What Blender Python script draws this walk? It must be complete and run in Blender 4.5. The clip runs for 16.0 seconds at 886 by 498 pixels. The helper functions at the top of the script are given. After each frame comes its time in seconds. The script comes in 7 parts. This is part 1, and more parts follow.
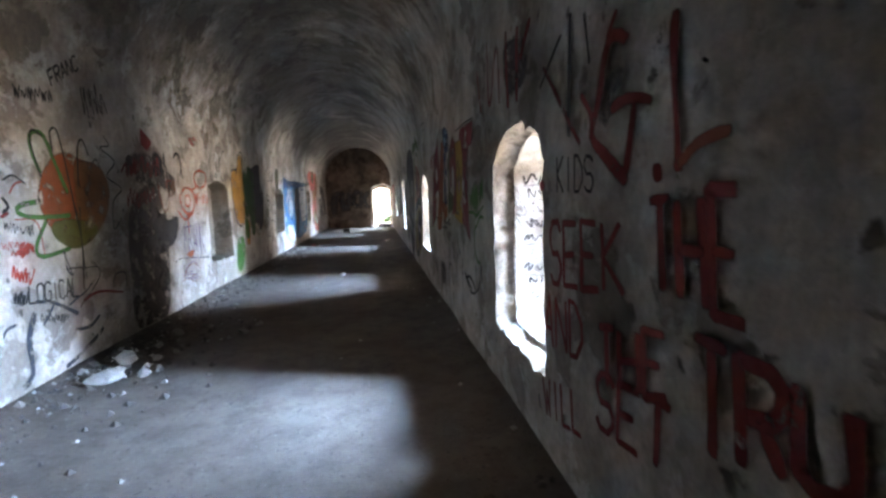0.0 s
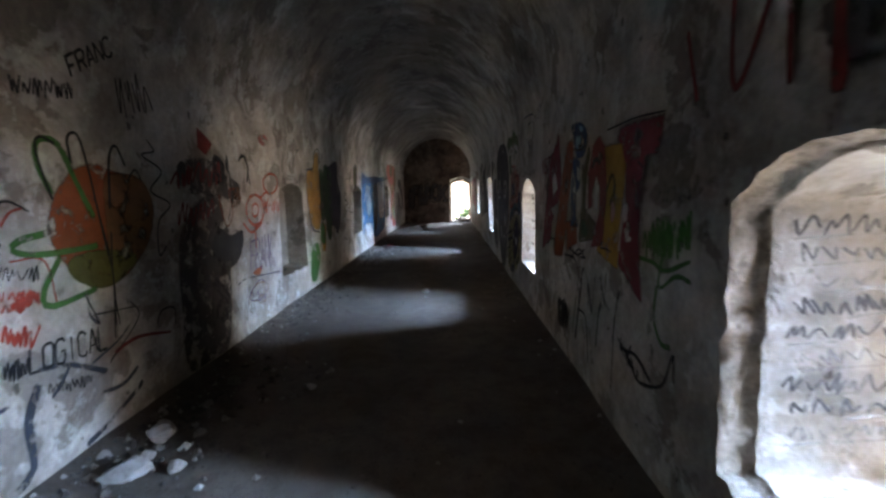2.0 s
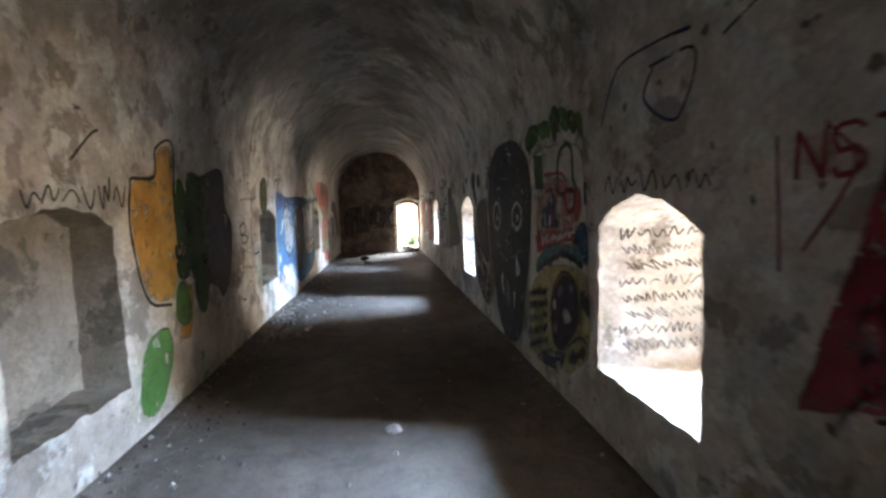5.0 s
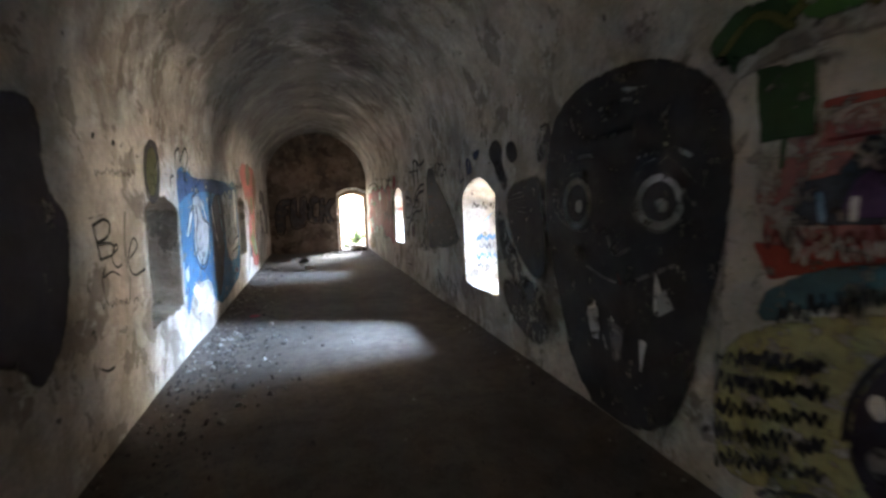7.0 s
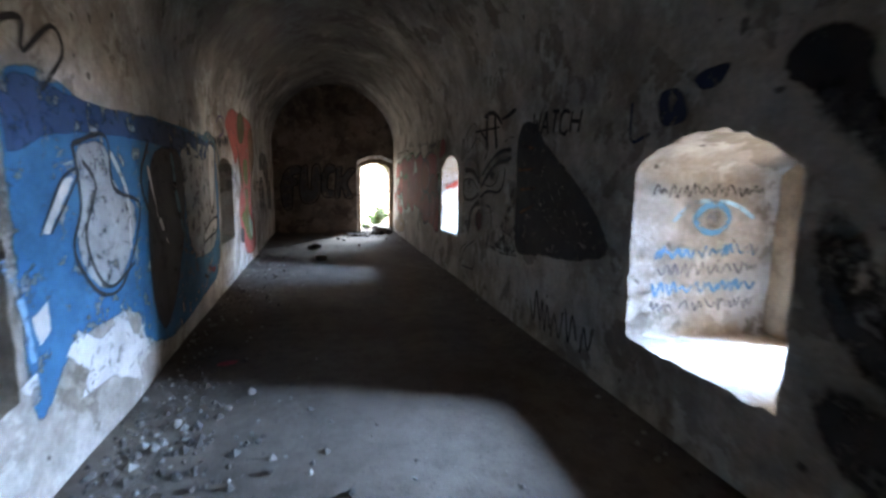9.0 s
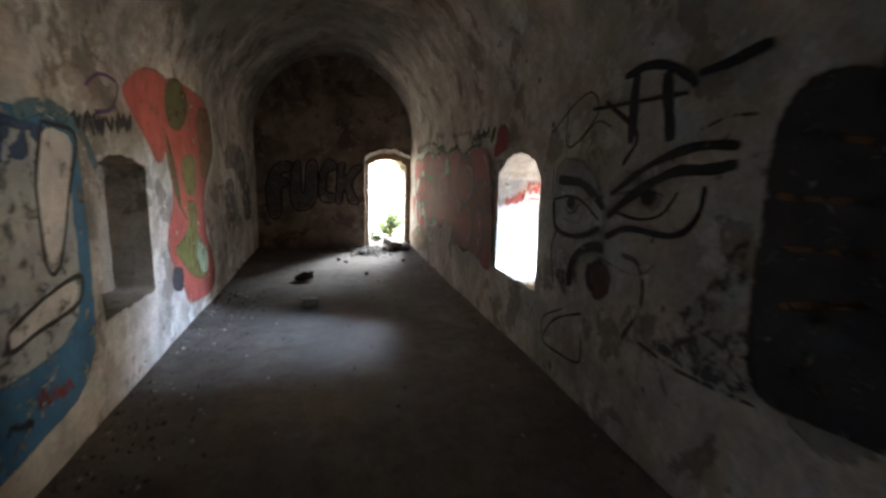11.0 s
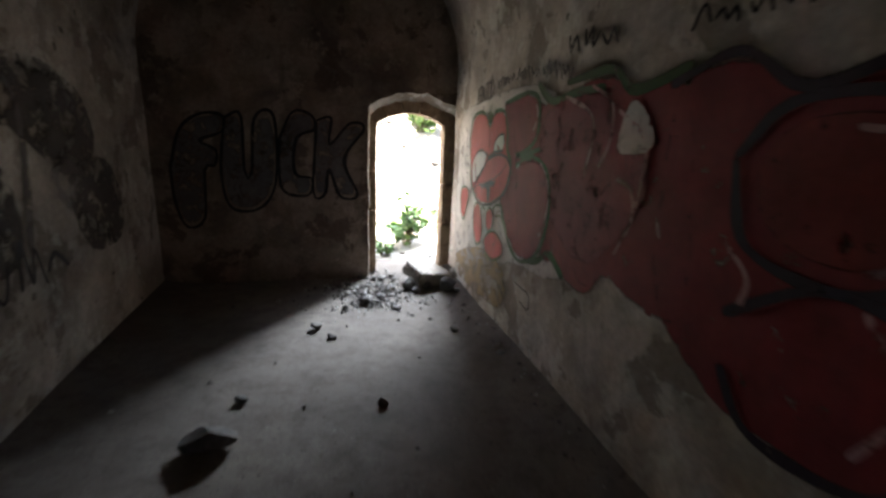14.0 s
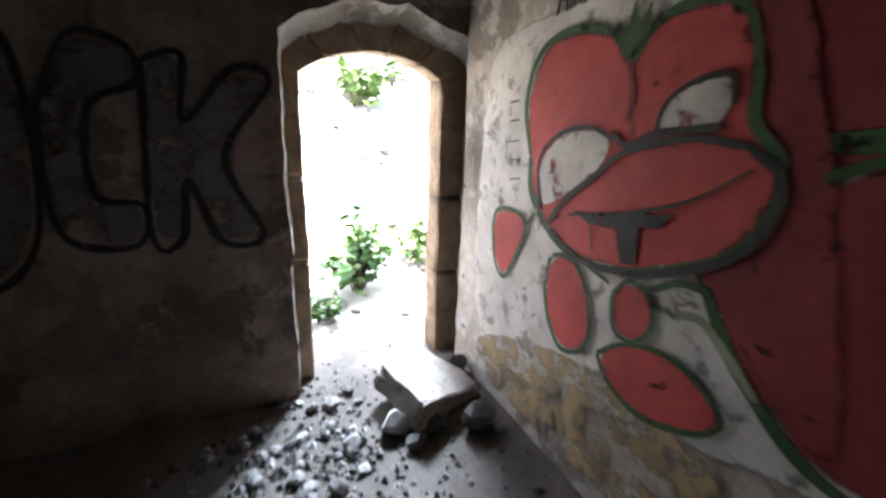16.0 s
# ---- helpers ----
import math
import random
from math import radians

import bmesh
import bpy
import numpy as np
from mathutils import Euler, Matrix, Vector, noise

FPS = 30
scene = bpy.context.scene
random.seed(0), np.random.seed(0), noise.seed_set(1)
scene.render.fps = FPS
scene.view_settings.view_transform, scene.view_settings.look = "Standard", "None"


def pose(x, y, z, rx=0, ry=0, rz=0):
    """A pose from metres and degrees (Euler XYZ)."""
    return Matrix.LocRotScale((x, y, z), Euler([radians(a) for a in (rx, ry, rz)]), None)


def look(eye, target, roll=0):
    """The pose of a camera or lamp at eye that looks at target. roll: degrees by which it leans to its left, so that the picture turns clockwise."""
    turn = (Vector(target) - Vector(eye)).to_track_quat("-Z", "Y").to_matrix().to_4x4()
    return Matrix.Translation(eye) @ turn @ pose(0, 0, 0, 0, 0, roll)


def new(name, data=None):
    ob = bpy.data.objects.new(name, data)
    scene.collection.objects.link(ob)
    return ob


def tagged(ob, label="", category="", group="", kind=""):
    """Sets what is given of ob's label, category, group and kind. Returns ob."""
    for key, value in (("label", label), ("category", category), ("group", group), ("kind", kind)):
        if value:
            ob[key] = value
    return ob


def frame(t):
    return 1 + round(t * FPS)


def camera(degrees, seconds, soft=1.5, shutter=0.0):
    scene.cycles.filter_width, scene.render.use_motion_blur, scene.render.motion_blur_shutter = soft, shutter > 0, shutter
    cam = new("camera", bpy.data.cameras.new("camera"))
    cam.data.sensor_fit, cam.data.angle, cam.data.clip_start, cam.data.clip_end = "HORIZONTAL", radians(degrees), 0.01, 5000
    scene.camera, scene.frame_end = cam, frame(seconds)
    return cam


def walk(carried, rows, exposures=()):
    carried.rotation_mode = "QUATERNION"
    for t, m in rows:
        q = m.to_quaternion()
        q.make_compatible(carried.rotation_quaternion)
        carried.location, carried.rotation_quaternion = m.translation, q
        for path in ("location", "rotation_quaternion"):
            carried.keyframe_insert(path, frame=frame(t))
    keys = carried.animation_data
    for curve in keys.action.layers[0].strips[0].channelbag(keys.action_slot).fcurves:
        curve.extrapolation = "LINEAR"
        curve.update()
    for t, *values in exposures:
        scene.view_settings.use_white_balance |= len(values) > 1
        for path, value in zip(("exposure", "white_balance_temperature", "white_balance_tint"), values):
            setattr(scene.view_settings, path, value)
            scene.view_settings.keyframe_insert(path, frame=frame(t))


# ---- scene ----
cam = camera(88.3, 16.0, soft=2.7, shutter=0.5)
PATH = [
    (0, (-0.789, 0.3, 1.318), (-0.51, 2.268, 1.101), -2.0),
    (0.5, (-0.776, 0.558, 1.438), (-0.571, 2.529, 1.169), -1.8),
    (1, (-0.73, 1.012, 1.469), (-0.589, 2.992, 1.219), -2.3),
    (1.5, (-0.883, 1.27, 1.58), (-0.888, 3.253, 1.327), -1.9),
    (2, (-1.042, 1.64, 1.592), (-1.077, 3.623, 1.336), -1.4),
    (2.5, (-1.07, 2.175, 1.62), (-1.121, 4.156, 1.355), -2.8),
    (3, (-1.186, 2.696, 1.585), (-1.053, 4.676, 1.334), -3.0),
    (3.5, (-1.209, 3.374, 1.618), (-1.039, 5.356, 1.417), -2.8),
    (4, (-1.214, 4.052, 1.661), (-1.048, 6.037, 1.488), -2.1),
    (6.5, (-1.947, 7.287, 1.662), (-1.466, 9.219, 1.472), -2.1),
    (7, (-1.978, 8.037, 1.615), (-1.427, 9.949, 1.41), -1.8),
    (7.5, (-2.037, 8.859, 1.566), (-1.471, 10.765, 1.348), -0.3),
    (8, (-2.002, 9.597, 1.561), (-1.426, 11.494, 1.3), 0.5),
    (8.5, (-2.047, 10.4, 1.573), (-1.514, 12.306, 1.283), 0.5),
    (11, (-1.817, 14.222, 1.781), (-1.336, 16.134, 1.442), 1.5),
    (11.5, (-1.765, 15.066, 1.746), (-1.266, 16.974, 1.415), 1.0),
    (12, (-1.767, 15.919, 1.756), (-1.262, 17.823, 1.407), 0.2),
    (12.5, (-1.724, 16.731, 1.691), (-1.226, 18.617, 1.251), 1.0),
    (13, (-1.682, 17.594, 1.698), (-1.198, 19.491, 1.289), 1.3),
    (13.5, (-1.643, 18.376, 1.818), (-1.145, 20.216, 1.212), 2.1),
    (14, (-1.577, 19.189, 1.779), (-1.07, 21.06, 1.287), 2.4),
    (14.5, (-1.482, 19.964, 1.774), (-0.968, 21.835, 1.29), 0.6),
    (15, (-1.373, 20.724, 1.798), (-0.826, 22.593, 1.343), -0.2),
    (15.5, (-1.431, 21.496, 1.702), (-0.69, 23.287, 1.209), 1.7),
    (16, (-1.302, 22.172, 1.655), (-0.486, 23.911, 1.096), 1.7),
]
WINDOW_WATTS, SKY_WATTS, DOOR_WATTS, DOORWAY_WATTS = 7.5, 760.0, 165.0, 1.8
EXPOSURES = [(0, 4.3, 6900, 18), (1, 4.15, 6800, 18), (1.5, 3.9, 6900, 18), (2, 3.2, 7000, 18), (2.5, 4.1, 7800, 18), (3, 4.6, 8000, 18), (4, 4.4, 7600, 18), (6.4, 4.0, 7700, 18),
             (7, 4.25, 7600, 18), (8.5, 3.15, 6900, 18), (11, 3.45, 7800, 18), (12, 3.0, 7300, 18), (13, 2.5, 7000, 18), (14, 3.0, 7300, 18), (14.5, 3.0, 6900, 18),
             (15.5, 3.05, 6300, 18), (16, 3.35, 6600, 18)]
walk(cam, [(t, look(eye, target, roll)) for t, eye, target, roll in PATH], EXPOSURES)
from mathutils import geometry

# ---- light ----
SUN_DIR = Vector((-0.30, -0.18, 0.93)).normalized()
world = bpy.data.worlds.new("world")
scene.world = world
world.use_nodes = True
sky = world.node_tree.nodes.new("ShaderNodeTexSky")
sky.sky_type = "NISHITA"
sky.sun_disc = False
sky.sun_elevation = math.asin(SUN_DIR.z)
sky.sun_rotation = math.atan2(SUN_DIR.x, SUN_DIR.y)
back = world.node_tree.nodes["Background"]
back.inputs["Strength"].default_value = 0.14
world.node_tree.links.new(sky.outputs["Color"], back.inputs["Color"])
sun = new("sun", bpy.data.lights.new("sun", "SUN"))
sun.data.energy, sun.data.angle, sun.data.color = 5.0, radians(0.53), (1.0, 0.95, 0.86)
sun.matrix_world = look(SUN_DIR * 30, (0, 0, 0))

# ---- plan ----
WIDE, SPRING, END, START, THICK, ROOF = 3.32, 2.45, 24.7, -4.0, 1.25, 4.5
SLIT = 0.17
RAD = WIDE / 2
# each embrasure: middle along the wall, half width, sill, springing of the arch, crown
EMBRASURES = ((2.87, 0.50, 0.42, 1.52, 1.72), (7.80, 0.54, 0.51, 1.51, 1.71), (13.27, 0.56, 0.53, 1.67, 1.89), (18.48, 0.53, 0.71, 1.76, 1.97))
NICHES = ((8.26, 0.52, 0.46, 1.62, 1.74), (12.95, 0.52, 0.60, 1.62, 1.76), (18.15, 0.46, 0.69, 1.72, 1.84))
DOOR = (-0.505, 0.415, 1.86, 1.99)

# side offset and width of the added sky lamp before each narrow outer slit
SKY_LAMP_SIDE = ((-0.10, 0.62), (0.0, 0.70), (-0.15, 0.58), (-0.31, 0.66))
for (mid, half, sill, spring, crown), (side, wide) in zip(EMBRASURES, SKY_LAMP_SIDE):
    # lamp added at the slit for low sky and sunlit ground seen through it
    lamp = new("window_light", bpy.data.lights.new("window_light", "AREA"))
    lamp.data.shape, lamp.data.size, lamp.data.size_y = "RECTANGLE", 2 * SLIT, crown - 0.28 - sill
    lamp.data.energy, lamp.data.color = WINDOW_WATTS, (1.0, 0.92, 0.80)
    lamp.matrix_world = look((THICK + 0.27, mid, (sill + crown) / 2 - 0.11), (-3, mid, (sill + crown) / 2 + 0.2))
    # unseen lamp outside the slit, added in place of the bright upper sky
    lamp = new("sky_fill_lamp", bpy.data.lights.new("sky_fill_lamp", "AREA"))
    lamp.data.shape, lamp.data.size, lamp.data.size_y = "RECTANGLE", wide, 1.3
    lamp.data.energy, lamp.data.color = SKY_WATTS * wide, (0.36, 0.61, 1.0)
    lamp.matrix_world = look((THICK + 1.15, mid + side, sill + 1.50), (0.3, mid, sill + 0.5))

# unseen lamp added high outside the door, filling in for the sky
lamp = new("door_fill_lamp", bpy.data.lights.new("door_fill_lamp", "AREA"))
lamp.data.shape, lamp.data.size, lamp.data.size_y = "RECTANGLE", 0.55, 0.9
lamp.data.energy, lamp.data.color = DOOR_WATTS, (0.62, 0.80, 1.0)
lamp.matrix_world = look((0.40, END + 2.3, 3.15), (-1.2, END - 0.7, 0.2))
# second added lamp, at the doorway, for the sunlit ground seen through it
lamp = new("doorway_light", bpy.data.lights.new("doorway_light", "AREA"))
lamp.data.shape, lamp.data.size, lamp.data.size_y = "RECTANGLE", 0.8, 1.7
lamp.data.energy, lamp.data.color = DOORWAY_WATTS, (1.0, 0.93, 0.82)
lamp.matrix_world = look((-0.505, END + 0.76, 0.98), (-0.45, END - 2, 0.9))

# ---- materials ----
def nodes_of(name):
    m = bpy.data.materials.new(name)
    m.use_nodes = True
    nt = m.node_tree
    return m, nt, nt.nodes["Principled BSDF"]


def add(nt, kind, **sets):
    n = nt.nodes.new(kind)
    for key, value in sets.items():
        n.inputs[key].default_value = value
    return n


def coords(nt):
    return nt.nodes.new("ShaderNodeTexCoord").outputs["Object"]


def noisy(nt, vec, scale, detail=6.0, rough=0.6, dist=0.0):
    n = add(nt, "ShaderNodeTexNoise", Scale=scale, Detail=detail, Roughness=rough, Distortion=dist)
    nt.links.new(vec, n.inputs["Vector"])
    return n.outputs["Fac"]


def ramp(nt, fac, *stops):
    r = nt.nodes.new("ShaderNodeValToRGB")
    e = r.color_ramp.elements
    while len(e) < len(stops):
        e.new(0.5)
    for k, (at, col) in zip(e, stops):
        k.position = at
        k.color = (*col, 1) if len(col) == 3 else col
    nt.links.new(fac, r.inputs["Fac"])
    return r.outputs["Color"]


def mixed(nt, fac, a, b, mode="MIX"):
    m = nt.nodes.new("ShaderNodeMix")
    m.data_type, m.blend_type = "RGBA", mode
    for sock, val in ((m.inputs[0], fac), (m.inputs[6], a), (m.inputs[7], b)):
        if hasattr(val, "links"):
            nt.links.new(val, sock)
        else:
            sock.default_value = val if isinstance(val, (int, float)) else (*val, 1)
    return m.outputs[2]


def bumped(nt, bsdf, height, strength, distance):
    b = add(nt, "ShaderNodeBump", Strength=strength, Distance=distance)
    nt.links.new(height, b.inputs["Height"])
    nt.links.new(b.outputs["Normal"], bsdf.inputs["Normal"])


def grey(v):
    return (v, v, v)


def plaster(name, light, dark, bare, soot, pits=0.5, smoke_shade=0.0):
    """Old lime plaster: blotches, dark stains, places where it has come off, pits."""
    m, nt, bsdf = nodes_of(name)
    vec = coords(nt)
    base = ramp(nt, noisy(nt, vec, 1.1, 9, 0.68, 0.3), (0.38, dark), (0.58, light))
    cloud = ramp(nt, noisy(nt, vec, 2.6, 9, 0.7, 0.15), (0.46, grey(0)), (0.62, grey(0.75)))
    base = mixed(nt, cloud, base, bare)
    off = ramp(nt, noisy(nt, vec, 1.7, 7, 0.62, 0.3), (0.555, grey(0)), (0.575, grey(1)))
    base = mixed(nt, mixed(nt, 1.0, off, grey(0.7), "MULTIPLY"), base, tuple(c * 0.55 for c in bare))
    wash = ramp(nt, noisy(nt, vec, 3.1, 8, 0.7, 0.15), (0.55, grey(0)), (0.60, grey(0.7)))
    base = mixed(nt, wash, base, tuple(min(0.8, c * 1.12) for c in light))
    drip = nt.nodes.new("ShaderNodeMapping")
    drip.inputs["Scale"].default_value = (5.0, 5.0, 0.5)
    nt.links.new(vec, drip.inputs["Vector"])
    runs = ramp(nt, noisy(nt, drip.outputs["Vector"], 1.0, 6, 0.7), (0.58, grey(0)), (0.75, grey(0.4)))
    base = mixed(nt, runs, base, tuple(c * 0.4 for c in bare))
    stain = ramp(nt, noisy(nt, vec, 0.45, 7, 0.7, 0.1), (0.50, grey(0)), (0.72, grey(soot)))
    base = mixed(nt, stain, base, (0.035, 0.032, 0.03))
    # soot thickening upward, weighted to the left to paint in shade there too
    if smoke_shade:
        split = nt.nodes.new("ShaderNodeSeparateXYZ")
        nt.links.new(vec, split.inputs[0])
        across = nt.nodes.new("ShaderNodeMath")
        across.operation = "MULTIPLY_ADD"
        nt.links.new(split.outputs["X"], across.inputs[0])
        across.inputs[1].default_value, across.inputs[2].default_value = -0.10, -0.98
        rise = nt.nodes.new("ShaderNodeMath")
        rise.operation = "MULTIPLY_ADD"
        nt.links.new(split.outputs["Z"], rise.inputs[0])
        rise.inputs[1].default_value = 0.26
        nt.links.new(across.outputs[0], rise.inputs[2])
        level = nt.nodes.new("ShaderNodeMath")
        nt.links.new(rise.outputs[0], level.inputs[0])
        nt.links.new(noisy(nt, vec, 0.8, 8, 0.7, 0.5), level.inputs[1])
        base = mixed(nt, ramp(nt, level.outputs[0], (0.42, grey(0)), (0.72, grey(smoke_shade))), base, (0.045, 0.042, 0.04))
    grain = noisy(nt, vec, 26, 6, 0.75)
    base = mixed(nt, 0.55, base, ramp(nt, grain, (0.25, grey(0.35)), (0.7, grey(1.0))), "MULTIPLY")
    vor = add(nt, "ShaderNodeTexVoronoi", Scale=4.2)
    shake = nt.nodes.new("ShaderNodeMixRGB")
    shake.inputs[0].default_value = 0.12
    warp = add(nt, "ShaderNodeTexNoise", Scale=9.0, Detail=4.0)
    nt.links.new(vec, warp.inputs["Vector"])
    nt.links.new(vec, shake.inputs[1])
    nt.links.new(warp.outputs["Color"], shake.inputs[2])
    nt.links.new(shake.outputs[0], vor.inputs["Vector"])
    pit = ramp(nt, vor.outputs["Distance"], (0.06, grey(pits)), (0.10, grey(0)))
    base = mixed(nt, pit, base, (0.05, 0.045, 0.04))
    nt.links.new(base, bsdf.inputs["Base Color"])
    bsdf.inputs["Roughness"].default_value = 0.93
    bsdf.inputs["Specular IOR Level"].default_value = 0.2
    h = mixed(nt, 0.5, mixed(nt, 0.5, noisy(nt, vec, 7, 8, 0.7), off, "SUBTRACT"), mixed(nt, 0.5, grain, pit, "SUBTRACT"))
    bumped(nt, bsdf, h, 1.0, 0.045)
    return m


def mottled(name, a, b, scale=6.0, rough=0.85, bump=0.02, speck=None):
    m, nt, bsdf = nodes_of(name)
    vec = coords(nt)
    col = ramp(nt, noisy(nt, vec, scale, 9, 0.7, 0.3), (0.32, a), (0.68, b))
    fine = noisy(nt, vec, scale * 7, 5, 0.7)
    col = mixed(nt, 0.5, col, ramp(nt, fine, (0.3, grey(0.45)), (0.7, grey(1.0))), "MULTIPLY")
    if speck:
        col = mixed(nt, ramp(nt, noisy(nt, vec, scale * 2.3, 4, 0.6), (0.60, grey(0)), (0.66, grey(0.8))), col, speck)
    nt.links.new(col, bsdf.inputs["Base Color"])
    bsdf.inputs["Roughness"].default_value = rough
    bsdf.inputs["Specular IOR Level"].default_value = 0.25
    bumped(nt, bsdf, mixed(nt, 0.5, fine, noisy(nt, vec, scale, 6, 0.6)), 0.7, bump)
    return m


def ground_floor():
    """Trodden earth and dust over concrete."""
    m, nt, bsdf = nodes_of("trodden_floor")
    vec = coords(nt)
    col = ramp(nt, noisy(nt, vec, 0.8, 9, 0.68, 0.4), (0.3, (0.082, 0.068, 0.056)), (0.7, (0.175, 0.15, 0.127)))
    col = mixed(nt, ramp(nt, noisy(nt, vec, 5, 8, 0.75), (0.45, grey(0)), (0.62, grey(0.6))), col, (0.062, 0.052, 0.044))
    col = mixed(nt, ramp(nt, noisy(nt, vec, 60, 3, 0.6), (0.66, grey(0)), (0.72, grey(0.7))), col, (0.30, 0.29, 0.27))
    col = mixed(nt, ramp(nt, noisy(nt, vec, 38, 3, 0.6), (0.62, grey(0)), (0.68, grey(0.8))), col, (0.035, 0.03, 0.028))
    nt.links.new(col, bsdf.inputs["Base Color"])
    bsdf.inputs["Roughness"].default_value = 0.9
    bsdf.inputs["Specular IOR Level"].default_value = 0.25
    bumped(nt, bsdf, mixed(nt, 0.5, noisy(nt, vec, 45, 6, 0.8), noisy(nt, vec, 6, 8, 0.7)), 0.8, 0.02)
    return m


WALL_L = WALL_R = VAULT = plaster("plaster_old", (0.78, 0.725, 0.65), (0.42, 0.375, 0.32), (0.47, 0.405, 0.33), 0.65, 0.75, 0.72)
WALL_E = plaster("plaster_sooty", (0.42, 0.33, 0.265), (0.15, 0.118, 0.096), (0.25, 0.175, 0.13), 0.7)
REVEAL = plaster("plaster_white", (0.50, 0.485, 0.455), (0.30, 0.285, 0.26), (0.30, 0.26, 0.21), 0.35, 0.8)
LIMEWASH = plaster("plaster_limewash", (0.80, 0.77, 0.71), (0.58, 0.54, 0.47), (0.52, 0.44, 0.34), 0.3, 0.6)
BROKEN = mottled("broken_plaster_edge", (0.10, 0.078, 0.055), (0.48, 0.42, 0.35), 13, 0.95, 0.08)
FLOOR = ground_floor()
STONE = mottled("brown_stone", (0.20, 0.135, 0.085), (0.46, 0.34, 0.23), 7, 0.85, 0.03)
RUBBLE = mottled("pale_rubble", (0.22, 0.205, 0.185), (0.46, 0.44, 0.41), 9, 0.9, 0.02)
DARK_RUBBLE = mottled("dark_rubble", (0.05, 0.045, 0.042), (0.16, 0.145, 0.13), 9, 0.9, 0.02)
OUTER = mottled("weathered_masonry", (0.24, 0.21, 0.17), (0.42, 0.37, 0.30), 2.2, 0.9, 0.04)
EARTH = mottled("dry_ground", (0.40, 0.37, 0.31), (0.62, 0.58, 0.50), 1.6, 0.95, 0.06, (0.14, 0.15, 0.07))


# ---- shared builders ----
def rough(p, size, amount, octaves=3):
    q = Vector(p) * size
    return amount * sum(noise.noise(q * 2 ** k + Vector((7.3 * k, 1.1, 3.7))) / 2 ** k for k in range(octaves))


def right_at(y, s, off=0.0):
    """The inner face of the right side: s is the way up the wall and on over the vault."""
    if s <= SPRING:
        p, n = Vector((0, y, s)), Vector((-1, 0, 0))
    else:
        a = (s - SPRING) / RAD
        p = Vector((-RAD + RAD * math.cos(a), y, SPRING + RAD * math.sin(a)))
        n = Vector((-math.cos(a), 0, -math.sin(a)))
    return p + n * (off + dent(p))


def left_at(y, s, off=0.0):
    p = right_at(y, s, 0)
    if s <= SPRING:
        p, n = Vector((-WIDE, y, s)), Vector((1, 0, 0))
    else:
        a = (s - SPRING) / RAD
        p = Vector((-RAD - RAD * math.cos(a), y, SPRING + RAD * math.sin(a)))
        n = Vector((math.cos(a), 0, -math.sin(a)))
    return p + n * (off + dent(p))


def end_at(x, z, off=0.0):
    p = Vector((x, END, z))
    return p + Vector((0, -1, 0)) * (off + dent(p))


def dent(p):
    return rough(p, 0.55, 0.028, 2) + rough(p, 4.0, 0.0035, 2)


def inside(p, ring):
    hit = False
    for (x1, y1), (x2, y2) in zip(ring, ring[1:] + ring[:1]):
        if (y1 > p[1]) != (y2 > p[1]) and p[0] < (x2 - x1) * (p[1] - y1) / (y2 - y1) + x1:
            hit = not hit
    return hit


def split_ring(ring, step):
    out = []
    for a, b in zip(ring, ring[1:] + ring[:1]):
        n = max(1, int(math.dist(a, b) / step))
        out += [(a[0] + (b[0] - a[0]) * k / n, a[1] + (b[1] - a[1]) * k / n) for k in range(n)]
    return out


def flat_mesh(ring, holes, step):
    """Points and triangles that fill a ring, but for its holes."""
    pts, edges = [], []
    for r in [ring] + holes:
        base = len(pts)
        pts += [Vector(p) for p in r]
        edges += [(base + k, base + (k + 1) % len(r)) for k in range(len(r))]
    xs, ys = [p[0] for p in ring], [p[1] for p in ring]
    nx, ny = int((max(xs) - min(xs)) / step), int((max(ys) - min(ys)) / step)
    for i in range(1, nx + 1):
        for j in range(1, ny + 1):
            p = (min(xs) + (i - 0.5 * (j % 2)) * step, min(ys) + (j - 0.3) * step)
            if inside(p, ring) and not any(inside(p, h) for h in holes):
                pts.append(Vector(p))
    verts, _, faces, *_ = geometry.delaunay_2d_cdt(pts, edges, [], 1, 1e-5)
    keep = []
    for f in faces:
        c = sum((verts[k] for k in f), Vector((0, 0))) / len(f)
        if not any(inside(c, h) for h in holes):
            keep.append(list(f))
    return [tuple(v) for v in verts], keep


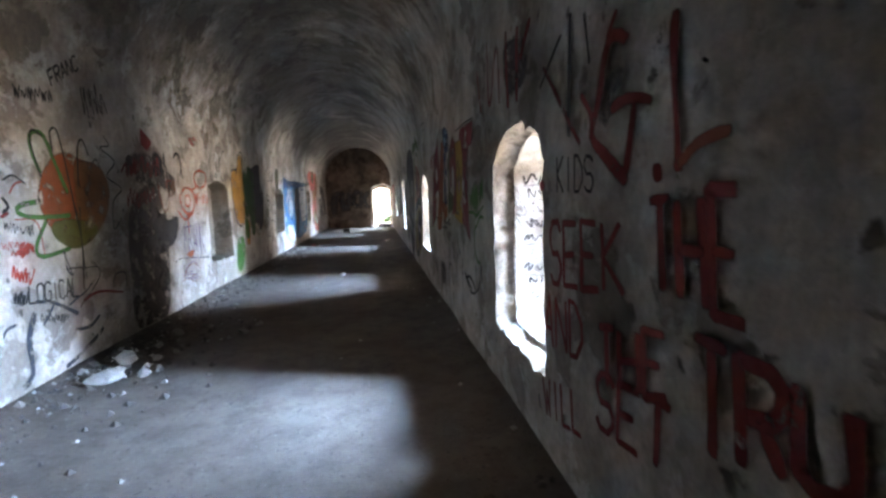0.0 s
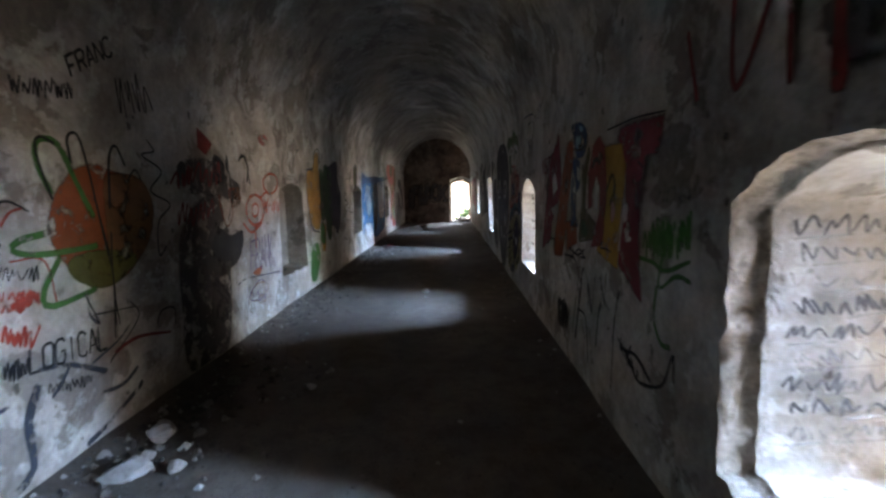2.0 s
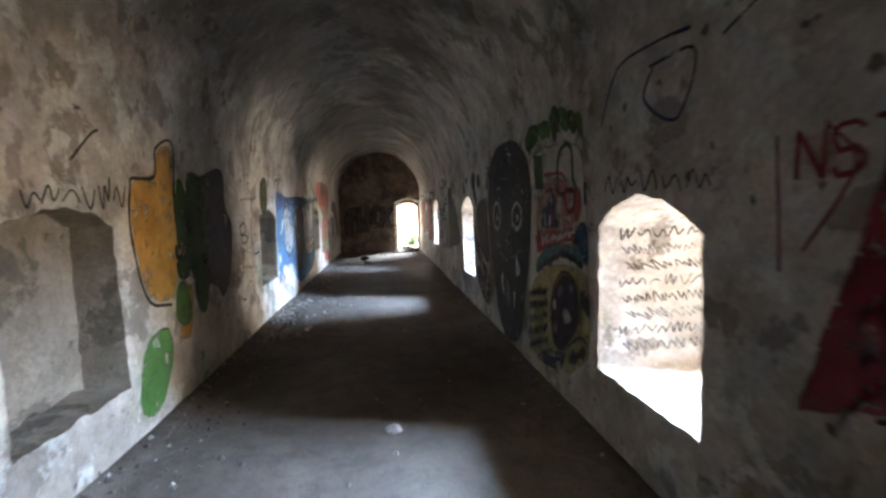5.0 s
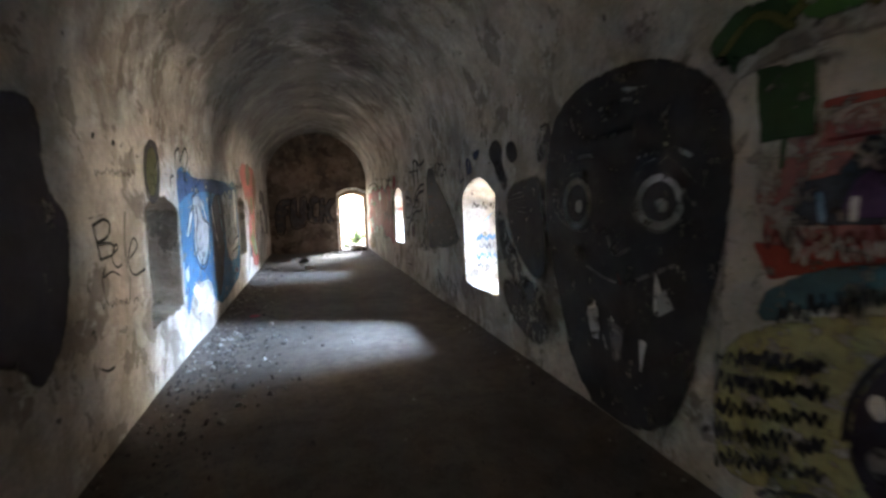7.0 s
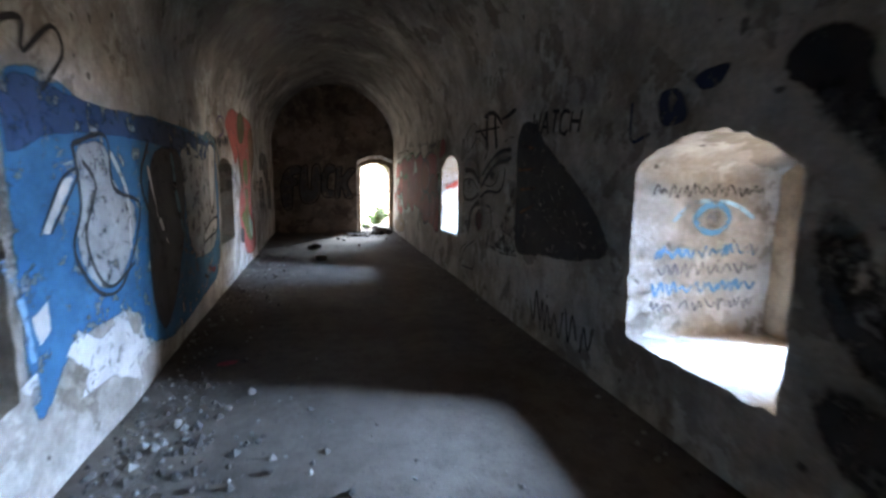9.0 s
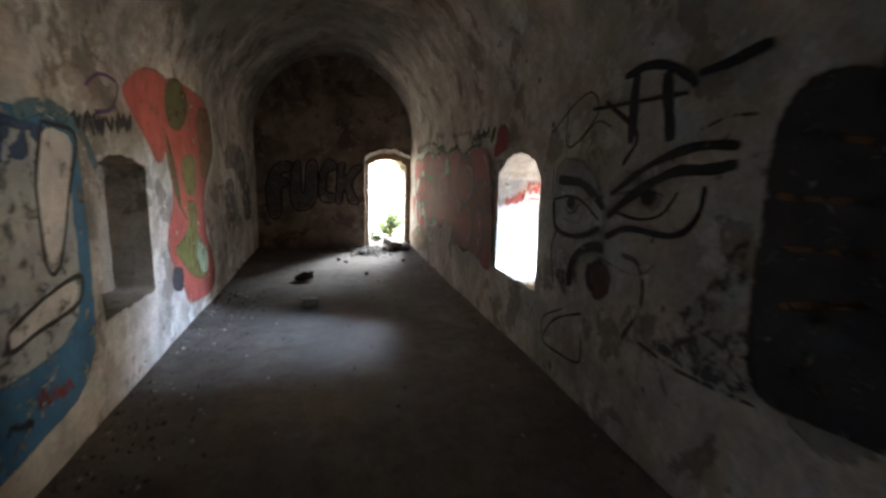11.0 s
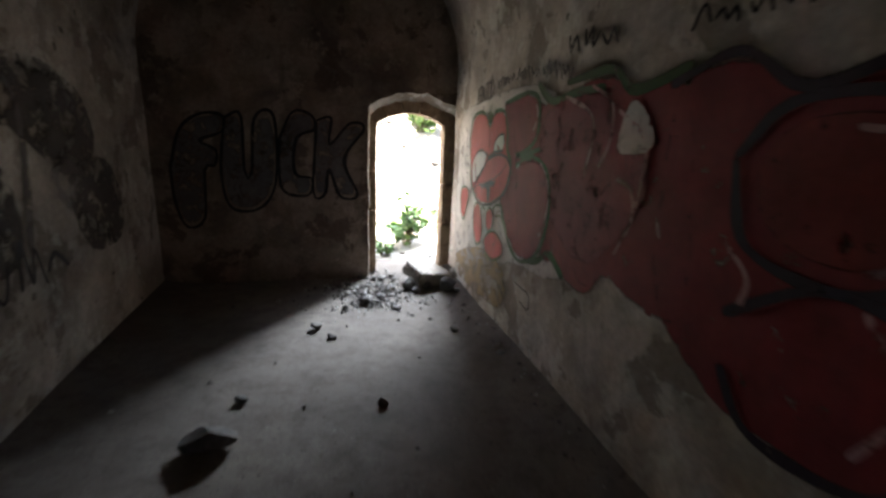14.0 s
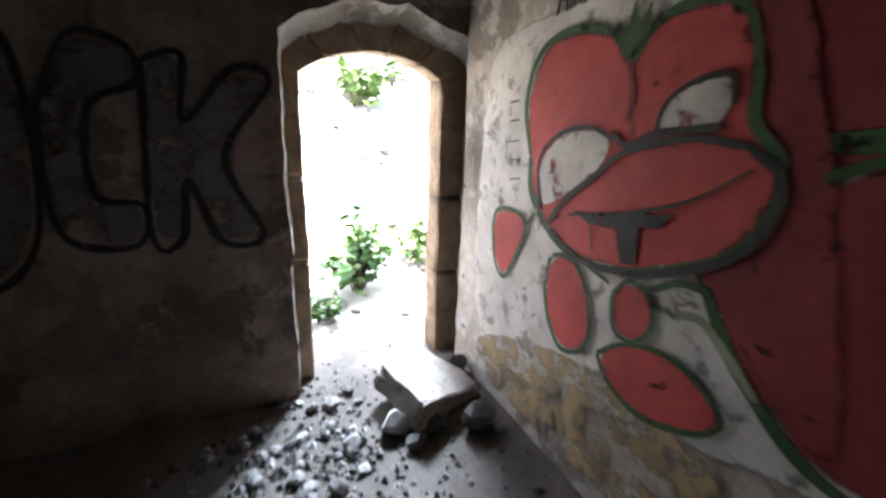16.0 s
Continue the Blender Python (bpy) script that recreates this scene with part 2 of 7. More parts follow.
class Build:
    """Gathers points and faces for one mesh."""

    def __init__(self):
        self.v, self.f, self.mat = [], [], []

    def sheet(self, pts, faces, place, mat=0, flip=False):
        base = len(self.v)
        self.v += [tuple(place(*p)) for p in pts]
        self.f += [[base + k for k in (reversed(f) if flip else f)] for f in faces]
        self.mat += [mat] * len(faces)

    def loft(self, rings, mat=0, closed=True):
        base, n = len(self.v), len(rings[0])
        for r in rings:
            self.v += [tuple(p) for p in r]
        for j in range(len(rings) - 1):
            for k in range(n if closed else n - 1):
                a, b = base + j * n + k, base + j * n + (k + 1) % n
                self.f.append([a, b, b + n, a + n])
                self.mat.append(mat)

    def face(self, *ps, mat=0):
        base = len(self.v)
        self.v += [tuple(p) for p in ps]
        self.f.append(list(range(base, base + len(ps))))
        self.mat.append(mat)

    def mesh(self, name, *mats, smooth=True):
        me = bpy.data.meshes.new(name)
        me.from_pydata(self.v, [], self.f)
        for m in mats:
            me.materials.append(m)
        me.polygons.foreach_set("material_index", self.mat)
        me.polygons.foreach_set("use_smooth", [smooth] * len(self.f))
        me.update()
        return me

    def box(self, lo, hi, mat=0):
        x0, y0, z0 = lo
        x1, y1, z1 = hi
        c = [(x, y, z) for z in (z0, z1) for y in (y0, y1) for x in (x0, x1)]
        for q in ((0, 2, 3, 1), (4, 5, 7, 6), (0, 1, 5, 4), (2, 6, 7, 3), (0, 4, 6, 2), (1, 3, 7, 5)):
            self.face(*(c[k] for k in q), mat=mat)


def part(name, me, parent, label=""):
    ob = new(name, me)
    ob.parent = parent
    if label:
        ob["label"] = label
    return ob


def arch(mid, half, low, spring, crown, step=0.06):
    """A ring: upright sides and a segmental arch on top."""
    rise = crown - spring
    r = (half * half + rise * rise) / (2 * rise)
    a0 = math.asin(min(1.0, half / r))
    n = max(6, int(2 * a0 * r / step))
    top = [(mid + r * math.sin(a0 - 2 * a0 * k / n), spring + rise - r + r * math.cos(a0 - 2 * a0 * k / n)) for k in range(n + 1)]
    side = max(2, int((spring - low) / step))
    base = max(2, int(2 * half / step))
    ring = [(mid - half + 2 * half * k / base, low) for k in range(base)]
    ring += [(mid + half, low + (spring - low) * k / side) for k in range(side)]
    ring += top
    ring += [(mid - half, spring - (spring - low) * k / side) for k in range(1, side)]
    return ring


def ragged(ring, amount, size=9.0, seed=0.0):
    c = (sum(p[0] for p in ring) / len(ring), sum(p[1] for p in ring) / len(ring))
    out = []
    for p in ring:
        k = 1 + rough((p[0], p[1], seed), size, amount) / math.dist(p, c)
        out.append((c[0] + (p[0] - c[0]) * k, c[1] + (p[1] - c[1]) * k))
    return out


# ---- structure ----
def side_wall_right():
    b = Build()
    holes = []
    for i, (mid, half, sill, spring, crown) in enumerate(EMBRASURES):
        holes.append(ragged(arch(mid, half, sill, spring, crown), 0.05 if i == 0 else 0.024, 12, i))
    ring = split_ring([(START, 0), (END, 0), (END, SPRING), (START, SPRING)], 0.12)
    pts, faces = flat_mesh(ring, holes, 0.085)
    b.sheet(pts, faces, right_at, 0, True)
    outer_holes = [arch(m, SLIT, s + 0.02, c - 0.30, c - 0.24) for m, h, s, p, c in EMBRASURES]
    pts, faces = flat_mesh(split_ring([(START - 0.8, -0.6), (END + 0.75, -0.6), (END + 0.75, ROOF), (START - 0.8, ROOF)], 0.5), outer_holes, 0.5)
    b.sheet(pts, faces, lambda y, z: (THICK + 0.25, y, z), 1)
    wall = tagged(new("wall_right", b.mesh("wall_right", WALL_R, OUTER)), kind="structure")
    for i, ((mid, half, sill, spring, crown), hole) in enumerate(zip(EMBRASURES, holes)):
        r = Build()
        edge = [right_at(y, z, -0.002) for y, z in hole]
        clean = arch(mid, half, sill, spring, crown)
        rings = [edge]
        strip = 0.13 if i == 0 else 0.07
        for d in (0.03, 0.06, strip, strip + 0.02, 0.3, 0.45, 0.6, 0.75, 0.9, 1.05, THICK):
            row = []
            for (y, z), (ry, rz) in zip(clean, hole):
                w = max(0.0, 1 - d / 0.35)
                cy, cz = y + (ry - y) * w, z + (rz - z) * w
                out = 0.0
                if i == 0 and strip < d:
                    out = -0.025
                c = Vector((0, mid - cy, (sill + crown) / 2 - cz)).normalized()
                drop = 0.05 * d if z < sill + 0.01 else 0
                row.append(Vector((d, cy, cz - drop)) + c * (-out + rough((d, cy, cz), 5, 0.012) + rough((d, cy, cz), 13, 0.03 if i == 0 and d < strip + 0.01 else 0.004)))
            rings.append(row)
        r.loft(rings[:5], 0 if i == 0 else 1)
        r.loft(rings[4:], 1)
        reveal = part("reveal", r.mesh("reveal", BROKEN, REVEAL), wall, "whitewashed deep window reveal")
        f = Build()
        low = sill - 0.06
        frame_in = arch(mid, SLIT, sill + 0.02, crown - 0.30, crown - 0.24)
        big = [(mid - half - 0.1, low - 0.1), (mid + half + 0.1, low - 0.1), (mid + half + 0.1, crown + 0.1), (mid - half - 0.1, crown + 0.1)]
        pts, faces = flat_mesh(split_ring(big, 0.08), [frame_in], 0.08)
        f.sheet(pts, faces, lambda y, z: (THICK - 0.02 + rough((1, y, z), 6, 0.012), y, z), 0, True)
        f.loft([[(THICK - 0.02 + rough((1, y, z), 6, 0.012), y, z) for y, z in frame_in], [(THICK + 0.25, y, z) for y, z in frame_in]], 0)
        part("stone_surround", f.mesh("stone_surround", STONE), wall, "brown stone surround of the window opening")
    return wall


def side_wall_left():
    b = Build()
    holes = [ragged(arch(*n), 0.03, 8, 20 + i) for i, n in enumerate(NICHES)]
    ring = split_ring([(START, 0), (END, 0), (END, SPRING), (START, SPRING)], 0.12)
    pts, faces = flat_mesh(ring, holes, 0.085)
    b.sheet(pts, faces, left_at, 0)
    b.box((-WIDE - 1.2, START - 0.8, -0.6), (-WIDE - 0.7, END + 0.75, ROOF), 1)
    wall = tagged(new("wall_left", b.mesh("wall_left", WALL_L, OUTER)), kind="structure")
    for i, ((mid, half, sill, spring, crown), hole) in enumerate(zip(NICHES, holes)):
        r = Build()
        rings = [[left_at(y, z, -0.002) for y, z in hole]]
        for d in (0.05, 0.12, 0.2, 0.3):
            rings.append([Vector((-WIDE - d, mid + (y - mid) * (1 - 0.12 * d), z + (0.1 * d if z < sill + 0.05 else 0))) + Vector((0, rough((d, y, z), 5, 0.02), rough((y, d, z), 5, 0.02))) for y, z in hole])
        r.loft([list(reversed(q)) for q in rings], 0)
        last = [(p.y, p.z) for p in rings[-1]]
        pts, faces = flat_mesh(last, [], 0.08)
        r.sheet(pts, faces, lambda y, z: (-WIDE - 0.3, y, z), 0)
        part("niche", r.mesh("niche", NICHE), wall, "blind window niche with worn plaster and a sill")
    return wall


NICHE = plaster("plaster_bare", (0.40, 0.35, 0.28), (0.24, 0.21, 0.165), (0.30, 0.26, 0.20), 0.5)


def vault():
    b = Build()
    n, rows = 40, int((END - START) / 0.14)
    grid = []
    for j in range(rows + 1):
        y = START + (END - START) * j / rows
        half = [right_at(y, SPRING + 0.001 + (math.pi * RAD / 2 - 0.001) * k / n) for k in range(n + 1)]
        grid.append(half + [left_at(y, SPRING + 0.001 + (math.pi * RAD / 2 - 0.001) * k / n) for k in range(n - 1, -1, -1)])
    b.loft([list(reversed(g)) for g in grid], 0, False)
    b.box((-WIDE - 1.2, START - 0.8, ROOF), (THICK + 0.25, END + 0.75, ROOF + 0.25), 1)
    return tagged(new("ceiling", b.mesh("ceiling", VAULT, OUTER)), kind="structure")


def end_walls():
    mid, half, spring, crown = DOOR
    n = 40
    lunette = [(-WIDE - 0.1, -0.12), (0.12, -0.12), (0.12, SPRING)]
    lunette += [(-RAD + (RAD + 0.12) * math.cos(math.pi * k / n), SPRING + (RAD + 0.12) * math.sin(math.pi * k / n)) for k in range(1, n)]
    lunette += [(-WIDE - 0.1, SPRING)]
    hole = ragged(arch(mid, 0.535, -0.04, 2.05, 2.22), 0.025, 7, 40)
    hole = [(p[0] + (0.05 if p[0] > mid + 0.4 else 0.0), max(p[1], -0.04)) for p in hole]
    ring = split_ring(lunette, 0.12)
    b = Build()
    pts, faces = flat_mesh(ring, [hole], 0.085)
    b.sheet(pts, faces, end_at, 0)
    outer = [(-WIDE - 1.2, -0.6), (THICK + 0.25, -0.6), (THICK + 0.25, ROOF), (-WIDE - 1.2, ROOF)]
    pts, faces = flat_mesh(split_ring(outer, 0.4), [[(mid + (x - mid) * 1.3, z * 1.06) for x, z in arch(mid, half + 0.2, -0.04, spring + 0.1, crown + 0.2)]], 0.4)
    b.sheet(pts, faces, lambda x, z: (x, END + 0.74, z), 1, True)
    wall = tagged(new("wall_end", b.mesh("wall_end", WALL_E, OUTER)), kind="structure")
    r = Build()
    rings = [[end_at(x, z, -0.002) for x, z in hole]]
    for d in (0.06, 0.13, 0.2):
        taper = d / 0.2
        rings.append([Vector((x + max(0.0, mid - x) * 0.07 * taper + rough((x, d, z), 6, 0.008), END + d, z - 0.10 * taper * min(1.0, max(0.0, (z - 1.6) / 0.4)))) for x, z in hole])
    r.loft(rings, 0)
    wide = arch(mid, half + 0.2, -0.04, spring + 0.1, crown + 0.2)
    r.loft([[(x, END + 0.33, z) for x, z in wide], [(mid + (x - mid) * 1.3, END + 0.74, z * 1.06) for x, z in wide]], 0)
    part("door_reveal", r.mesh("door_reveal", LIMEWASH), wall, "flaking white plaster round the doorway")
    b = Build()
    b.face((-WIDE - 0.2, START, 0), (-WIDE - 0.2, START, ROOF), (0.2, START, ROOF), (0.2, START, 0))
    b.box((-WIDE - 1.2, START - 0.8, -0.6), (THICK + 0.25, START - 0.05, ROOF), 1)
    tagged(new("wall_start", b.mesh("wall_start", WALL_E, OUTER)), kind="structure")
    return wall


def door_surround(wall):
    """Blocks of brown stone round the doorway, standing back from the plaster."""
    mid, half, spring, crown = DOOR
    frame_ob = tagged(new("door_1"), "brown stone door surround with a low arch and worn blocks", "doorway", kind="structure")
    y0, y1 = END + 0.16, END + 0.34

    def block(ring, name):
        g = Build()
        c = (sum(p[0] for p in ring) / len(ring), sum(p[1] for p in ring) / len(ring))

        def inset(d):
            return [(c[0] + (p[0] - c[0]) * (1 - d), c[1] + (p[1] - c[1]) * (1 - d)) for p in ring]
        rings = []
        for y, d in ((y1 - 0.004, 0.0), (y0 + 0.03, 0.0), (y0 + 0.008, 0.03), (y0, 0.08)):
            rings.append([Vector((x + rough((x, y, z), 7, 0.010), y + rough((z, x, y), 6, 0.012), z)) for x, z in inset(d)])
        g.loft(rings, 0)
        g.face(*rings[-1])
        part(name, g.mesh(name, STONE), frame_ob)

    for sgn in (-1, 1):
        z = 0.0
        for h in ((0.62, 0.52, 0.72) if sgn > 0 else (0.8, 0.5, 0.56)):
            top = min(z + h, spring)
            x0, x1 = mid + sgn * half, mid + sgn * (half + 0.22)
            ring = split_ring([(x0, z + 0.004), (x1, z + 0.004), (x1, top - 0.004 + (0.10 if top == spring else 0.0)), (x0, top - 0.004 + (0.015 if top == spring else 0.0))], 0.09)
            block(ring, "stone_block")
            z = top
    rise = crown - spring
    r = (half * half + rise * rise) / (2 * rise)
    a0 = math.asin(half / r)
    r2 = r + 0.17
    a2 = math.asin((half + 0.22) / r2)
    n = 5
    for k in range(n):
        u0, u1 = -1 + 2 * k / n + 0.006, -1 + 2 * (k + 1) / n - 0.006
        low = [(mid + r * math.sin(a0 * (u0 + (u1 - u0) * q / 3)), crown - r + r * math.cos(a0 * (u0 + (u1 - u0) * q / 3))) for q in range(4)]
        high = [(mid + r2 * math.sin(a2 * (u0 + (u1 - u0) * q / 3)), crown - r + r2 * math.cos(a2 * (u0 + (u1 - u0) * q / 3)) + 0.015) for q in range(3, -1, -1)]
        block(low + high, "arch_stone")


def floor_slab():
    b = Build()
    nx, ny = 34, int((END + 0.74 - START) / 0.1)
    x0, x1 = -WIDE - 0.12, 0.12
    grid = []
    for j in range(ny + 1):
        y = START + (END + 0.74 - START) * j / ny
        row = []
        for i in range(nx + 1):
            x = x0 + (x1 - x0) * i / nx
            near = min(abs(x + WIDE), abs(x))
            z = rough((x, y, 0), 0.8, 0.012) + rough((x, y, 3), 4, 0.005) + 0.05 * max(0.0, 1 - near / 0.35) ** 2
            row.append((x, y, z))
        grid.append(row)
    b.loft(grid, 0, False)
    return tagged(new("floor", b.mesh("floor", FLOOR)), kind="structure")


def bank(x, y):
    """Height of the ground outside."""
    inside_plan = -WIDE - 1.3 < x < THICK + 0.4 and START - 1 < y < END + 0.72
    if inside_plan:
        return -0.55
    z = -0.03 + rough((x, y, 0), 0.35, 0.10) * min(1.0, max(0.0, (y - END - 1) / 2))
    if y > END + 2.2:
        d = y - END - 2.2
        z += 3.4 * (1 - math.exp(-max(0.0, d) / 3.2)) * max(0.0, 1 - ((x + 1) / 30) ** 2)
        z += rough((x, y, 5), 0.9, 0.22) * min(1.0, d)
    if x > THICK + 0.4:
        z = -0.35 + rough((x, y, 2), 0.3, 0.12)
    return z


def outside_ground():
    b = Build()

    def axis(lo, hi, a, c, fine):
        k = [-2500, -900, -300, -120, -60, -35]
        k += list(np.arange(lo, a, 1.6)) + list(np.arange(a, c, fine)) + list(np.arange(c, hi, 1.6)) + [60, 120, 300, 900, 2500]
        return sorted(set(round(float(q), 3) for q in k))
    xs, ys = axis(-24, 24, -6, 4, 0.25), axis(-24, 50, 23, 33, 0.25)
    grid = [[(x, y, bank(x, y)) for x in xs] for y in ys]
    b.loft(grid, 0, False)
    return tagged(new("ground", b.mesh("ground", EARTH)), kind="structure")


side_wall_right()
side_wall_left()
vault()
door_surround(end_walls())
floor_slab()
outside_ground()

# ---- painted walls ----

def paint(name, colour, worn=0.36):
    """Sprayed or brushed paint: soft at its edges, rubbed through in places."""
    m, nt, bsdf = nodes_of(name)
    vec = coords(nt)
    fine = noisy(nt, vec, 30, 5, 0.75)
    tone = ramp(nt, noisy(nt, vec, 3.2, 7, 0.65), (0.3, tuple(c * 0.62 for c in colour)), (0.7, tuple(min(1.0, c * 1.12 + 0.01) for c in colour)))
    nt.links.new(mixed(nt, 0.35, tone, ramp(nt, fine, (0.25, grey(0.45)), (0.7, grey(1.0))), "MULTIPLY"), bsdf.inputs["Base Color"])
    bsdf.inputs["Roughness"].default_value = 0.75
    bsdf.inputs["Specular IOR Level"].default_value = 0.25
    soft = nt.nodes.new("ShaderNodeAttribute")
    soft.attribute_name = "soft"
    edge = nt.nodes.new("ShaderNodeMath")
    edge.operation = "MULTIPLY_ADD"
    nt.links.new(fine, edge.inputs[0])
    edge.inputs[1].default_value = 0.55
    nt.links.new(soft.outputs["Fac"], edge.inputs[2])
    cover = ramp(nt, edge.outputs[0], (0.42, grey(0)), (0.68, grey(1)))
    rub = ramp(nt, noisy(nt, vec, 7, 8, 0.75, 0.4), (worn + 0.01, grey(0.08)), (worn + 0.10, grey(1)))
    nt.links.new(mixed(nt, 1.0, cover, rub, "MULTIPLY"), bsdf.inputs["Alpha"])
    bumped(nt, bsdf, mixed(nt, 0.5, noisy(nt, vec, 7, 8, 0.7), fine), 0.6, 0.02)
    return m


MAROON = paint("paint_maroon", (0.22, 0.026, 0.02), 0.31)
RUST = paint("paint_rust", (0.23, 0.055, 0.025))
RUSTDARK = paint("paint_rust_dark", (0.17, 0.07, 0.025), 0.42)
DARKWASH = paint("paint_dark_wash", (0.075, 0.066, 0.06), 0.41)
SMOKE = paint("paint_smoke", (0.10, 0.095, 0.09), 0.46)
BLACK = paint("paint_black", (0.02, 0.02, 0.022), 0.30)
COAL = paint("paint_coal", (0.034, 0.032, 0.034), 0.32)
CRIMSON = paint("paint_crimson", (0.22, 0.025, 0.035))
REDDISH = paint("paint_red", (0.42, 0.06, 0.035))
BLOODRED = paint("paint_blood_red", (0.23, 0.022, 0.025), 0.30)
TOMATO = paint("paint_tomato", (0.48, 0.06, 0.055), 0.30)
CORAL = paint("paint_coral", (0.42, 0.085, 0.06), 0.34)
ORANGE = paint("paint_orange", (0.33, 0.085, 0.025))
ORANGERED = paint("paint_orange_red", (0.50, 0.09, 0.04))
YELLOW = paint("paint_yellow", (0.42, 0.25, 0.03))
OCHRE = paint("paint_ochre", (0.42, 0.37, 0.16), 0.40)
OCHREBRIGHT = paint("paint_bright_ochre", (0.55, 0.29, 0.06))
BROWN = paint("paint_brown", (0.22, 0.10, 0.035))
OLIVE = paint("paint_olive", (0.13, 0.13, 0.03), 0.36)
GREEN = paint("paint_green", (0.07, 0.20, 0.045), 0.36)
DARKGREEN = paint("paint_dark_green", (0.03, 0.085, 0.025), 0.34)
GREYGREEN = paint("paint_grey_green", (0.26, 0.30, 0.20), 0.38)
TEAL = paint("paint_teal", (0.07, 0.16, 0.19), 0.38)
BLUE = paint("paint_blue", (0.03, 0.155, 0.29), 0.36)
SKYBLUE = paint("paint_sky_blue", (0.25, 0.45, 0.62), 0.42)
NAVY = paint("paint_navy", (0.02, 0.035, 0.09), 0.36)
SLATE = paint("paint_slate", (0.055, 0.065, 0.085), 0.40)
PURPLE = paint("paint_purple", (0.11, 0.055, 0.15), 0.36)
DARKPURPLE = paint("paint_dark_purple", (0.032, 0.022, 0.035), 0.30)
PINK = paint("paint_pink", (0.44, 0.16, 0.14), 0.44)
PINKPALE = paint("paint_pale_pink", (0.55, 0.30, 0.30), 0.42)
PALE = paint("paint_white", (0.62, 0.60, 0.56), 0.36)
CREAM = paint("paint_cream", (0.60, 0.53, 0.45), 0.34)
DULLRED = paint("paint_dull_red", (0.085, 0.03, 0.03), 0.34)
FADED = paint("paint_faded_grey", (0.24, 0.23, 0.22), 0.46)
GREYPAINT = paint("paint_grey", (0.38, 0.39, 0.38), 0.38)
DARKBLUE = paint("paint_dark_blue", (0.03, 0.07, 0.16), 0.38)
REDDARK = paint("paint_dark_red", (0.20, 0.03, 0.025), 0.36)
OLIVEDARK = paint("paint_dark_olive", (0.075, 0.075, 0.02), 0.36)
STAIN = paint("damp_stain", (0.36, 0.27, 0.15), 0.44)
DIMGREY = paint("paint_dim_grey", (0.15, 0.14, 0.135), 0.40)


def R(u, v, off=0.0):
    return right_at(u, max(v, 0.05), off)


def L(u, v, off=0.0):
    return left_at(u, max(v, 0.05), off)


def E(u, v, off=0.0):
    return end_at(u, max(v, 0.05), off)


def far_jamb(i):
    mid, half, *_ = EMBRASURES[i]

    def at(u, v, off=0.0):
        return Vector((u, mid + half - 0.02 - off - (0.03 if i == 0 else 0.0), v))
    return at


def niche_back(i):
    def at(u, v, off=0.0):
        return Vector((-WIDE - 0.29 + off, u, v))
    return at


PLACE = {}


def piece(name, label, place):
    ob = tagged(new(name), label, "graffiti")
    PLACE[ob.name] = place
    return ob


def lay(art, name, verts, faces, soft, material, layer, label=""):
    place = PLACE[art.name]
    me = bpy.data.meshes.new(name)
    me.from_pydata([tuple(place(u, v, 0.006 + 0.0016 * layer)) for u, v in verts], [], faces)
    me.materials.append(material)
    me.attributes.new("soft", "FLOAT", "POINT").data.foreach_set("value", soft)
    me.polygons.foreach_set("use_smooth", [True] * len(faces))
    me.update()
    return part(name, me, art, label)


def rounded(ring, times=2):
    for _ in range(times):
        out = []
        for a, b in zip(ring, ring[1:] + ring[:1]):
            out += [(a[0] * 0.78 + b[0] * 0.22, a[1] * 0.78 + b[1] * 0.22), (a[0] * 0.22 + b[0] * 0.78, a[1] * 0.22 + b[1] * 0.78)]
        ring = out
    return ring


def fill(art, name, ring, material, layer=1, sharp=False, fuzz=0.0):
    us, vs = [p[0] for p in ring], [p[1] for p in ring]
    size = max(0.02, min(max(us) - min(us), max(vs) - min(vs)))
    step = min(0.085, max(0.012, size / 9))
    ring = ring if sharp else rounded(ring)
    ring = split_ring(ring, step)
    ring = [(u + rough((u, v, layer), 11, 0.006), v + rough((v, u, layer), 11, 0.006)) for u, v in ring]
    pts, faces = flat_mesh(ring, [], step)
    rim = {(round(u, 4), round(v, 4)) for u, v in ring}
    soft = [0.12 if (round(u, 4), round(v, 4)) in rim else 1.0 for u, v in pts]
    if fuzz:
        soft = [min(1.0, 0.05 + min(math.dist(p, q) for q in ring) / fuzz) for p in pts]
    return lay(art, name, pts, faces, soft, material, layer)


def spline(pts, step):
    ext = [(2 * pts[0][0] - pts[1][0], 2 * pts[0][1] - pts[1][1])] + list(pts) + [(2 * pts[-1][0] - pts[-2][0], 2 * pts[-1][1] - pts[-2][1])]
    out = []
    for k in range(1, len(ext) - 2):
        p0, p1, p2, p3 = (Vector(q) for q in ext[k - 1:k + 3])
        n = max(2, int((p2 - p1).length / step))
        for j in range(n):
            t = j / n
            out.append(0.5 * (2 * p1 + (p2 - p0) * t + (2 * p0 - 5 * p1 + 4 * p2 - p3) * t * t + (3 * p1 - p0 - 3 * p2 + p3) * t ** 3))
    out.append(Vector(ext[-2]))
    return out


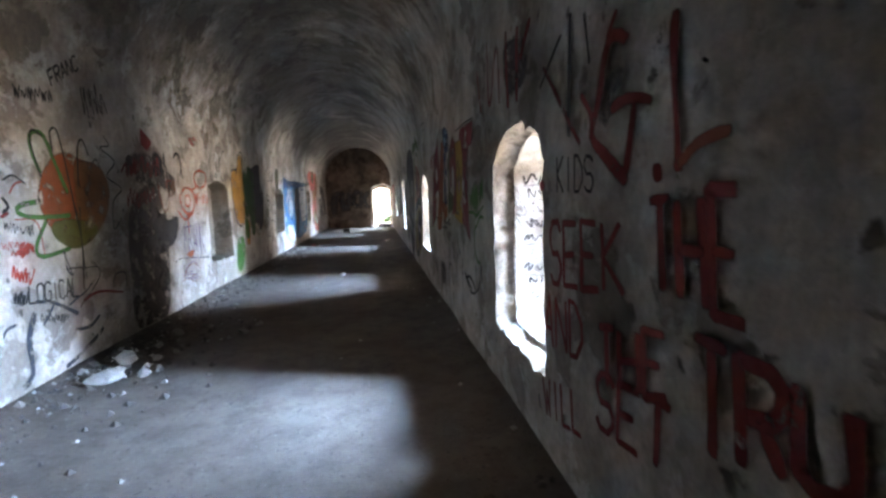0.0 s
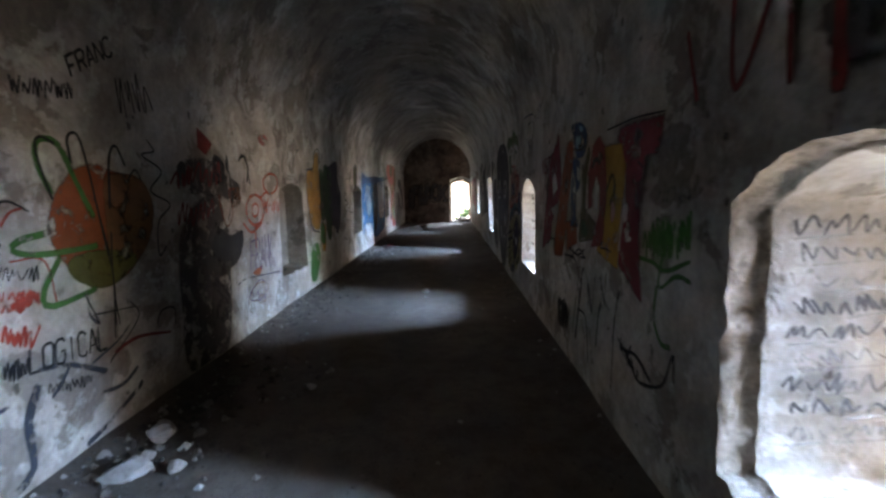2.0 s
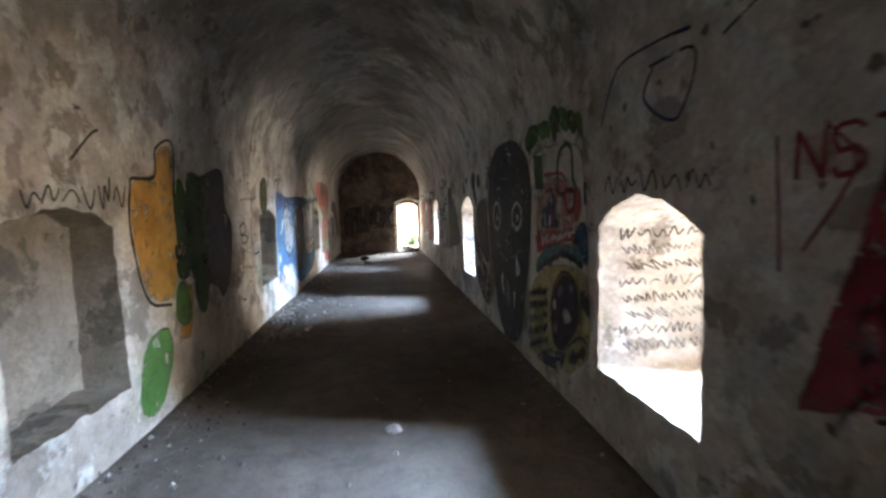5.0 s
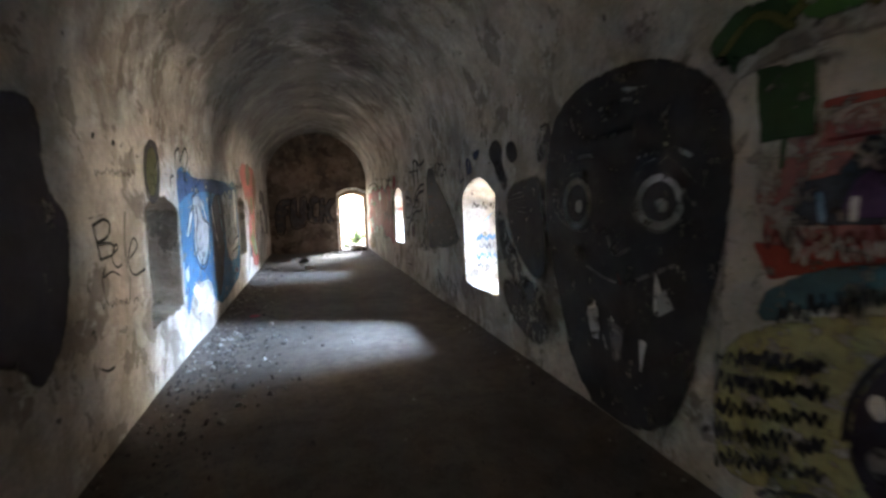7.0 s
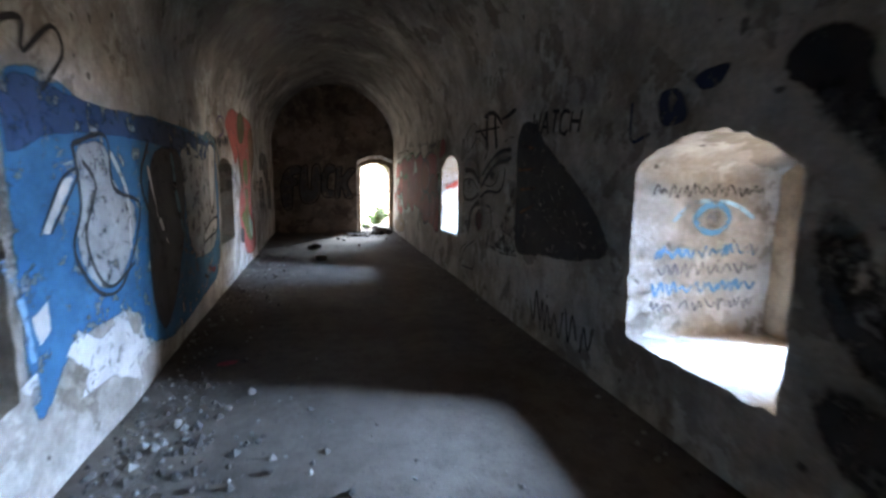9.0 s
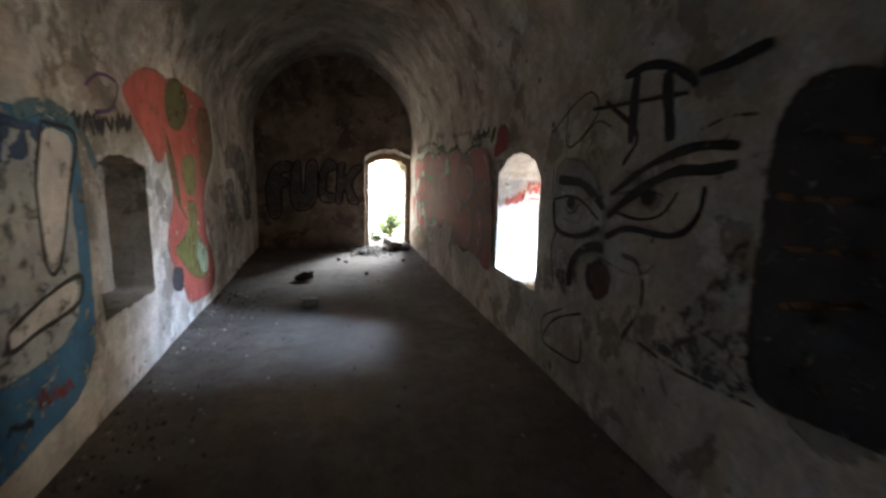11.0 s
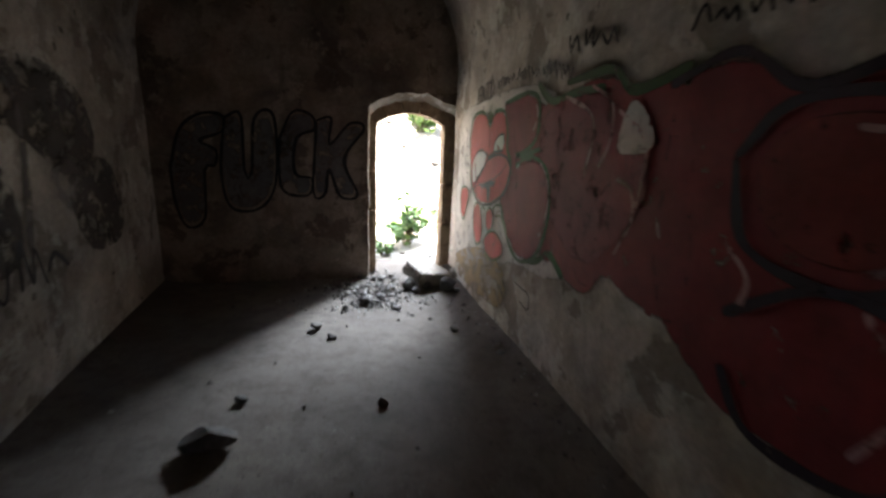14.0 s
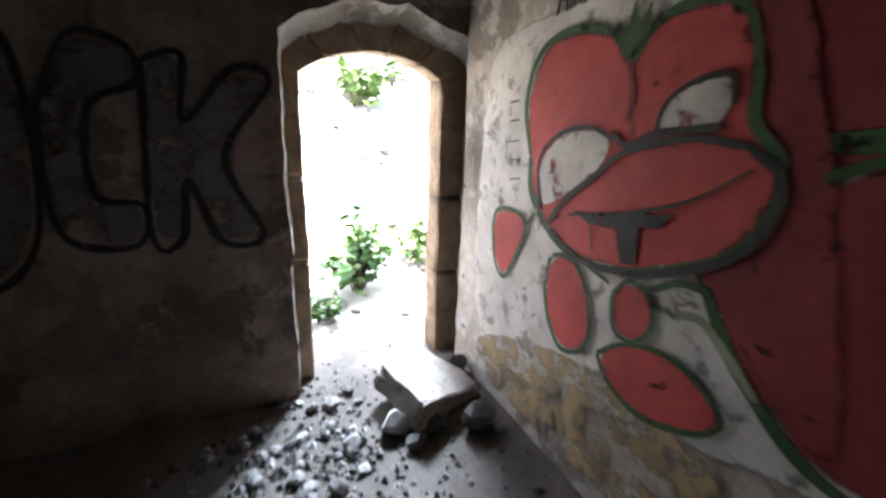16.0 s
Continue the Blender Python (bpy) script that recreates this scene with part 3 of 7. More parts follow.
def ribbon(pts, width, verts, faces, soft, smooth=True):
    line = spline(pts, max(0.012, width * 0.8)) if smooth else [Vector(p) for p in pts]
    base, n = len(verts), len(line)
    for k, p in enumerate(line):
        d = (line[min(k + 1, n - 1)] - line[max(k - 1, 0)])
        d = d.normalized() if d.length > 1e-6 else Vector((1, 0))
        side = Vector((-d.y, d.x)) * width * 0.68 * (0.80 + 0.35 * noise.noise(Vector((p.x * 5, p.y * 5, width))))
        tip = 0.3 if k in (0, n - 1) else 1.0
        for w, s in ((-1, 0.0), (-0.5, 0.8), (0, 1.0), (0.5, 0.8), (1, 0.0)):
            verts.append(tuple(p + side * w))
            soft.append(s * tip)
        if k:
            for j in range(4):
                a = base + (k - 1) * 5 + j
                faces.append((a, a + 1, a + 6, a + 5))


def stroke(art, name, pts, width, material, layer=3):
    verts, faces, soft = [], [], []
    ribbon(pts, width, verts, faces, soft)
    return lay(art, name, verts, faces, soft, material, layer)


GLYPHS = {"A": "00 26 40;12 32", "C": "45 36 16 05 01 10 30 41", "D": "00 06 26 44 42 20 00", "E": "46 06 00 40;03 33", "F": "46 06 00;03 33",
          "G": "45 36 16 05 01 10 30 41 43 23", "H": "00 06;40 46;03 43", "I": "20 26", "K": "00 06;46 03 40", "L": "06 00 40",
          "N": "00 06 40 46", "O": "16 05 01 10 30 41 45 36 16", "R": "00 06 36 45 44 33 03;23 40", "S": "45 36 16 05 04 13 33 42 41 30 10 01",
          "T": "20 26;06 46", "U": "06 01 10 30 41 46", "W": "06 10 24 30 46"}


def on_quad(quad, s, t):
    bl, br, tr, tl = (Vector(q) for q in quad)
    return tuple((bl * (1 - s) + br * s) * (1 - t) + (tl * (1 - s) + tr * s) * t)


def word(art, text, quad, width, material, layer=3):
    """Hand-drawn capitals between four corners: low start, low end, high end, high start."""
    n = len(text)
    for k, ch in enumerate(text):
        verts, faces, soft = [], [], []
        for line in GLYPHS[ch].split(";"):
            pts = []
            for q in line.split():
                s = (k + 0.08 + 0.78 * int(q[0]) / 4) / n
                t = int(q[1]) / 6
                j = 0.04 * noise.noise(Vector((k * 3.1, int(q[0]), int(q[1]) + 0.5)))
                pts.append(on_quad(quad, s + j / n, t + j))
            dense = [pts[0]]
            for a, b in zip(pts, pts[1:]):
                dense += [tuple(Vector(a).lerp(Vector(b), f)) for f in (0.2, 0.8)] if len(pts) > 2 else []
                dense.append(b)
            ribbon(dense, width * 1.15, verts, faces, soft)
        lay(art, "letter", verts, faces, soft, material, layer)


def scribble(art, quad, count, width, material, layer=3):
    """Writing too worn to read: a row of upright and slanting marks."""
    rng = random.Random(count * 17 + int(quad[0][0] * 100) + int(quad[0][1] * 1000))
    for k in range(count):
        verts, faces, soft = [], [], []
        s0 = (k + 0.08) / count
        w = 0.86 / count
        m = rng.choice((3, 4, 4, 5))
        up = rng.random() < 0.5
        pts = []
        for q in range(m):
            high = rng.uniform(0.6, 1.0) if (q % 2 == 0) == up else rng.uniform(0.0, 0.35)
            pts.append((s0 + w * (q + rng.uniform(-0.3, 0.3)) / (m - 1), high))
        ribbon([on_quad(quad, *p) for p in pts], width * rng.uniform(0.7, 1.1), verts, faces, soft)
        lay(art, "mark", verts, faces, soft, material, layer)


# dark red painted sentence across grey plaster
art = piece("red_lettering", "dark red painted sentence across grey plaster", R)
word(art, "SEEK", [(2.27, 0.92), (1.62, 1.0), (1.65, 1.22), (2.25, 1.2)], 0.026, MAROON, 3)
word(art, "THE", [(1.51, 1.04), (1.15, 1.02), (1.18, 1.32), (1.52, 1.29)], 0.034, MAROON, 3)
word(art, "AND", [(2.36, 0.61), (1.91, 0.68), (1.93, 0.89), (2.34, 0.86)], 0.022, MAROON, 3)
word(art, "THE", [(1.81, 0.62), (1.41, 0.74), (1.43, 0.92), (1.82, 0.84)], 0.03, MAROON, 3)
word(art, "WILL", [(2.36, 0.25), (1.93, 0.36), (1.95, 0.53), (2.39, 0.43)], 0.022, MAROON, 3)
word(art, "SET", [(1.84, 0.46), (1.39, 0.52), (1.39, 0.72), (1.83, 0.67)], 0.028, MAROON, 3)
word(art, "TRU", [(1.32, 0.64), (0.9, 0.78), (0.91, 0.93), (1.34, 0.95)], 0.036, MAROON, 3)

# large dark red scrawled initials on grey plaster
art = piece("red_scrawl", "large dark red scrawled initials on grey plaster", R)
stroke(art, "stroke", [(1.61, 1.77), (1.7, 1.81), (1.75, 1.76), (1.79, 1.64), (1.84, 1.52), (1.74, 1.44), (1.62, 1.35)], 0.045, MAROON, 3)
stroke(art, "stroke", [(1.93, 1.68), (1.85, 1.6), (1.85, 1.51)], 0.03, MAROON, 3)
stroke(art, "stroke", [(1.49, 1.57), (1.62, 1.6), (1.71, 1.58)], 0.04, MAROON, 3)
stroke(art, "stroke", [(1.58, 1.58), (1.6, 1.48), (1.63, 1.37)], 0.04, MAROON, 3)
stroke(art, "stroke", [(1.68, 1.88), (1.74, 1.81)], 0.025, MAROON, 3)
stroke(art, "stroke", [(1.4, 1.77), (1.4, 1.65), (1.39, 1.39)], 0.035, MAROON, 3)
stroke(art, "stroke", [(1.39, 1.38), (1.32, 1.43), (1.21, 1.45)], 0.035, RUST, 3)
fill(art, "fill", [(1.5, 1.37), (1.49, 1.4), (1.46, 1.4), (1.45, 1.38), (1.45, 1.35), (1.48, 1.34)], MAROON, 3)
fill(art, "fill", [(1.41, 1.38), (1.4, 1.41), (1.37, 1.41), (1.36, 1.38), (1.37, 1.36), (1.4, 1.36)], MAROON, 3)
stroke(art, "stroke", [(2.34, 1.89), (2.15, 1.72), (1.93, 1.5)], 0.03, REDDARK, 3)
fill(art, "fill", [(2.39, 1.37), (2.34, 1.4), (2.3, 1.36), (2.35, 1.33)], MAROON, 3)
stroke(art, "stroke", [(1.47, 1.77), (1.46, 1.66), (1.52, 1.6)], 0.06, SMOKE, 2)
stroke(art, "stroke", [(1.67, 1.71), (1.77, 1.55)], 0.09, DARKWASH, 2)

# small black name tag beside the window
art = piece("black_tag", "small black name tag beside the window", R)
word(art, "KIDS", [(2.16, 1.33), (1.82, 1.33), (1.82, 1.45), (2.17, 1.48)], 0.014, BLACK, 3)
stroke(art, "stroke", [(2.04, 2.01), (2.03, 1.78), (2.03, 1.54)], 0.045, COAL, 3)
stroke(art, "stroke", [(2.12, 1.96), (2.25, 1.89), (2.38, 1.81)], 0.022, BLACK, 3)
stroke(art, "stroke", [(1.91, 1.96), (1.86, 1.77)], 0.02, BLACK, 3)
stroke(art, "stroke", [(1.3, 1.62), (1.28, 1.61)], 0.012, BLACK, 3)

# faded dark red letters above the window
art = piece("faded_red_tag", "faded dark red letters above the window", R)
stroke(art, "stroke", [(3.71, 2.24), (3.61, 1.93)], 0.03, MAROON, 3)
stroke(art, "stroke", [(3.39, 2.35), (3.35, 1.93), (3.12, 2.23), (3.07, 1.88)], 0.035, REDDARK, 3)
stroke(art, "stroke", [(2.92, 2.25), (2.89, 1.82)], 0.05, MAROON, 3)
stroke(art, "stroke", [(2.7, 2.2), (2.73, 1.82)], 0.05, REDDARK, 3)
stroke(art, "stroke", [(2.51, 2.17), (2.66, 2.02)], 0.04, MAROON, 3)
fill(art, "fill", [(3.02, 2.23), (2.57, 2.13), (2.53, 1.88), (2.94, 1.86)], DARKWASH, 2, fuzz=0.08)

# red orange blue and yellow painted block letters
art = piece("letter_mural", "red orange blue and yellow painted block letters", R)
fill(art, "letter", [(4.68, 1.95), (4.26, 1.96), (3.88, 1.94), (3.9, 1.82), (3.94, 1.74), (4.07, 1.74), (4.14, 1.59), (4.13, 1.28), (4.07, 0.95), (4.22, 0.99), (4.45, 1.11), (4.35, 1.5), (4.35, 1.7), (4.43, 1.83)], CRIMSON, 4, True)
fill(art, "letter", [(4.9, 1.87), (4.43, 1.86), (4.34, 1.7), (4.43, 1.34), (4.45, 1.07), (4.87, 1.13), (4.7, 1.49), (4.76, 1.74)], YELLOW, 3, True)
fill(art, "gap", [(4.37, 1.45), (4.29, 1.47), (4.31, 1.39), (4.36, 1.37)], PALE, 5, True)
stroke(art, "stroke", [(4.68, 1.95), (4.26, 1.96), (3.88, 1.94)], 0.014, BLACK, 6)
stroke(art, "stroke", [(4.67, 1.55), (4.57, 1.66), (4.51, 1.58), (4.6, 1.47)], 0.03, OLIVEDARK, 6)
stroke(art, "stroke", [(4.28, 1.74), (4.24, 1.5), (4.26, 1.26)], 0.05, CRIMSON, 6)
fill(art, "letter", [(6.75, 0.9), (6.6, 1.41), (6.47, 1.9), (6.08, 2.1), (5.98, 1.72), (6.02, 1.5), (6.23, 1.32), (6.32, 1.06)], CRIMSON, 1, True)
fill(art, "gap", [(6.32, 1.67), (6.21, 1.75), (6.1, 1.58), (6.28, 1.51)], PALE, 5, True)
fill(art, "gap", [(6.32, 1.38), (6.12, 1.43), (6.04, 1.36), (6.25, 1.32)], PALE, 5, True)
fill(art, "letter", [(6.24, 0.91), (6.1, 1.36), (5.95, 1.72), (5.75, 1.99), (5.46, 2.01), (5.59, 1.7), (5.7, 1.45), (5.76, 1.3), (5.44, 1.33), (5.41, 1.12), (5.74, 1.02), (5.77, 1.21), (5.88, 0.94)], ORANGE, 2, True)
fill(art, "gap", [(5.85, 1.62), (5.77, 1.71), (5.73, 1.59), (5.82, 1.5)], RUSTDARK, 3)
fill(art, "letter", [(5.62, 2.1), (5.44, 2.12), (5.2, 2.07), (5.1, 1.96), (5.13, 1.86), (5.28, 1.8), (5.47, 1.83), (5.52, 2.0)], DARKBLUE, 3)
fill(art, "gap", [(5.45, 2.0), (5.28, 1.99), (5.23, 1.88), (5.43, 1.89)], SKYBLUE, 4)
fill(art, "gap", [(5.34, 2.07), (5.24, 2.05), (5.22, 2.01), (5.32, 2.01)], SKYBLUE, 4)
fill(art, "letter", [(5.54, 1.85), (5.31, 1.8), (5.33, 1.59), (5.44, 1.54), (5.44, 1.36), (5.39, 1.26), (5.63, 1.25), (5.61, 1.59)], DARKBLUE, 3, True)
fill(art, "gap", [(5.4, 1.76), (5.31, 1.73), (5.33, 1.63), (5.41, 1.65)], PALE, 5)
fill(art, "letter", [(5.01, 1.97), (5.13, 1.84), (5.28, 1.68), (5.29, 1.47), (5.41, 1.13), (4.94, 1.2), (4.88, 1.33), (5.15, 1.43), (5.13, 1.67), (5.05, 1.81)], OLIVEDARK, 2, True)
fill(art, "letter", [(4.83, 1.94), (4.72, 1.86), (4.67, 1.64), (4.66, 1.5), (4.73, 1.19), (5.01, 1.14), (4.94, 1.24), (4.81, 1.42), (4.82, 1.56), (4.89, 1.66), (4.97, 1.52), (4.96, 1.44), (5.1, 1.41), (5.1, 1.69), (4.98, 1.89)], REDDARK, 4, True)
fill(art, "gap", [(4.95, 1.62), (4.87, 1.65), (4.82, 1.58), (4.86, 1.43), (4.93, 1.44)], PALE, 3)
fill(art, "fill", [(5.31, 1.34), (5.16, 1.34), (5.06, 1.22), (5.27, 1.2)], DARKGREEN, 4)
stroke(art, "stroke", [(5.51, 1.9), (5.32, 1.88), (5.13, 1.89)], 0.02, BLACK, 6)
stroke(art, "stroke", [(5.01, 1.72), (4.9, 1.78), (4.8, 1.75)], 0.04, BLACK, 6)
stroke(art, "stroke", [(6.47, 0.99), (6.23, 1.09), (6.11, 1.04)], 0.02, BLACK, 6)
stroke(art, "stroke", [(5.65, 1.07), (5.35, 1.04), (5.16, 1.11)], 0.02, BLACK, 6)
stroke(art, "stroke", [(4.77, 1.17), (4.66, 1.18), (4.56, 1.17)], 0.012, BLACK, 6)
stroke(art, "stroke", [(6.86, 1.9), (6.83, 1.4)], 0.016, MAROON, 6)
stroke(art, "stroke", [(6.68, 1.92), (6.58, 1.76), (6.74, 1.48)], 0.016, MAROON, 6)
fill(art, "gap", [(4.34, 1.34), (4.25, 1.35), (4.24, 1.28), (4.32, 1.26)], PALE, 6, True)
fill(art, "gap", [(4.39, 1.47), (4.31, 1.5), (4.29, 1.44), (4.37, 1.42)], PALE, 6)
stroke(art, "stroke", [(4.18, 1.72), (4.1, 1.68), (4.11, 1.62), (4.18, 1.6)], 0.02, BLACK, 6)
fill(art, "gap", [(4.59, 1.54), (4.49, 1.54), (4.49, 1.4), (4.58, 1.33)], PINKPALE, 6, fuzz=0.04)

# green scribbled tag under faded grey letters
art = piece("green_tag", "green scribbled tag under faded grey letters", R)
scribble(art, [(4.08, 1.19), (3.6, 1.26), (3.62, 1.49), (4.09, 1.42)], 9, 0.025, GREEN, 3)
stroke(art, "stroke", [(4.16, 1.2), (3.97, 1.2), (3.82, 1.18), (3.6, 1.26)], 0.025, GREEN, 3)
stroke(art, "stroke", [(3.91, 1.09), (3.93, 0.91), (3.85, 0.81), (3.75, 0.82)], 0.03, GREEN, 3)
stroke(art, "stroke", [(3.83, 1.34), (3.89, 1.09), (3.72, 1.17), (3.59, 1.17)], 0.025, GREEN, 3)
scribble(art, [(3.95, 1.5), (3.62, 1.51), (3.63, 1.63), (3.95, 1.59)], 5, 0.02, FADED, 2)
fill(art, "fill", [(4.02, 1.42), (3.86, 1.48), (3.76, 1.47), (3.74, 1.21), (3.87, 1.11), (4.03, 1.21)], GREYGREEN, 1, fuzz=0.15)

# black scrawled lines low on the plaster wall
art = piece("black_scrawl", "black scrawled lines low on the plaster wall", R)
stroke(art, "stroke", [(4.41, 0.65), (4.2, 0.58), (4.08, 0.51), (3.82, 0.6), (3.72, 0.79), (3.7, 0.66)], 0.02, BLACK, 3)
scribble(art, [(4.39, 0.57), (4.08, 0.49), (4.06, 0.58), (4.36, 0.68)], 7, 0.012, BLACK, 3)
stroke(art, "stroke", [(5.3, 0.95), (5.47, 0.35)], 0.014, BLACK, 3)
stroke(art, "stroke", [(4.87, 0.97), (4.93, 0.7)], 0.012, BLACK, 3)
stroke(art, "stroke", [(4.65, 1.02), (4.67, 0.84), (4.58, 0.78)], 0.012, BLACK, 3)
stroke(art, "stroke", [(4.49, 0.76), (4.48, 0.28)], 0.014, BLACK, 3)
stroke(art, "stroke", [(5.34, 0.6), (5.12, 0.45), (5.13, 0.26)], 0.01, BLACK, 3)
stroke(art, "stroke", [(5.37, 0.34), (5.18, 0.95), (4.93, 0.66)], 0.035, SMOKE, 3)
stroke(art, "stroke", [(4.75, 1), (4.71, 0.86), (4.65, 0.77)], 0.03, SMOKE, 3)
stroke(art, "stroke", [(5.82, 0.98), (5.52, 1), (5.42, 0.98)], 0.02, BLACK, 3)
stroke(art, "stroke", [(5.28, 1.03), (5.13, 1.05)], 0.02, BLACK, 3)
scribble(art, [(6.76, 0.33), (5.64, 0.47), (5.63, 0.73), (6.75, 0.61)], 5, 0.02, SMOKE, 3)
stroke(art, "stroke", [(5.2, 0.96), (5.27, 0.65), (5.4, 0.31)], 0.025, BLACK, 3)
stroke(art, "stroke", [(5.31, 0.6), (5.09, 0.58), (5.01, 0.25)], 0.022, BLACK, 3)
stroke(art, "stroke", [(4.78, 0.97), (4.73, 0.88)], 0.05, SMOKE, 3)
stroke(art, "stroke", [(4.73, 0.86), (4.8, 0.63), (4.85, 0.32)], 0.03, SMOKE, 3)
stroke(art, "stroke", [(4.42, 0.95), (4.47, 0.79), (4.5, 0.6)], 0.03, SMOKE, 3)
stroke(art, "stroke", [(5.92, 0.87), (5.71, 0.67), (5.82, 0.47)], 0.03, SMOKE, 3)
stroke(art, "stroke", [(5.6, 0.97), (5.34, 1.09), (5.16, 1.05)], 0.018, BLACK, 3)
stroke(art, "stroke", [(6.37, 0.88), (6.56, 0.44)], 0.03, SMOKE, 2)
stroke(art, "stroke", [(4.37, 0.6), (4.26, 0.62), (4.12, 0.64), (3.94, 0.57)], 0.03, BLACK, 3)
stroke(art, "stroke", [(4.2, 0.68), (4.23, 0.57), (4.14, 0.56)], 0.03, BLACK, 3)
fill(art, "fill", [(6.05, 0.58), (5.52, 0.57), (5.62, 0.29), (6.01, 0.23)], DARKWASH, 1, fuzz=0.12)

# thin dark blue scribbled mark on grey plaster
art = piece("blue_scribble", "thin dark blue scribbled mark on grey plaster", R)
stroke(art, "stroke", [(8.25, 2.18), (8.02, 2.48), (7.66, 2.51), (7.36, 2.48)], 0.02, NAVY, 3)
stroke(art, "stroke", [(7.16, 2.37), (6.95, 2.46), (6.96, 2.52), (7.07, 2.46)], 0.02, NAVY, 3)
stroke(art, "stroke", [(7.69, 2.4), (7.33, 2.37), (7.45, 2.08), (7.73, 2.23), (7.65, 2.4)], 0.02, NAVY, 3)
word(art, "NST", [(6.79, 1.73), (6.42, 1.75), (6.42, 1.9), (6.79, 1.9)], 0.02, MAROON, 3)
scribble(art, [(8.22, 1.74), (7.18, 1.71), (7.18, 1.83), (8.21, 1.87)], 5, 0.016, BLACK, 3)

# tall black painted oval with pale ringed eyes
art = piece("black_head_mural", "tall black painted oval with pale ringed eyes", R)
fill(art, "fill", [(11.58, 1.82), (11.45, 2.28), (11.05, 2.45), (10.47, 2.46), (10.01, 2.29), (9.81, 2.05), (9.78, 1.74), (9.85, 1.19), (9.97, 0.62), (10.17, 0.16), (10.82, -0.0), (11.21, 0.24), (11.43, 0.87), (11.6, 1.37)], COAL, 1)
stroke(art, "stroke", [(10.94, 1.57), (10.99, 1.45), (11.1, 1.4), (11.22, 1.44), (11.27, 1.57), (11.21, 1.7), (11.09, 1.74), (10.98, 1.69), (10.94, 1.57)], 0.055, GREYPAINT, 2)
stroke(art, "stroke", [(10.11, 1.57), (10.16, 1.47), (10.27, 1.43), (10.4, 1.47), (10.45, 1.57), (10.39, 1.68), (10.27, 1.72), (10.16, 1.67), (10.11, 1.57)], 0.06, GREYPAINT, 2)
fill(art, "fill", [(11.03, 1.55), (11.05, 1.51), (11.08, 1.49), (11.12, 1.51), (11.13, 1.55), (11.11, 1.59), (11.08, 1.6), (11.04, 1.59)], GREYPAINT, 3)
fill(art, "fill", [(10.2, 1.56), (10.22, 1.52), (10.25, 1.51), (10.29, 1.52), (10.31, 1.56), (10.29, 1.59), (10.25, 1.6), (10.22, 1.59)], GREYPAINT, 3)
fill(art, "tooth", [(10.98, 0.81), (10.88, 0.87), (10.84, 0.65), (10.91, 0.59)], PALE, 2, True)
fill(art, "tooth", [(10.71, 0.81), (10.58, 0.67), (10.64, 0.47)], PALE, 2, True)
fill(art, "tooth", [(10.42, 0.71), (10.34, 0.71), (10.4, 0.48)], PALE, 2, True)
fill(art, "tooth", [(10.29, 1.16), (10.18, 0.99), (10.29, 0.9)], PALE, 2, True)
stroke(art, "stroke", [(10.79, 2.28), (10.55, 2.27), (10.38, 2.27)], 0.02, FADED, 2)
stroke(art, "stroke", [(10.82, 2.14), (10.66, 2.15)], 0.025, FADED, 2)
stroke(art, "stroke", [(11.28, 1.76), (11.02, 1.82), (10.84, 1.74)], 0.01, FADED, 2)
stroke(art, "stroke", [(10.45, 1.8), (10.22, 1.83), (10.02, 1.68)], 0.01, FADED, 2)
stroke(art, "stroke", [(10.86, 2.21), (10.67, 2.23), (10.46, 2.22)], 0.03, FADED, 2)
stroke(art, "stroke", [(10.76, 2.37), (10.57, 2.38), (10.47, 2.36)], 0.03, FADED, 2)
stroke(art, "stroke", [(10.46, 1.85), (10.22, 1.88), (10.04, 1.82)], 0.03, FADED, 2)
stroke(art, "stroke", [(11.23, 1.88), (11, 1.92), (10.82, 1.87)], 0.03, FADED, 2)
stroke(art, "stroke", [(10.66, 0.64), (10.6, 0.5)], 0.03, FADED, 2)
stroke(art, "stroke", [(10.37, 1.08), (10.27, 0.89), (10.16, 1.08)], 0.03, FADED, 2)
stroke(art, "stroke", [(10.86, 0.75), (10.75, 0.53)], 0.03, FADED, 2)
stroke(art, "stroke", [(10.76, 1.41), (10.67, 1.23), (10.5, 1.28)], 0.03, DIMGREY, 2)
stroke(art, "stroke", [(11, 1.11), (10.61, 1.04), (10.12, 1.22)], 0.03, DIMGREY, 2)
stroke(art, "stroke", [(10.82, 2.12), (10.74, 2.22), (10.62, 2.22)], 0.05, FADED, 3)
stroke(art, "stroke", [(11.25, 2.15), (11.21, 2.24), (11.13, 2.1)], 0.03, FADED, 3)
stroke(art, "stroke", [(11.07, 2.08), (10.79, 2.02), (10.63, 2.03)], 0.025, FADED, 3)
stroke(art, "stroke", [(10.62, 2.3), (10.46, 2.27)], 0.03, GREYPAINT, 3)
fill(art, "tooth", [(11.0, 0.77), (10.84, 0.83), (10.85, 0.58), (10.93, 0.57)], GREYPAINT, 3, True)
fill(art, "tooth", [(10.75, 0.79), (10.57, 0.72), (10.59, 0.5), (10.67, 0.46)], DIMGREY, 3, True)
fill(art, "tooth", [(10.27, 1.0), (10.2, 1.07), (10.13, 0.96), (10.25, 0.89)], GREYPAINT, 3, True)
stroke(art, "stroke", [(10.51, 1.54), (10.42, 1.44), (10.25, 1.4), (10.09, 1.48)], 0.02, DIMGREY, 3)
stroke(art, "stroke", [(11.4, 1.64), (11.36, 1.46), (11.06, 1.36), (10.86, 1.44)], 0.02, DIMGREY, 3)
stroke(art, "stroke", [(10.63, 1.11), (10.59, 1.02)], 0.04, DULLRED, 3)

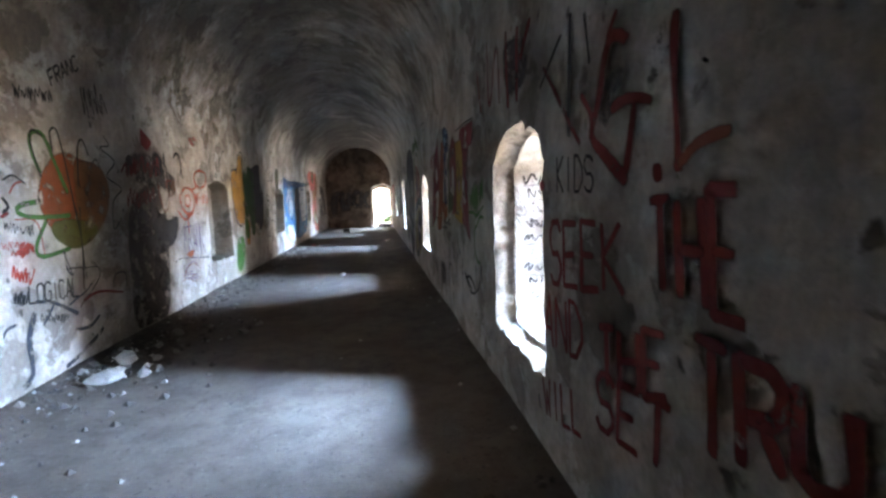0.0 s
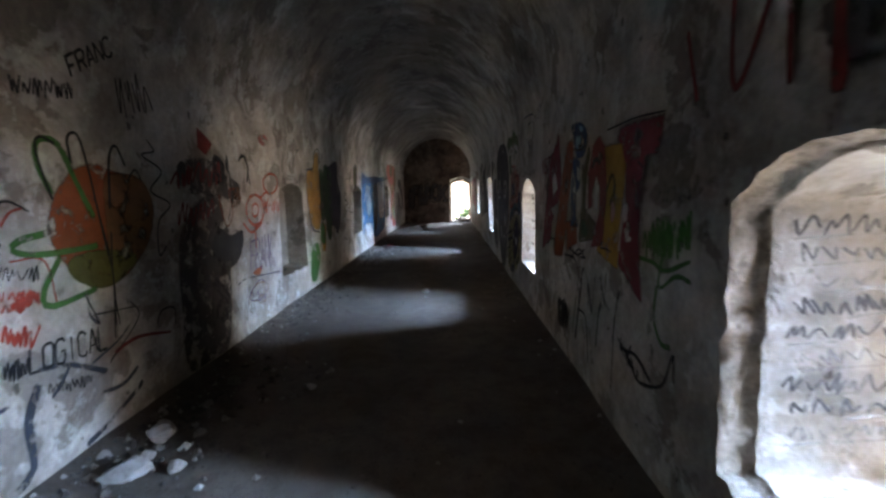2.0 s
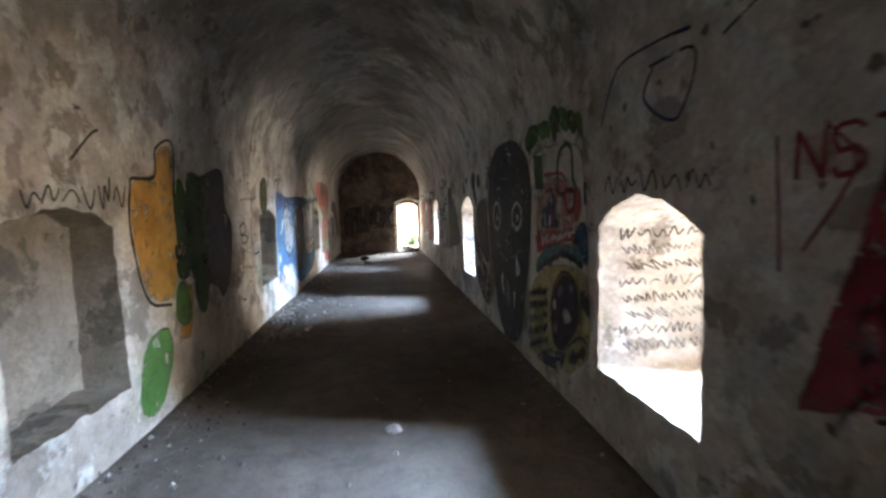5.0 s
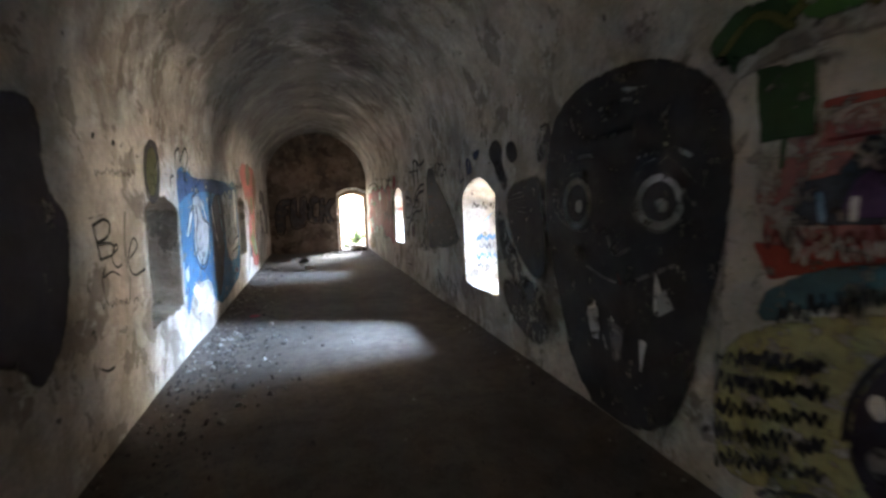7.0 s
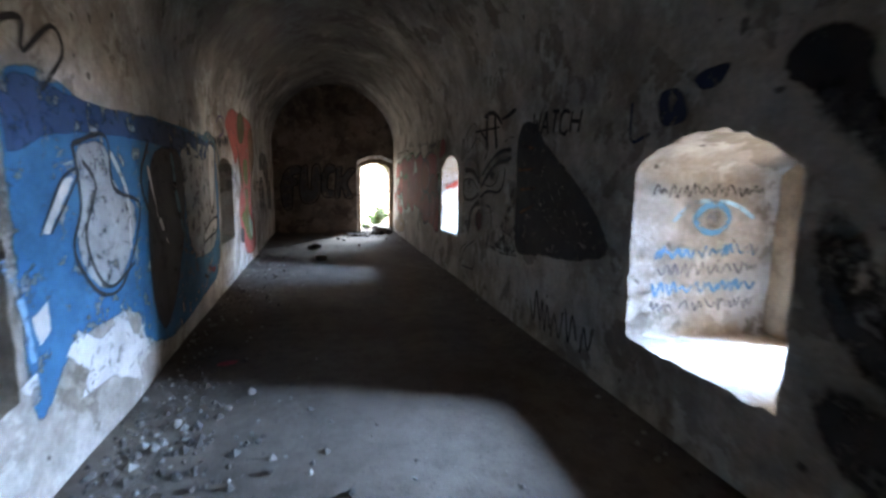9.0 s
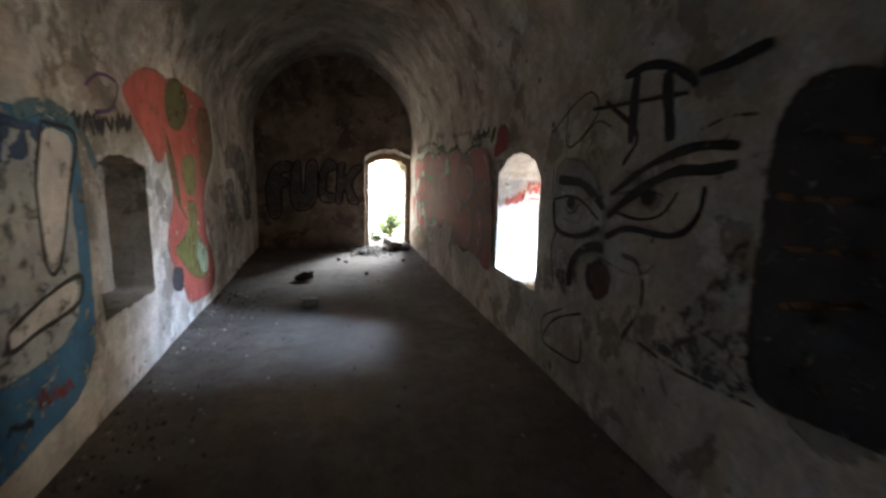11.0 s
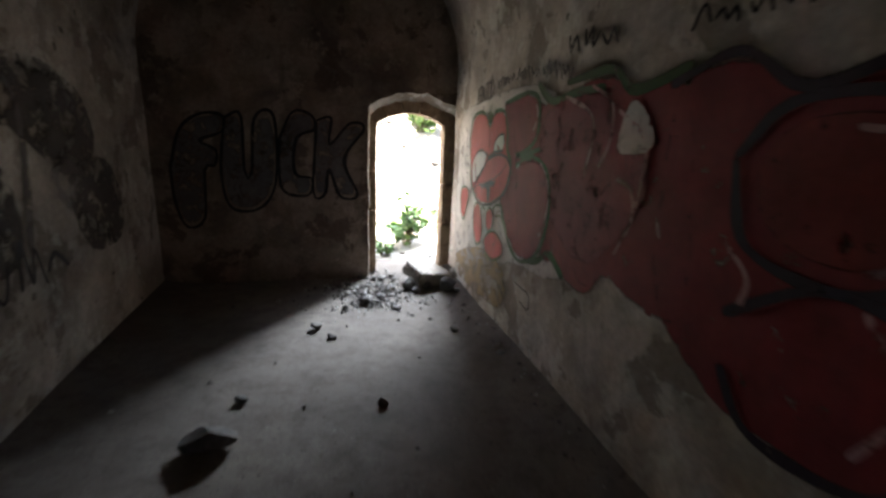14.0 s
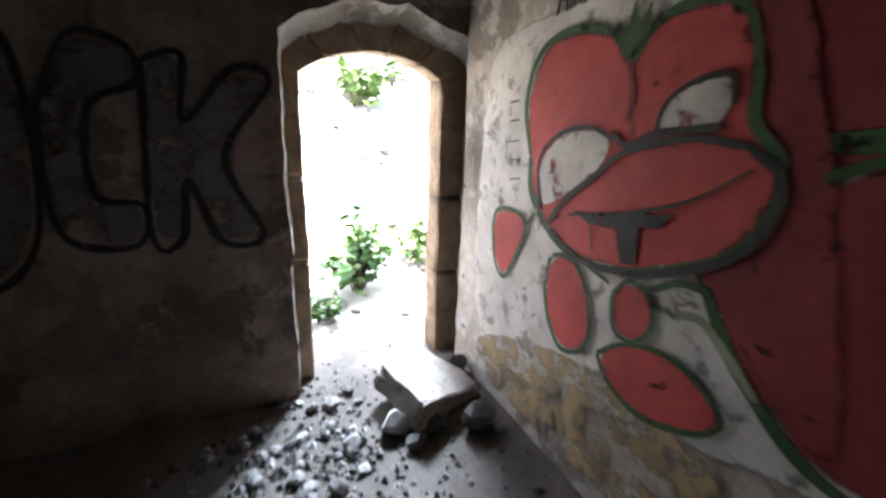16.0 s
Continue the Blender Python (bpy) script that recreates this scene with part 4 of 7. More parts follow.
# mural of green foliage pink patches and teal band
art = piece("colour_mural", "mural of green foliage pink patches and teal band", R)
fill(art, "ground_coat", [(9.91, 2.14), (9.6, 2.21), (9.14, 2.22), (8.75, 2.18), (8.52, 2.09), (8.45, 0.54), (8.8, 0.35), (9.23, 0.28), (9.9, 0.24), (9.84, 1.11)], CREAM, 0, fuzz=0.12)
fill(art, "leaves", [(9.99, 2.34), (9.8, 2.48), (9.56, 2.46), (9.47, 2.31), (9.65, 2.24), (9.85, 2.2)], DARKGREEN, 2, fuzz=0.06)
fill(art, "leaves", [(9.6, 2.44), (9.39, 2.45), (9.25, 2.44), (9.15, 2.3), (9.28, 2.26), (9.47, 2.28)], GREEN, 2, fuzz=0.06)
fill(art, "leaves", [(9.25, 2.44), (9.15, 2.54), (9.0, 2.5), (8.95, 2.36), (9.02, 2.25), (9.15, 2.27)], DARKGREEN, 2, fuzz=0.06)
fill(art, "leaves", [(9.03, 2.49), (8.83, 2.45), (8.75, 2.33), (8.77, 2.24), (8.94, 2.26)], GREEN, 2, fuzz=0.06)
fill(art, "leaves", [(8.83, 2.43), (8.67, 2.39), (8.61, 2.26), (8.67, 2.19), (8.77, 2.23)], DARKGREEN, 2, fuzz=0.06)
fill(art, "leaves", [(8.67, 2.39), (8.53, 2.33), (8.52, 2.13), (8.63, 2.18)], GREEN, 2, fuzz=0.06)
fill(art, "leaves", [(9.18, 2.36), (9.06, 2.35), (9.02, 2.21), (9.14, 2.19)], OLIVEDARK, 2, fuzz=0.06)
fill(art, "leaves", [(9.91, 2.32), (9.75, 2.25), (9.8, 2.14)], DARKGREEN, 2, fuzz=0.06)
stroke(art, "stroke", [(9.91, 2.25), (9.7, 2.4), (9.51, 2.29)], 0.05, OLIVE, 3)
stroke(art, "stroke", [(9.56, 2.33), (9.36, 2.42), (9.21, 2.26)], 0.05, OLIVE, 3)
stroke(art, "stroke", [(9.18, 2.34), (9.09, 2.44), (8.97, 2.27)], 0.05, OLIVE, 3)
stroke(art, "stroke", [(8.94, 2.31), (8.85, 2.39), (8.75, 2.27)], 0.05, OLIVE, 3)
stroke(art, "stroke", [(8.75, 2.25), (8.65, 2.32), (8.57, 2.19)], 0.05, OLIVE, 3)
fill(art, "patch", [(9.69, 2.17), (9.42, 2.14), (9.42, 1.84), (9.66, 1.83)], DARKGREEN, 3, True)
stroke(art, "stroke", [(9.55, 1.85), (9.56, 1.71)], 0.03, DARKGREEN, 3)
fill(art, "fill", [(9.74, 1.7), (9.38, 1.96), (9.04, 1.95), (8.67, 1.88), (8.56, 1.74), (8.62, 1.48), (8.97, 1.41), (9.59, 1.26)], PINK, 1, fuzz=0.15)
fill(art, "fill", [(8.76, 1.82), (8.63, 1.83), (8.57, 1.68), (8.66, 1.52), (8.77, 1.59)], CORAL, 2, fuzz=0.08)
stroke(art, "stroke", [(9.06, 1.92), (9.01, 2.09), (8.86, 2.16), (8.75, 2.1), (8.74, 1.88), (8.69, 1.83)], 0.05, DARKGREEN, 4)
stroke(art, "stroke", [(9.04, 1.92), (9.04, 1.78), (8.91, 1.77)], 0.035, OLIVEDARK, 4)
stroke(art, "stroke", [(8.92, 1.78), (8.88, 1.64), (8.77, 1.63), (8.72, 1.74), (8.75, 1.79), (8.91, 1.79)], 0.045, REDDARK, 4)
stroke(art, "stroke", [(9.4, 1.95), (9.14, 1.95), (8.93, 1.92), (8.85, 1.79)], 0.035, CORAL, 3)
stroke(art, "stroke", [(9.38, 1.81), (9.13, 1.81), (8.92, 1.72)], 0.02, REDDARK, 3)
fill(art, "fill", [(9.52, 1.46), (9.49, 1.65), (9.34, 1.68), (9.23, 1.82), (9.14, 1.77), (9.1, 1.65), (9.02, 1.61), (9.03, 1.49)], SLATE, 2, True)
fill(art, "fill", [(9.32, 1.5), (9.29, 1.64), (9.18, 1.71), (9.12, 1.51)], PURPLE, 3)
stroke(art, "stroke", [(9.4, 1.61), (9.38, 1.48)], 0.03, SKYBLUE, 4)
stroke(art, "stroke", [(9.27, 1.59), (9.27, 1.49)], 0.03, PALE, 4)
fill(art, "fill", [(9.69, 1.39), (9.43, 1.37), (9.12, 1.45), (8.74, 1.45), (8.75, 1.39), (9.12, 1.35), (9.59, 1.22)], REDDISH, 2, True)
scribble(art, [(9.5, 1.29), (8.79, 1.41), (8.79, 1.48), (9.5, 1.4)], 8, 0.02, PALE, 4)
scribble(art, [(9.64, 1.32), (8.79, 1.42), (8.79, 1.53), (9.64, 1.46)], 6, 0.025, REDDARK, 3)
fill(art, "fill", [(8.56, 1.84), (8.51, 1.85), (8.5, 1.65), (8.56, 1.68)], NAVY, 2)
fill(art, "fill", [(8.74, 1.52), (8.49, 1.57), (8.48, 1.2), (8.56, 1.21), (8.65, 1.32), (8.76, 1.35)], DARKBLUE, 2, fuzz=0.06)
fill(art, "fill", [(9.66, 0.98), (9.61, 1.18), (9.33, 1.32), (9.0, 1.37), (8.69, 1.36), (8.55, 1.25), (8.6, 1.16), (8.78, 1.23), (9.02, 1.24), (9.37, 1.14)], TEAL, 3)
scribble(art, [(9.54, 1.01), (9.02, 1.21), (9.02, 1.31), (9.54, 1.14)], 9, 0.02, BLACK, 4)
scribble(art, [(8.99, 1.23), (8.6, 1.18), (8.61, 1.26), (9.0, 1.33)], 10, 0.02, BLACK, 4)
scribble(art, [(8.76, 1.35), (8.66, 1.37), (8.66, 1.43), (8.76, 1.43)], 3, 0.02, BLACK, 4)
fill(art, "fill", [(9.85, 0.85), (9.49, 1.07), (9.02, 1.2), (8.64, 1.2), (8.47, 1.12), (8.45, 0.57), (8.62, 0.63), (8.91, 0.45), (9.23, 0.37), (9.85, 0.11)], OCHRE, 1)
scribble(art, [(9.84, 0.73), (9.36, 0.84), (9.32, 0.95), (9.84, 0.84)], 9, 0.02, BLACK, 4)
scribble(art, [(9.84, 0.59), (9.32, 0.74), (9.32, 0.84), (9.84, 0.71)], 9, 0.02, BLACK, 4)
scribble(art, [(9.84, 0.46), (9.32, 0.63), (9.32, 0.73), (9.84, 0.57)], 9, 0.02, BLACK, 4)
scribble(art, [(9.84, 0.32), (9.31, 0.51), (9.32, 0.62), (9.84, 0.44)], 9, 0.02, BLACK, 4)
scribble(art, [(9.84, 0.18), (9.31, 0.4), (9.31, 0.5), (9.84, 0.3)], 9, 0.02, BLACK, 4)
scribble(art, [(8.63, 0.86), (8.46, 0.84), (8.47, 1.01), (8.64, 1.05)], 6, 0.03, BLACK, 4)
fill(art, "fill", [(8.95, 0.33), (8.86, 0.5), (8.62, 0.65), (8.46, 0.62), (8.46, 0.52), (8.87, 0.25)], OCHRE, 4)
scribble(art, [(8.82, 0.34), (8.51, 0.5), (8.52, 0.64), (8.83, 0.49)], 8, 0.02, BLACK, 5)
stroke(art, "stroke", [(8.95, 0.33), (8.86, 0.5), (8.62, 0.65), (8.46, 0.62)], 0.02, BLACK, 5)

# dark purple painted oval with two white patches
art = piece("masked_oval_mural", "dark purple painted oval with two white patches", R)
fill(art, "lower_shape", [(9.63, 0.16), (9.57, 0.24), (9.23, 0.39), (9.09, 0.4), (8.88, 0.47), (8.95, 0.29), (9.09, 0.23), (9.31, 0.19)], SLATE, 2)
fill(art, "fill", [(9.25, 0.59), (9.23, 0.81), (9.14, 0.99), (8.99, 1.11), (8.82, 1.11), (8.7, 1.03), (8.66, 0.88), (8.68, 0.7), (8.81, 0.57), (8.97, 0.42), (9.15, 0.43)], DARKPURPLE, 3)
fill(art, "fill", [(9.12, 0.94), (8.99, 1.04), (8.93, 0.99), (9.04, 0.85)], DIMGREY, 4, fuzz=0.04)
fill(art, "fill", [(8.86, 1.01), (8.79, 1.06), (8.75, 0.99), (8.82, 0.95)], DIMGREY, 4, fuzz=0.03)
fill(art, "fill", [(9.2, 0.61), (9.1, 0.71), (9.0, 0.57), (9.13, 0.49)], DIMGREY, 4, fuzz=0.05)
fill(art, "patch", [(8.97, 0.79), (8.91, 0.84), (8.77, 0.77), (8.82, 0.71), (8.93, 0.68)], PALE, 5)
fill(art, "patch", [(9.19, 0.82), (9.14, 0.87), (9.1, 0.79), (9.16, 0.74)], PALE, 5)
stroke(art, "stroke", [(8.97, 0.81), (8.93, 0.85), (8.77, 0.77), (8.81, 0.7), (8.93, 0.67), (8.97, 0.79)], 0.015, BLACK, 6)
stroke(art, "stroke", [(9.25, 0.62), (9.23, 0.81), (9.14, 0.99), (8.99, 1.11), (8.82, 1.11), (8.7, 1.03), (8.66, 0.88)], 0.025, BLACK, 5)

# dark grey painted fin with pale streaks
art = piece("fin_mural", "dark grey painted fin with pale streaks", R)
fill(art, "fill", [(15.76, 0.78), (15.83, 1.4), (15.81, 2.02), (15.7, 2.19), (15.45, 2.2), (15.1, 1.9), (14.41, 1.52), (13.95, 1.06), (14.6, 0.92), (15.3, 0.86)], COAL, 1, fuzz=0.05)
stroke(art, "stroke", [(15.63, 1.8), (15.22, 1.34), (14.62, 1.08)], 0.012, FADED, 2)
stroke(art, "stroke", [(15.38, 1.72), (14.98, 1.28), (14.49, 1.08)], 0.012, FADED, 2)
stroke(art, "stroke", [(15.14, 1.66), (14.76, 1.22), (14.37, 1.07)], 0.012, FADED, 2)
stroke(art, "stroke", [(14.93, 1.6), (14.56, 1.17), (14.25, 1.06)], 0.012, FADED, 2)
stroke(art, "stroke", [(14.73, 1.54), (14.37, 1.12), (14.14, 1.05)], 0.012, FADED, 2)
word(art, "WATCH", [(15.46, 2.05), (14.56, 1.99), (14.52, 2.17), (15.43, 2.25)], 0.035, BLACK, 3)
stroke(art, "stroke", [(17.04, 2.26), (16.69, 2.03), (16.81, 1.84)], 0.04, BLACK, 3)
stroke(art, "stroke", [(17.2, 2.23), (16.3, 2.21)], 0.03, BLACK, 3)
stroke(art, "stroke", [(17.23, 1.6), (16.42, 1.67), (16.52, 1.2), (17.22, 1.25)], 0.02, FADED, 3)
stroke(art, "stroke", [(13.91, 2.13), (13.89, 1.88), (13.71, 1.91)], 0.03, NAVY, 3)
fill(art, "fill", [(13.68, 2.16), (13.49, 2.16), (13.37, 1.96), (13.63, 1.92)], NAVY, 2)
fill(art, "fill", [(13.41, 2.2), (13.13, 2.23), (13.22, 2.1), (13.35, 2.1)], NAVY, 2)
scribble(art, [(15.3, 0.13), (14.18, 0.21), (14.21, 0.54), (15.33, 0.54)], 5, 0.03, BLACK, 3)

# large black painted shapes beside the window
art = piece("dark_figure_mural", "large black painted shapes beside the window", R)
fill(art, "fill", [(12.92, 2.12), (12.81, 2.28), (12.64, 2.28), (12.5, 2.17), (12.51, 2.02), (12.4, 1.86), (12.53, 1.78), (12.72, 1.99)], COAL, 1, fuzz=0.08)
fill(art, "fill", [(12.12, 2.06), (12.16, 1.98), (12.26, 1.96), (12.39, 2.02), (12.45, 2.13), (12.4, 2.21), (12.28, 2.22), (12.17, 2.15)], COAL, 1, fuzz=0.07)
fill(art, "fill", [(12.43, 1.62), (12.31, 1.79), (11.88, 1.84), (11.66, 1.87), (11.55, 1), (11.78, 0.82), (12.09, 0.99), (12.35, 1.26)], COAL, 1, fuzz=0.14)
fill(art, "fill", [(12.67, 1.53), (12.5, 1.55), (12.35, 1.26), (12.06, 1), (11.87, 0.78), (12.09, 0.7), (12.42, 0.83), (12.65, 1.19)], DARKWASH, 2, fuzz=0.2)
fill(art, "fill", [(12.92, 2.12), (12.51, 2.02), (12.28, 1.79), (12.43, 1.62), (12.65, 1.82)], DARKWASH, 1, fuzz=0.2)
stroke(art, "stroke", [(12.36, 1.65), (12.17, 1.67), (11.98, 1.69)], 0.008, FADED, 2)
stroke(art, "stroke", [(12.36, 1.61), (12.16, 1.63), (11.97, 1.64)], 0.008, FADED, 2)
stroke(art, "stroke", [(12.35, 1.57), (12.16, 1.59), (11.97, 1.59)], 0.008, FADED, 2)
stroke(art, "stroke", [(12.35, 1.53), (12.15, 1.54), (11.96, 1.54)], 0.008, FADED, 2)
stroke(art, "stroke", [(12.34, 1.49), (12.15, 1.5), (11.95, 1.49)], 0.008, FADED, 2)
fill(art, "fill", [(12.66, 0.78), (12.3, 0.82), (11.7, 0.92), (11.5, 0.35), (11.95, 0.18), (12.45, 0.4)], DARKWASH, 1, fuzz=0.2)
fill(art, "fill", [(11.75, 1.9), (11.5, 1.95), (11.45, 2.2), (11.6, 2.3), (11.75, 2.2)], DARKWASH, 1, fuzz=0.1)
fill(art, "fill", [(12.62, 1.5), (12.48, 1.54), (12.38, 1.26), (12.1, 1.02), (12.25, 0.95), (12.5, 1.1)], FADED, 3, fuzz=0.08)

# black painted panel with dull orange bars
art = piece("orange_bars", "dull orange brushed bars over a black shape", R)
stroke(art, "stroke", [(15.69, 1.97), (15.4, 1.91)], 0.035, RUSTDARK, 2)
stroke(art, "stroke", [(15.75, 1.71), (15.37, 1.71)], 0.035, RUSTDARK, 2)
stroke(art, "stroke", [(15.7, 1.5), (15.34, 1.53)], 0.035, RUSTDARK, 2)
stroke(art, "stroke", [(15.66, 1.26), (15.34, 1.36)], 0.035, RUSTDARK, 2)

# black line mural of a large staring eye
art = piece("eye_mural", "black line mural of a large staring eye", R)
fill(art, "fill", [(17.7, 1.87), (17.51, 1.93), (17.29, 1.9), (17.0, 1.7), (16.93, 1.28), (17.15, 1.21), (17.37, 0.94), (17.56, 0.86), (17.66, 1.27)], GREYPAINT, 1, fuzz=0.1)
stroke(art, "stroke", [(17.61, 1.73), (17.31, 1.72), (17.14, 1.66), (16.97, 1.55)], 0.07, BLACK, 3)
stroke(art, "stroke", [(17.67, 1.57), (17.44, 1.61), (17.24, 1.58), (17.02, 1.47)], 0.025, BLACK, 3)
stroke(art, "stroke", [(17.67, 1.57), (17.62, 1.36), (17.42, 1.31), (17.19, 1.34), (17.0, 1.42)], 0.05, BLACK, 3)
fill(art, "fill", [(17.47, 1.55), (17.45, 1.6), (17.39, 1.61), (17.34, 1.58), (17.36, 1.53), (17.42, 1.51)], BLACK, 3)
stroke(art, "stroke", [(17.49, 1.43), (17.31, 1.42), (17.23, 1.49), (17.22, 1.56)], 0.014, SMOKE, 3)
stroke(art, "stroke", [(17.48, 1.53), (17.43, 1.48), (17.34, 1.5), (17.3, 1.56)], 0.014, BLACK, 3)
stroke(art, "stroke", [(17.71, 1.86), (17.69, 1.57)], 0.014, BLACK, 3)
stroke(art, "stroke", [(17.59, 1.34), (17.66, 1.16), (17.59, 0.87)], 0.02, BLACK, 3)
stroke(art, "stroke", [(17.33, 0.92), (17.35, 1.05), (17.26, 1.19), (17.1, 1.27), (16.93, 1.29)], 0.07, BLACK, 3)
fill(art, "fill", [(17.17, 1.12), (16.93, 1.26), (16.89, 0.99), (17.11, 0.92)], DARKPURPLE, 2, fuzz=0.08)
stroke(art, "stroke", [(17.22, 1.1), (17.19, 1.17), (17.09, 1.23)], 0.02, PALE, 4)
fill(art, "fill", [(17.59, 1.03), (17.39, 1.06), (17.31, 0.86), (17.52, 0.73)], SMOKE, 2, fuzz=0.08)
stroke(art, "stroke", [(16.93, 1.5), (16.69, 1.66), (16.37, 1.8), (16.1, 1.82), (15.95, 1.85)], 0.06, BLACK, 3)
stroke(art, "stroke", [(16.92, 1.65), (16.56, 1.84), (16.23, 1.93), (15.95, 1.93)], 0.05, BLACK, 3)
stroke(art, "stroke", [(16.2, 2.01), (16.04, 2.06), (15.88, 2.06)], 0.02, SMOKE, 3)
stroke(art, "stroke", [(16.94, 1.36), (16.71, 1.45), (16.32, 1.46), (16.16, 1.58), (16.13, 1.74)], 0.045, BLACK, 3)
stroke(art, "stroke", [(16.84, 1.54), (16.61, 1.52), (16.42, 1.57), (16.31, 1.7)], 0.02, BLACK, 3)
fill(art, "fill", [(16.63, 1.67), (16.54, 1.71), (16.46, 1.68), (16.5, 1.61), (16.6, 1.61)], BLACK, 3)
fill(art, "fill", [(15.84, 1.59), (15.94, 1.48), (16.08, 1.2), (16.46, 0.85), (16.27, 0.87), (16.05, 1.0), (15.8, 1.28)], SMOKE, 2, fuzz=0.1)
fill(art, "fill", [(17.12, 1.09), (16.96, 1.22), (16.81, 1.12), (16.83, 0.96), (17.01, 0.88)], DULLRED, 3, fuzz=0.06)
stroke(art, "stroke", [(16.74, 1.28), (16.57, 1.24), (16.51, 1.01), (16.66, 0.74)], 0.04, DIMGREY, 2)
fill(art, "fill", [(16.5, 0.8), (16.16, 0.75), (15.68, 0.79), (15.74, 1.19), (16.05, 1.02)], SMOKE, 2, fuzz=0.1)
stroke(art, "stroke", [(16.5, 0.78), (16.16, 0.75), (15.69, 0.79)], 0.025, SMOKE, 3)

# thick black initials and thin script above the eye
art = piece("black_initials", "thick black initials and thin script above the eye", R)
stroke(art, "stroke", [(16.86, 2.38), (16.64, 2.41), (16.43, 2.36), (16.24, 2.24)], 0.06, BLACK, 3)
stroke(art, "stroke", [(16.74, 2.39), (16.74, 1.97)], 0.095, BLACK, 3)
stroke(art, "stroke", [(16.48, 2.35), (16.4, 1.97)], 0.095, BLACK, 3)
stroke(art, "stroke", [(16.25, 2.29), (16.05, 2.31), (15.85, 2.35)], 0.05, BLACK, 3)
stroke(art, "stroke", [(17.78, 2.11), (17.49, 2.28), (17.23, 2.35), (17.13, 2.2), (17.41, 2.0), (17.54, 2.03), (17.54, 2.33)], 0.016, BLACK, 3)
stroke(art, "stroke", [(17.33, 2.02), (17.13, 2.14), (16.95, 2.09)], 0.012, BLACK, 3)
scribble(art, [(17.61, 1.9), (16.91, 1.82), (16.94, 2.0), (17.64, 2.13)], 3, 0.012, SMOKE, 3)
stroke(art, "stroke", [(17.14, 0.76), (17.52, 0.59), (17.72, 0.34), (17.43, 0.33), (17.13, 0.38), (17.12, 0.57)], 0.02, BLACK, 3)
stroke(art, "stroke", [(17.75, 0.38), (17.72, 0.55), (17.4, 0.72)], 0.016, BLACK, 3)
scribble(art, [(18.61, 0.26), (17.87, 0.45), (17.9, 0.62), (18.64, 0.47)], 3, 0.014, SMOKE, 3)

# red cartoon fruit mural with green outlines
art = piece("red_fruit_mural", "red cartoon fruit mural with green outlines", R)
fill(art, "ground_coat", [(24.49, 1.98), (24.06, 2.09), (22.6, 2.2), (22.05, 2.06), (22.02, 0.96), (21.85, 0.85), (22.07, 0.76), (22.66, 0.74), (23.74, 0.35), (24.51, 0.25)], PALE, 1)
fill(art, "fill", [(22.38, 2.09), (21.95, 2.06), (21.59, 2.05), (21.4, 0.96), (21.61, 0.8), (21.85, 0.85), (22.07, 0.96), (22.1, 1.33), (22.2, 1.64)], BLOODRED, 2)
stroke(art, "stroke", [(22.49, 2.17), (22.25, 2.03), (21.95, 2.06), (21.6, 2.07)], 0.06, DARKGREEN, 3)
stroke(art, "stroke", [(22.48, 0.82), (22.25, 0.86), (22.07, 0.96), (21.85, 0.85)], 0.06, DARKGREEN, 3)
fill(art, "fill", [(21.07, 2.03), (20.72, 2.14), (20.47, 1.99), (20.05, 2.05), (19.6, 2.09), (19.29, 1.99), (19.06, 0.71), (19.27, 0.6), (19.62, 0.71), (20.07, 0.73), (20.51, 0.7), (21.03, 1.03)], BLOODRED, 2)
stroke(art, "stroke", [(19.55, 2.01), (19.38, 1.88), (19.38, 1.7), (19.47, 1.62)], 0.03, PINKPALE, 6)
stroke(art, "stroke", [(20.1, 1.31), (19.95, 1.09), (20.03, 0.85)], 0.03, PINKPALE, 6)
stroke(art, "stroke", [(19.67, 1.28), (19.58, 1.12), (19.6, 0.86)], 0.03, PINKPALE, 6)
stroke(art, "stroke", [(20.25, 1.85), (20.02, 1.81), (19.94, 1.66), (19.99, 1.5), (20.13, 1.41)], 0.03, PINKPALE, 6)
stroke(art, "stroke", [(20.66, 1.42), (20.5, 1.29), (20.51, 1.15)], 0.03, PINKPALE, 6)
stroke(art, "stroke", [(22.09, 2.06), (21.7, 1.9), (21.73, 1.56)], 0.03, PINKPALE, 6)
stroke(art, "stroke", [(21.45, 1.94), (21.19, 1.77), (21.2, 1.44)], 0.03, PINKPALE, 6)
stroke(art, "stroke", [(20.66, 1.73), (20.47, 1.93), (20.12, 1.94), (19.9, 1.79), (19.91, 1.5), (20.17, 1.34), (20.54, 1.41), (20.66, 1.73)], 0.05, DARKPURPLE, 5)
stroke(art, "stroke", [(20.57, 1.12), (20.23, 1.33), (19.92, 1.27), (19.83, 1.05), (19.95, 0.77), (20.35, 0.71), (20.54, 0.91)], 0.05, DARKPURPLE, 5)
stroke(art, "stroke", [(19.86, 1.54), (19.61, 1.67), (19.37, 1.57), (19.3, 1.35), (19.46, 1.26)], 0.05, DARKPURPLE, 5)
stroke(art, "stroke", [(19.8, 1.19), (19.64, 1.35), (19.46, 1.26), (19.42, 0.92), (19.58, 0.7)], 0.05, DARKPURPLE, 5)
stroke(art, "stroke", [(21.07, 2.03), (20.72, 2.13), (20.44, 1.98), (20.16, 2.05), (19.9, 2.09), (19.6, 2.09)], 0.05, DARKPURPLE, 5)
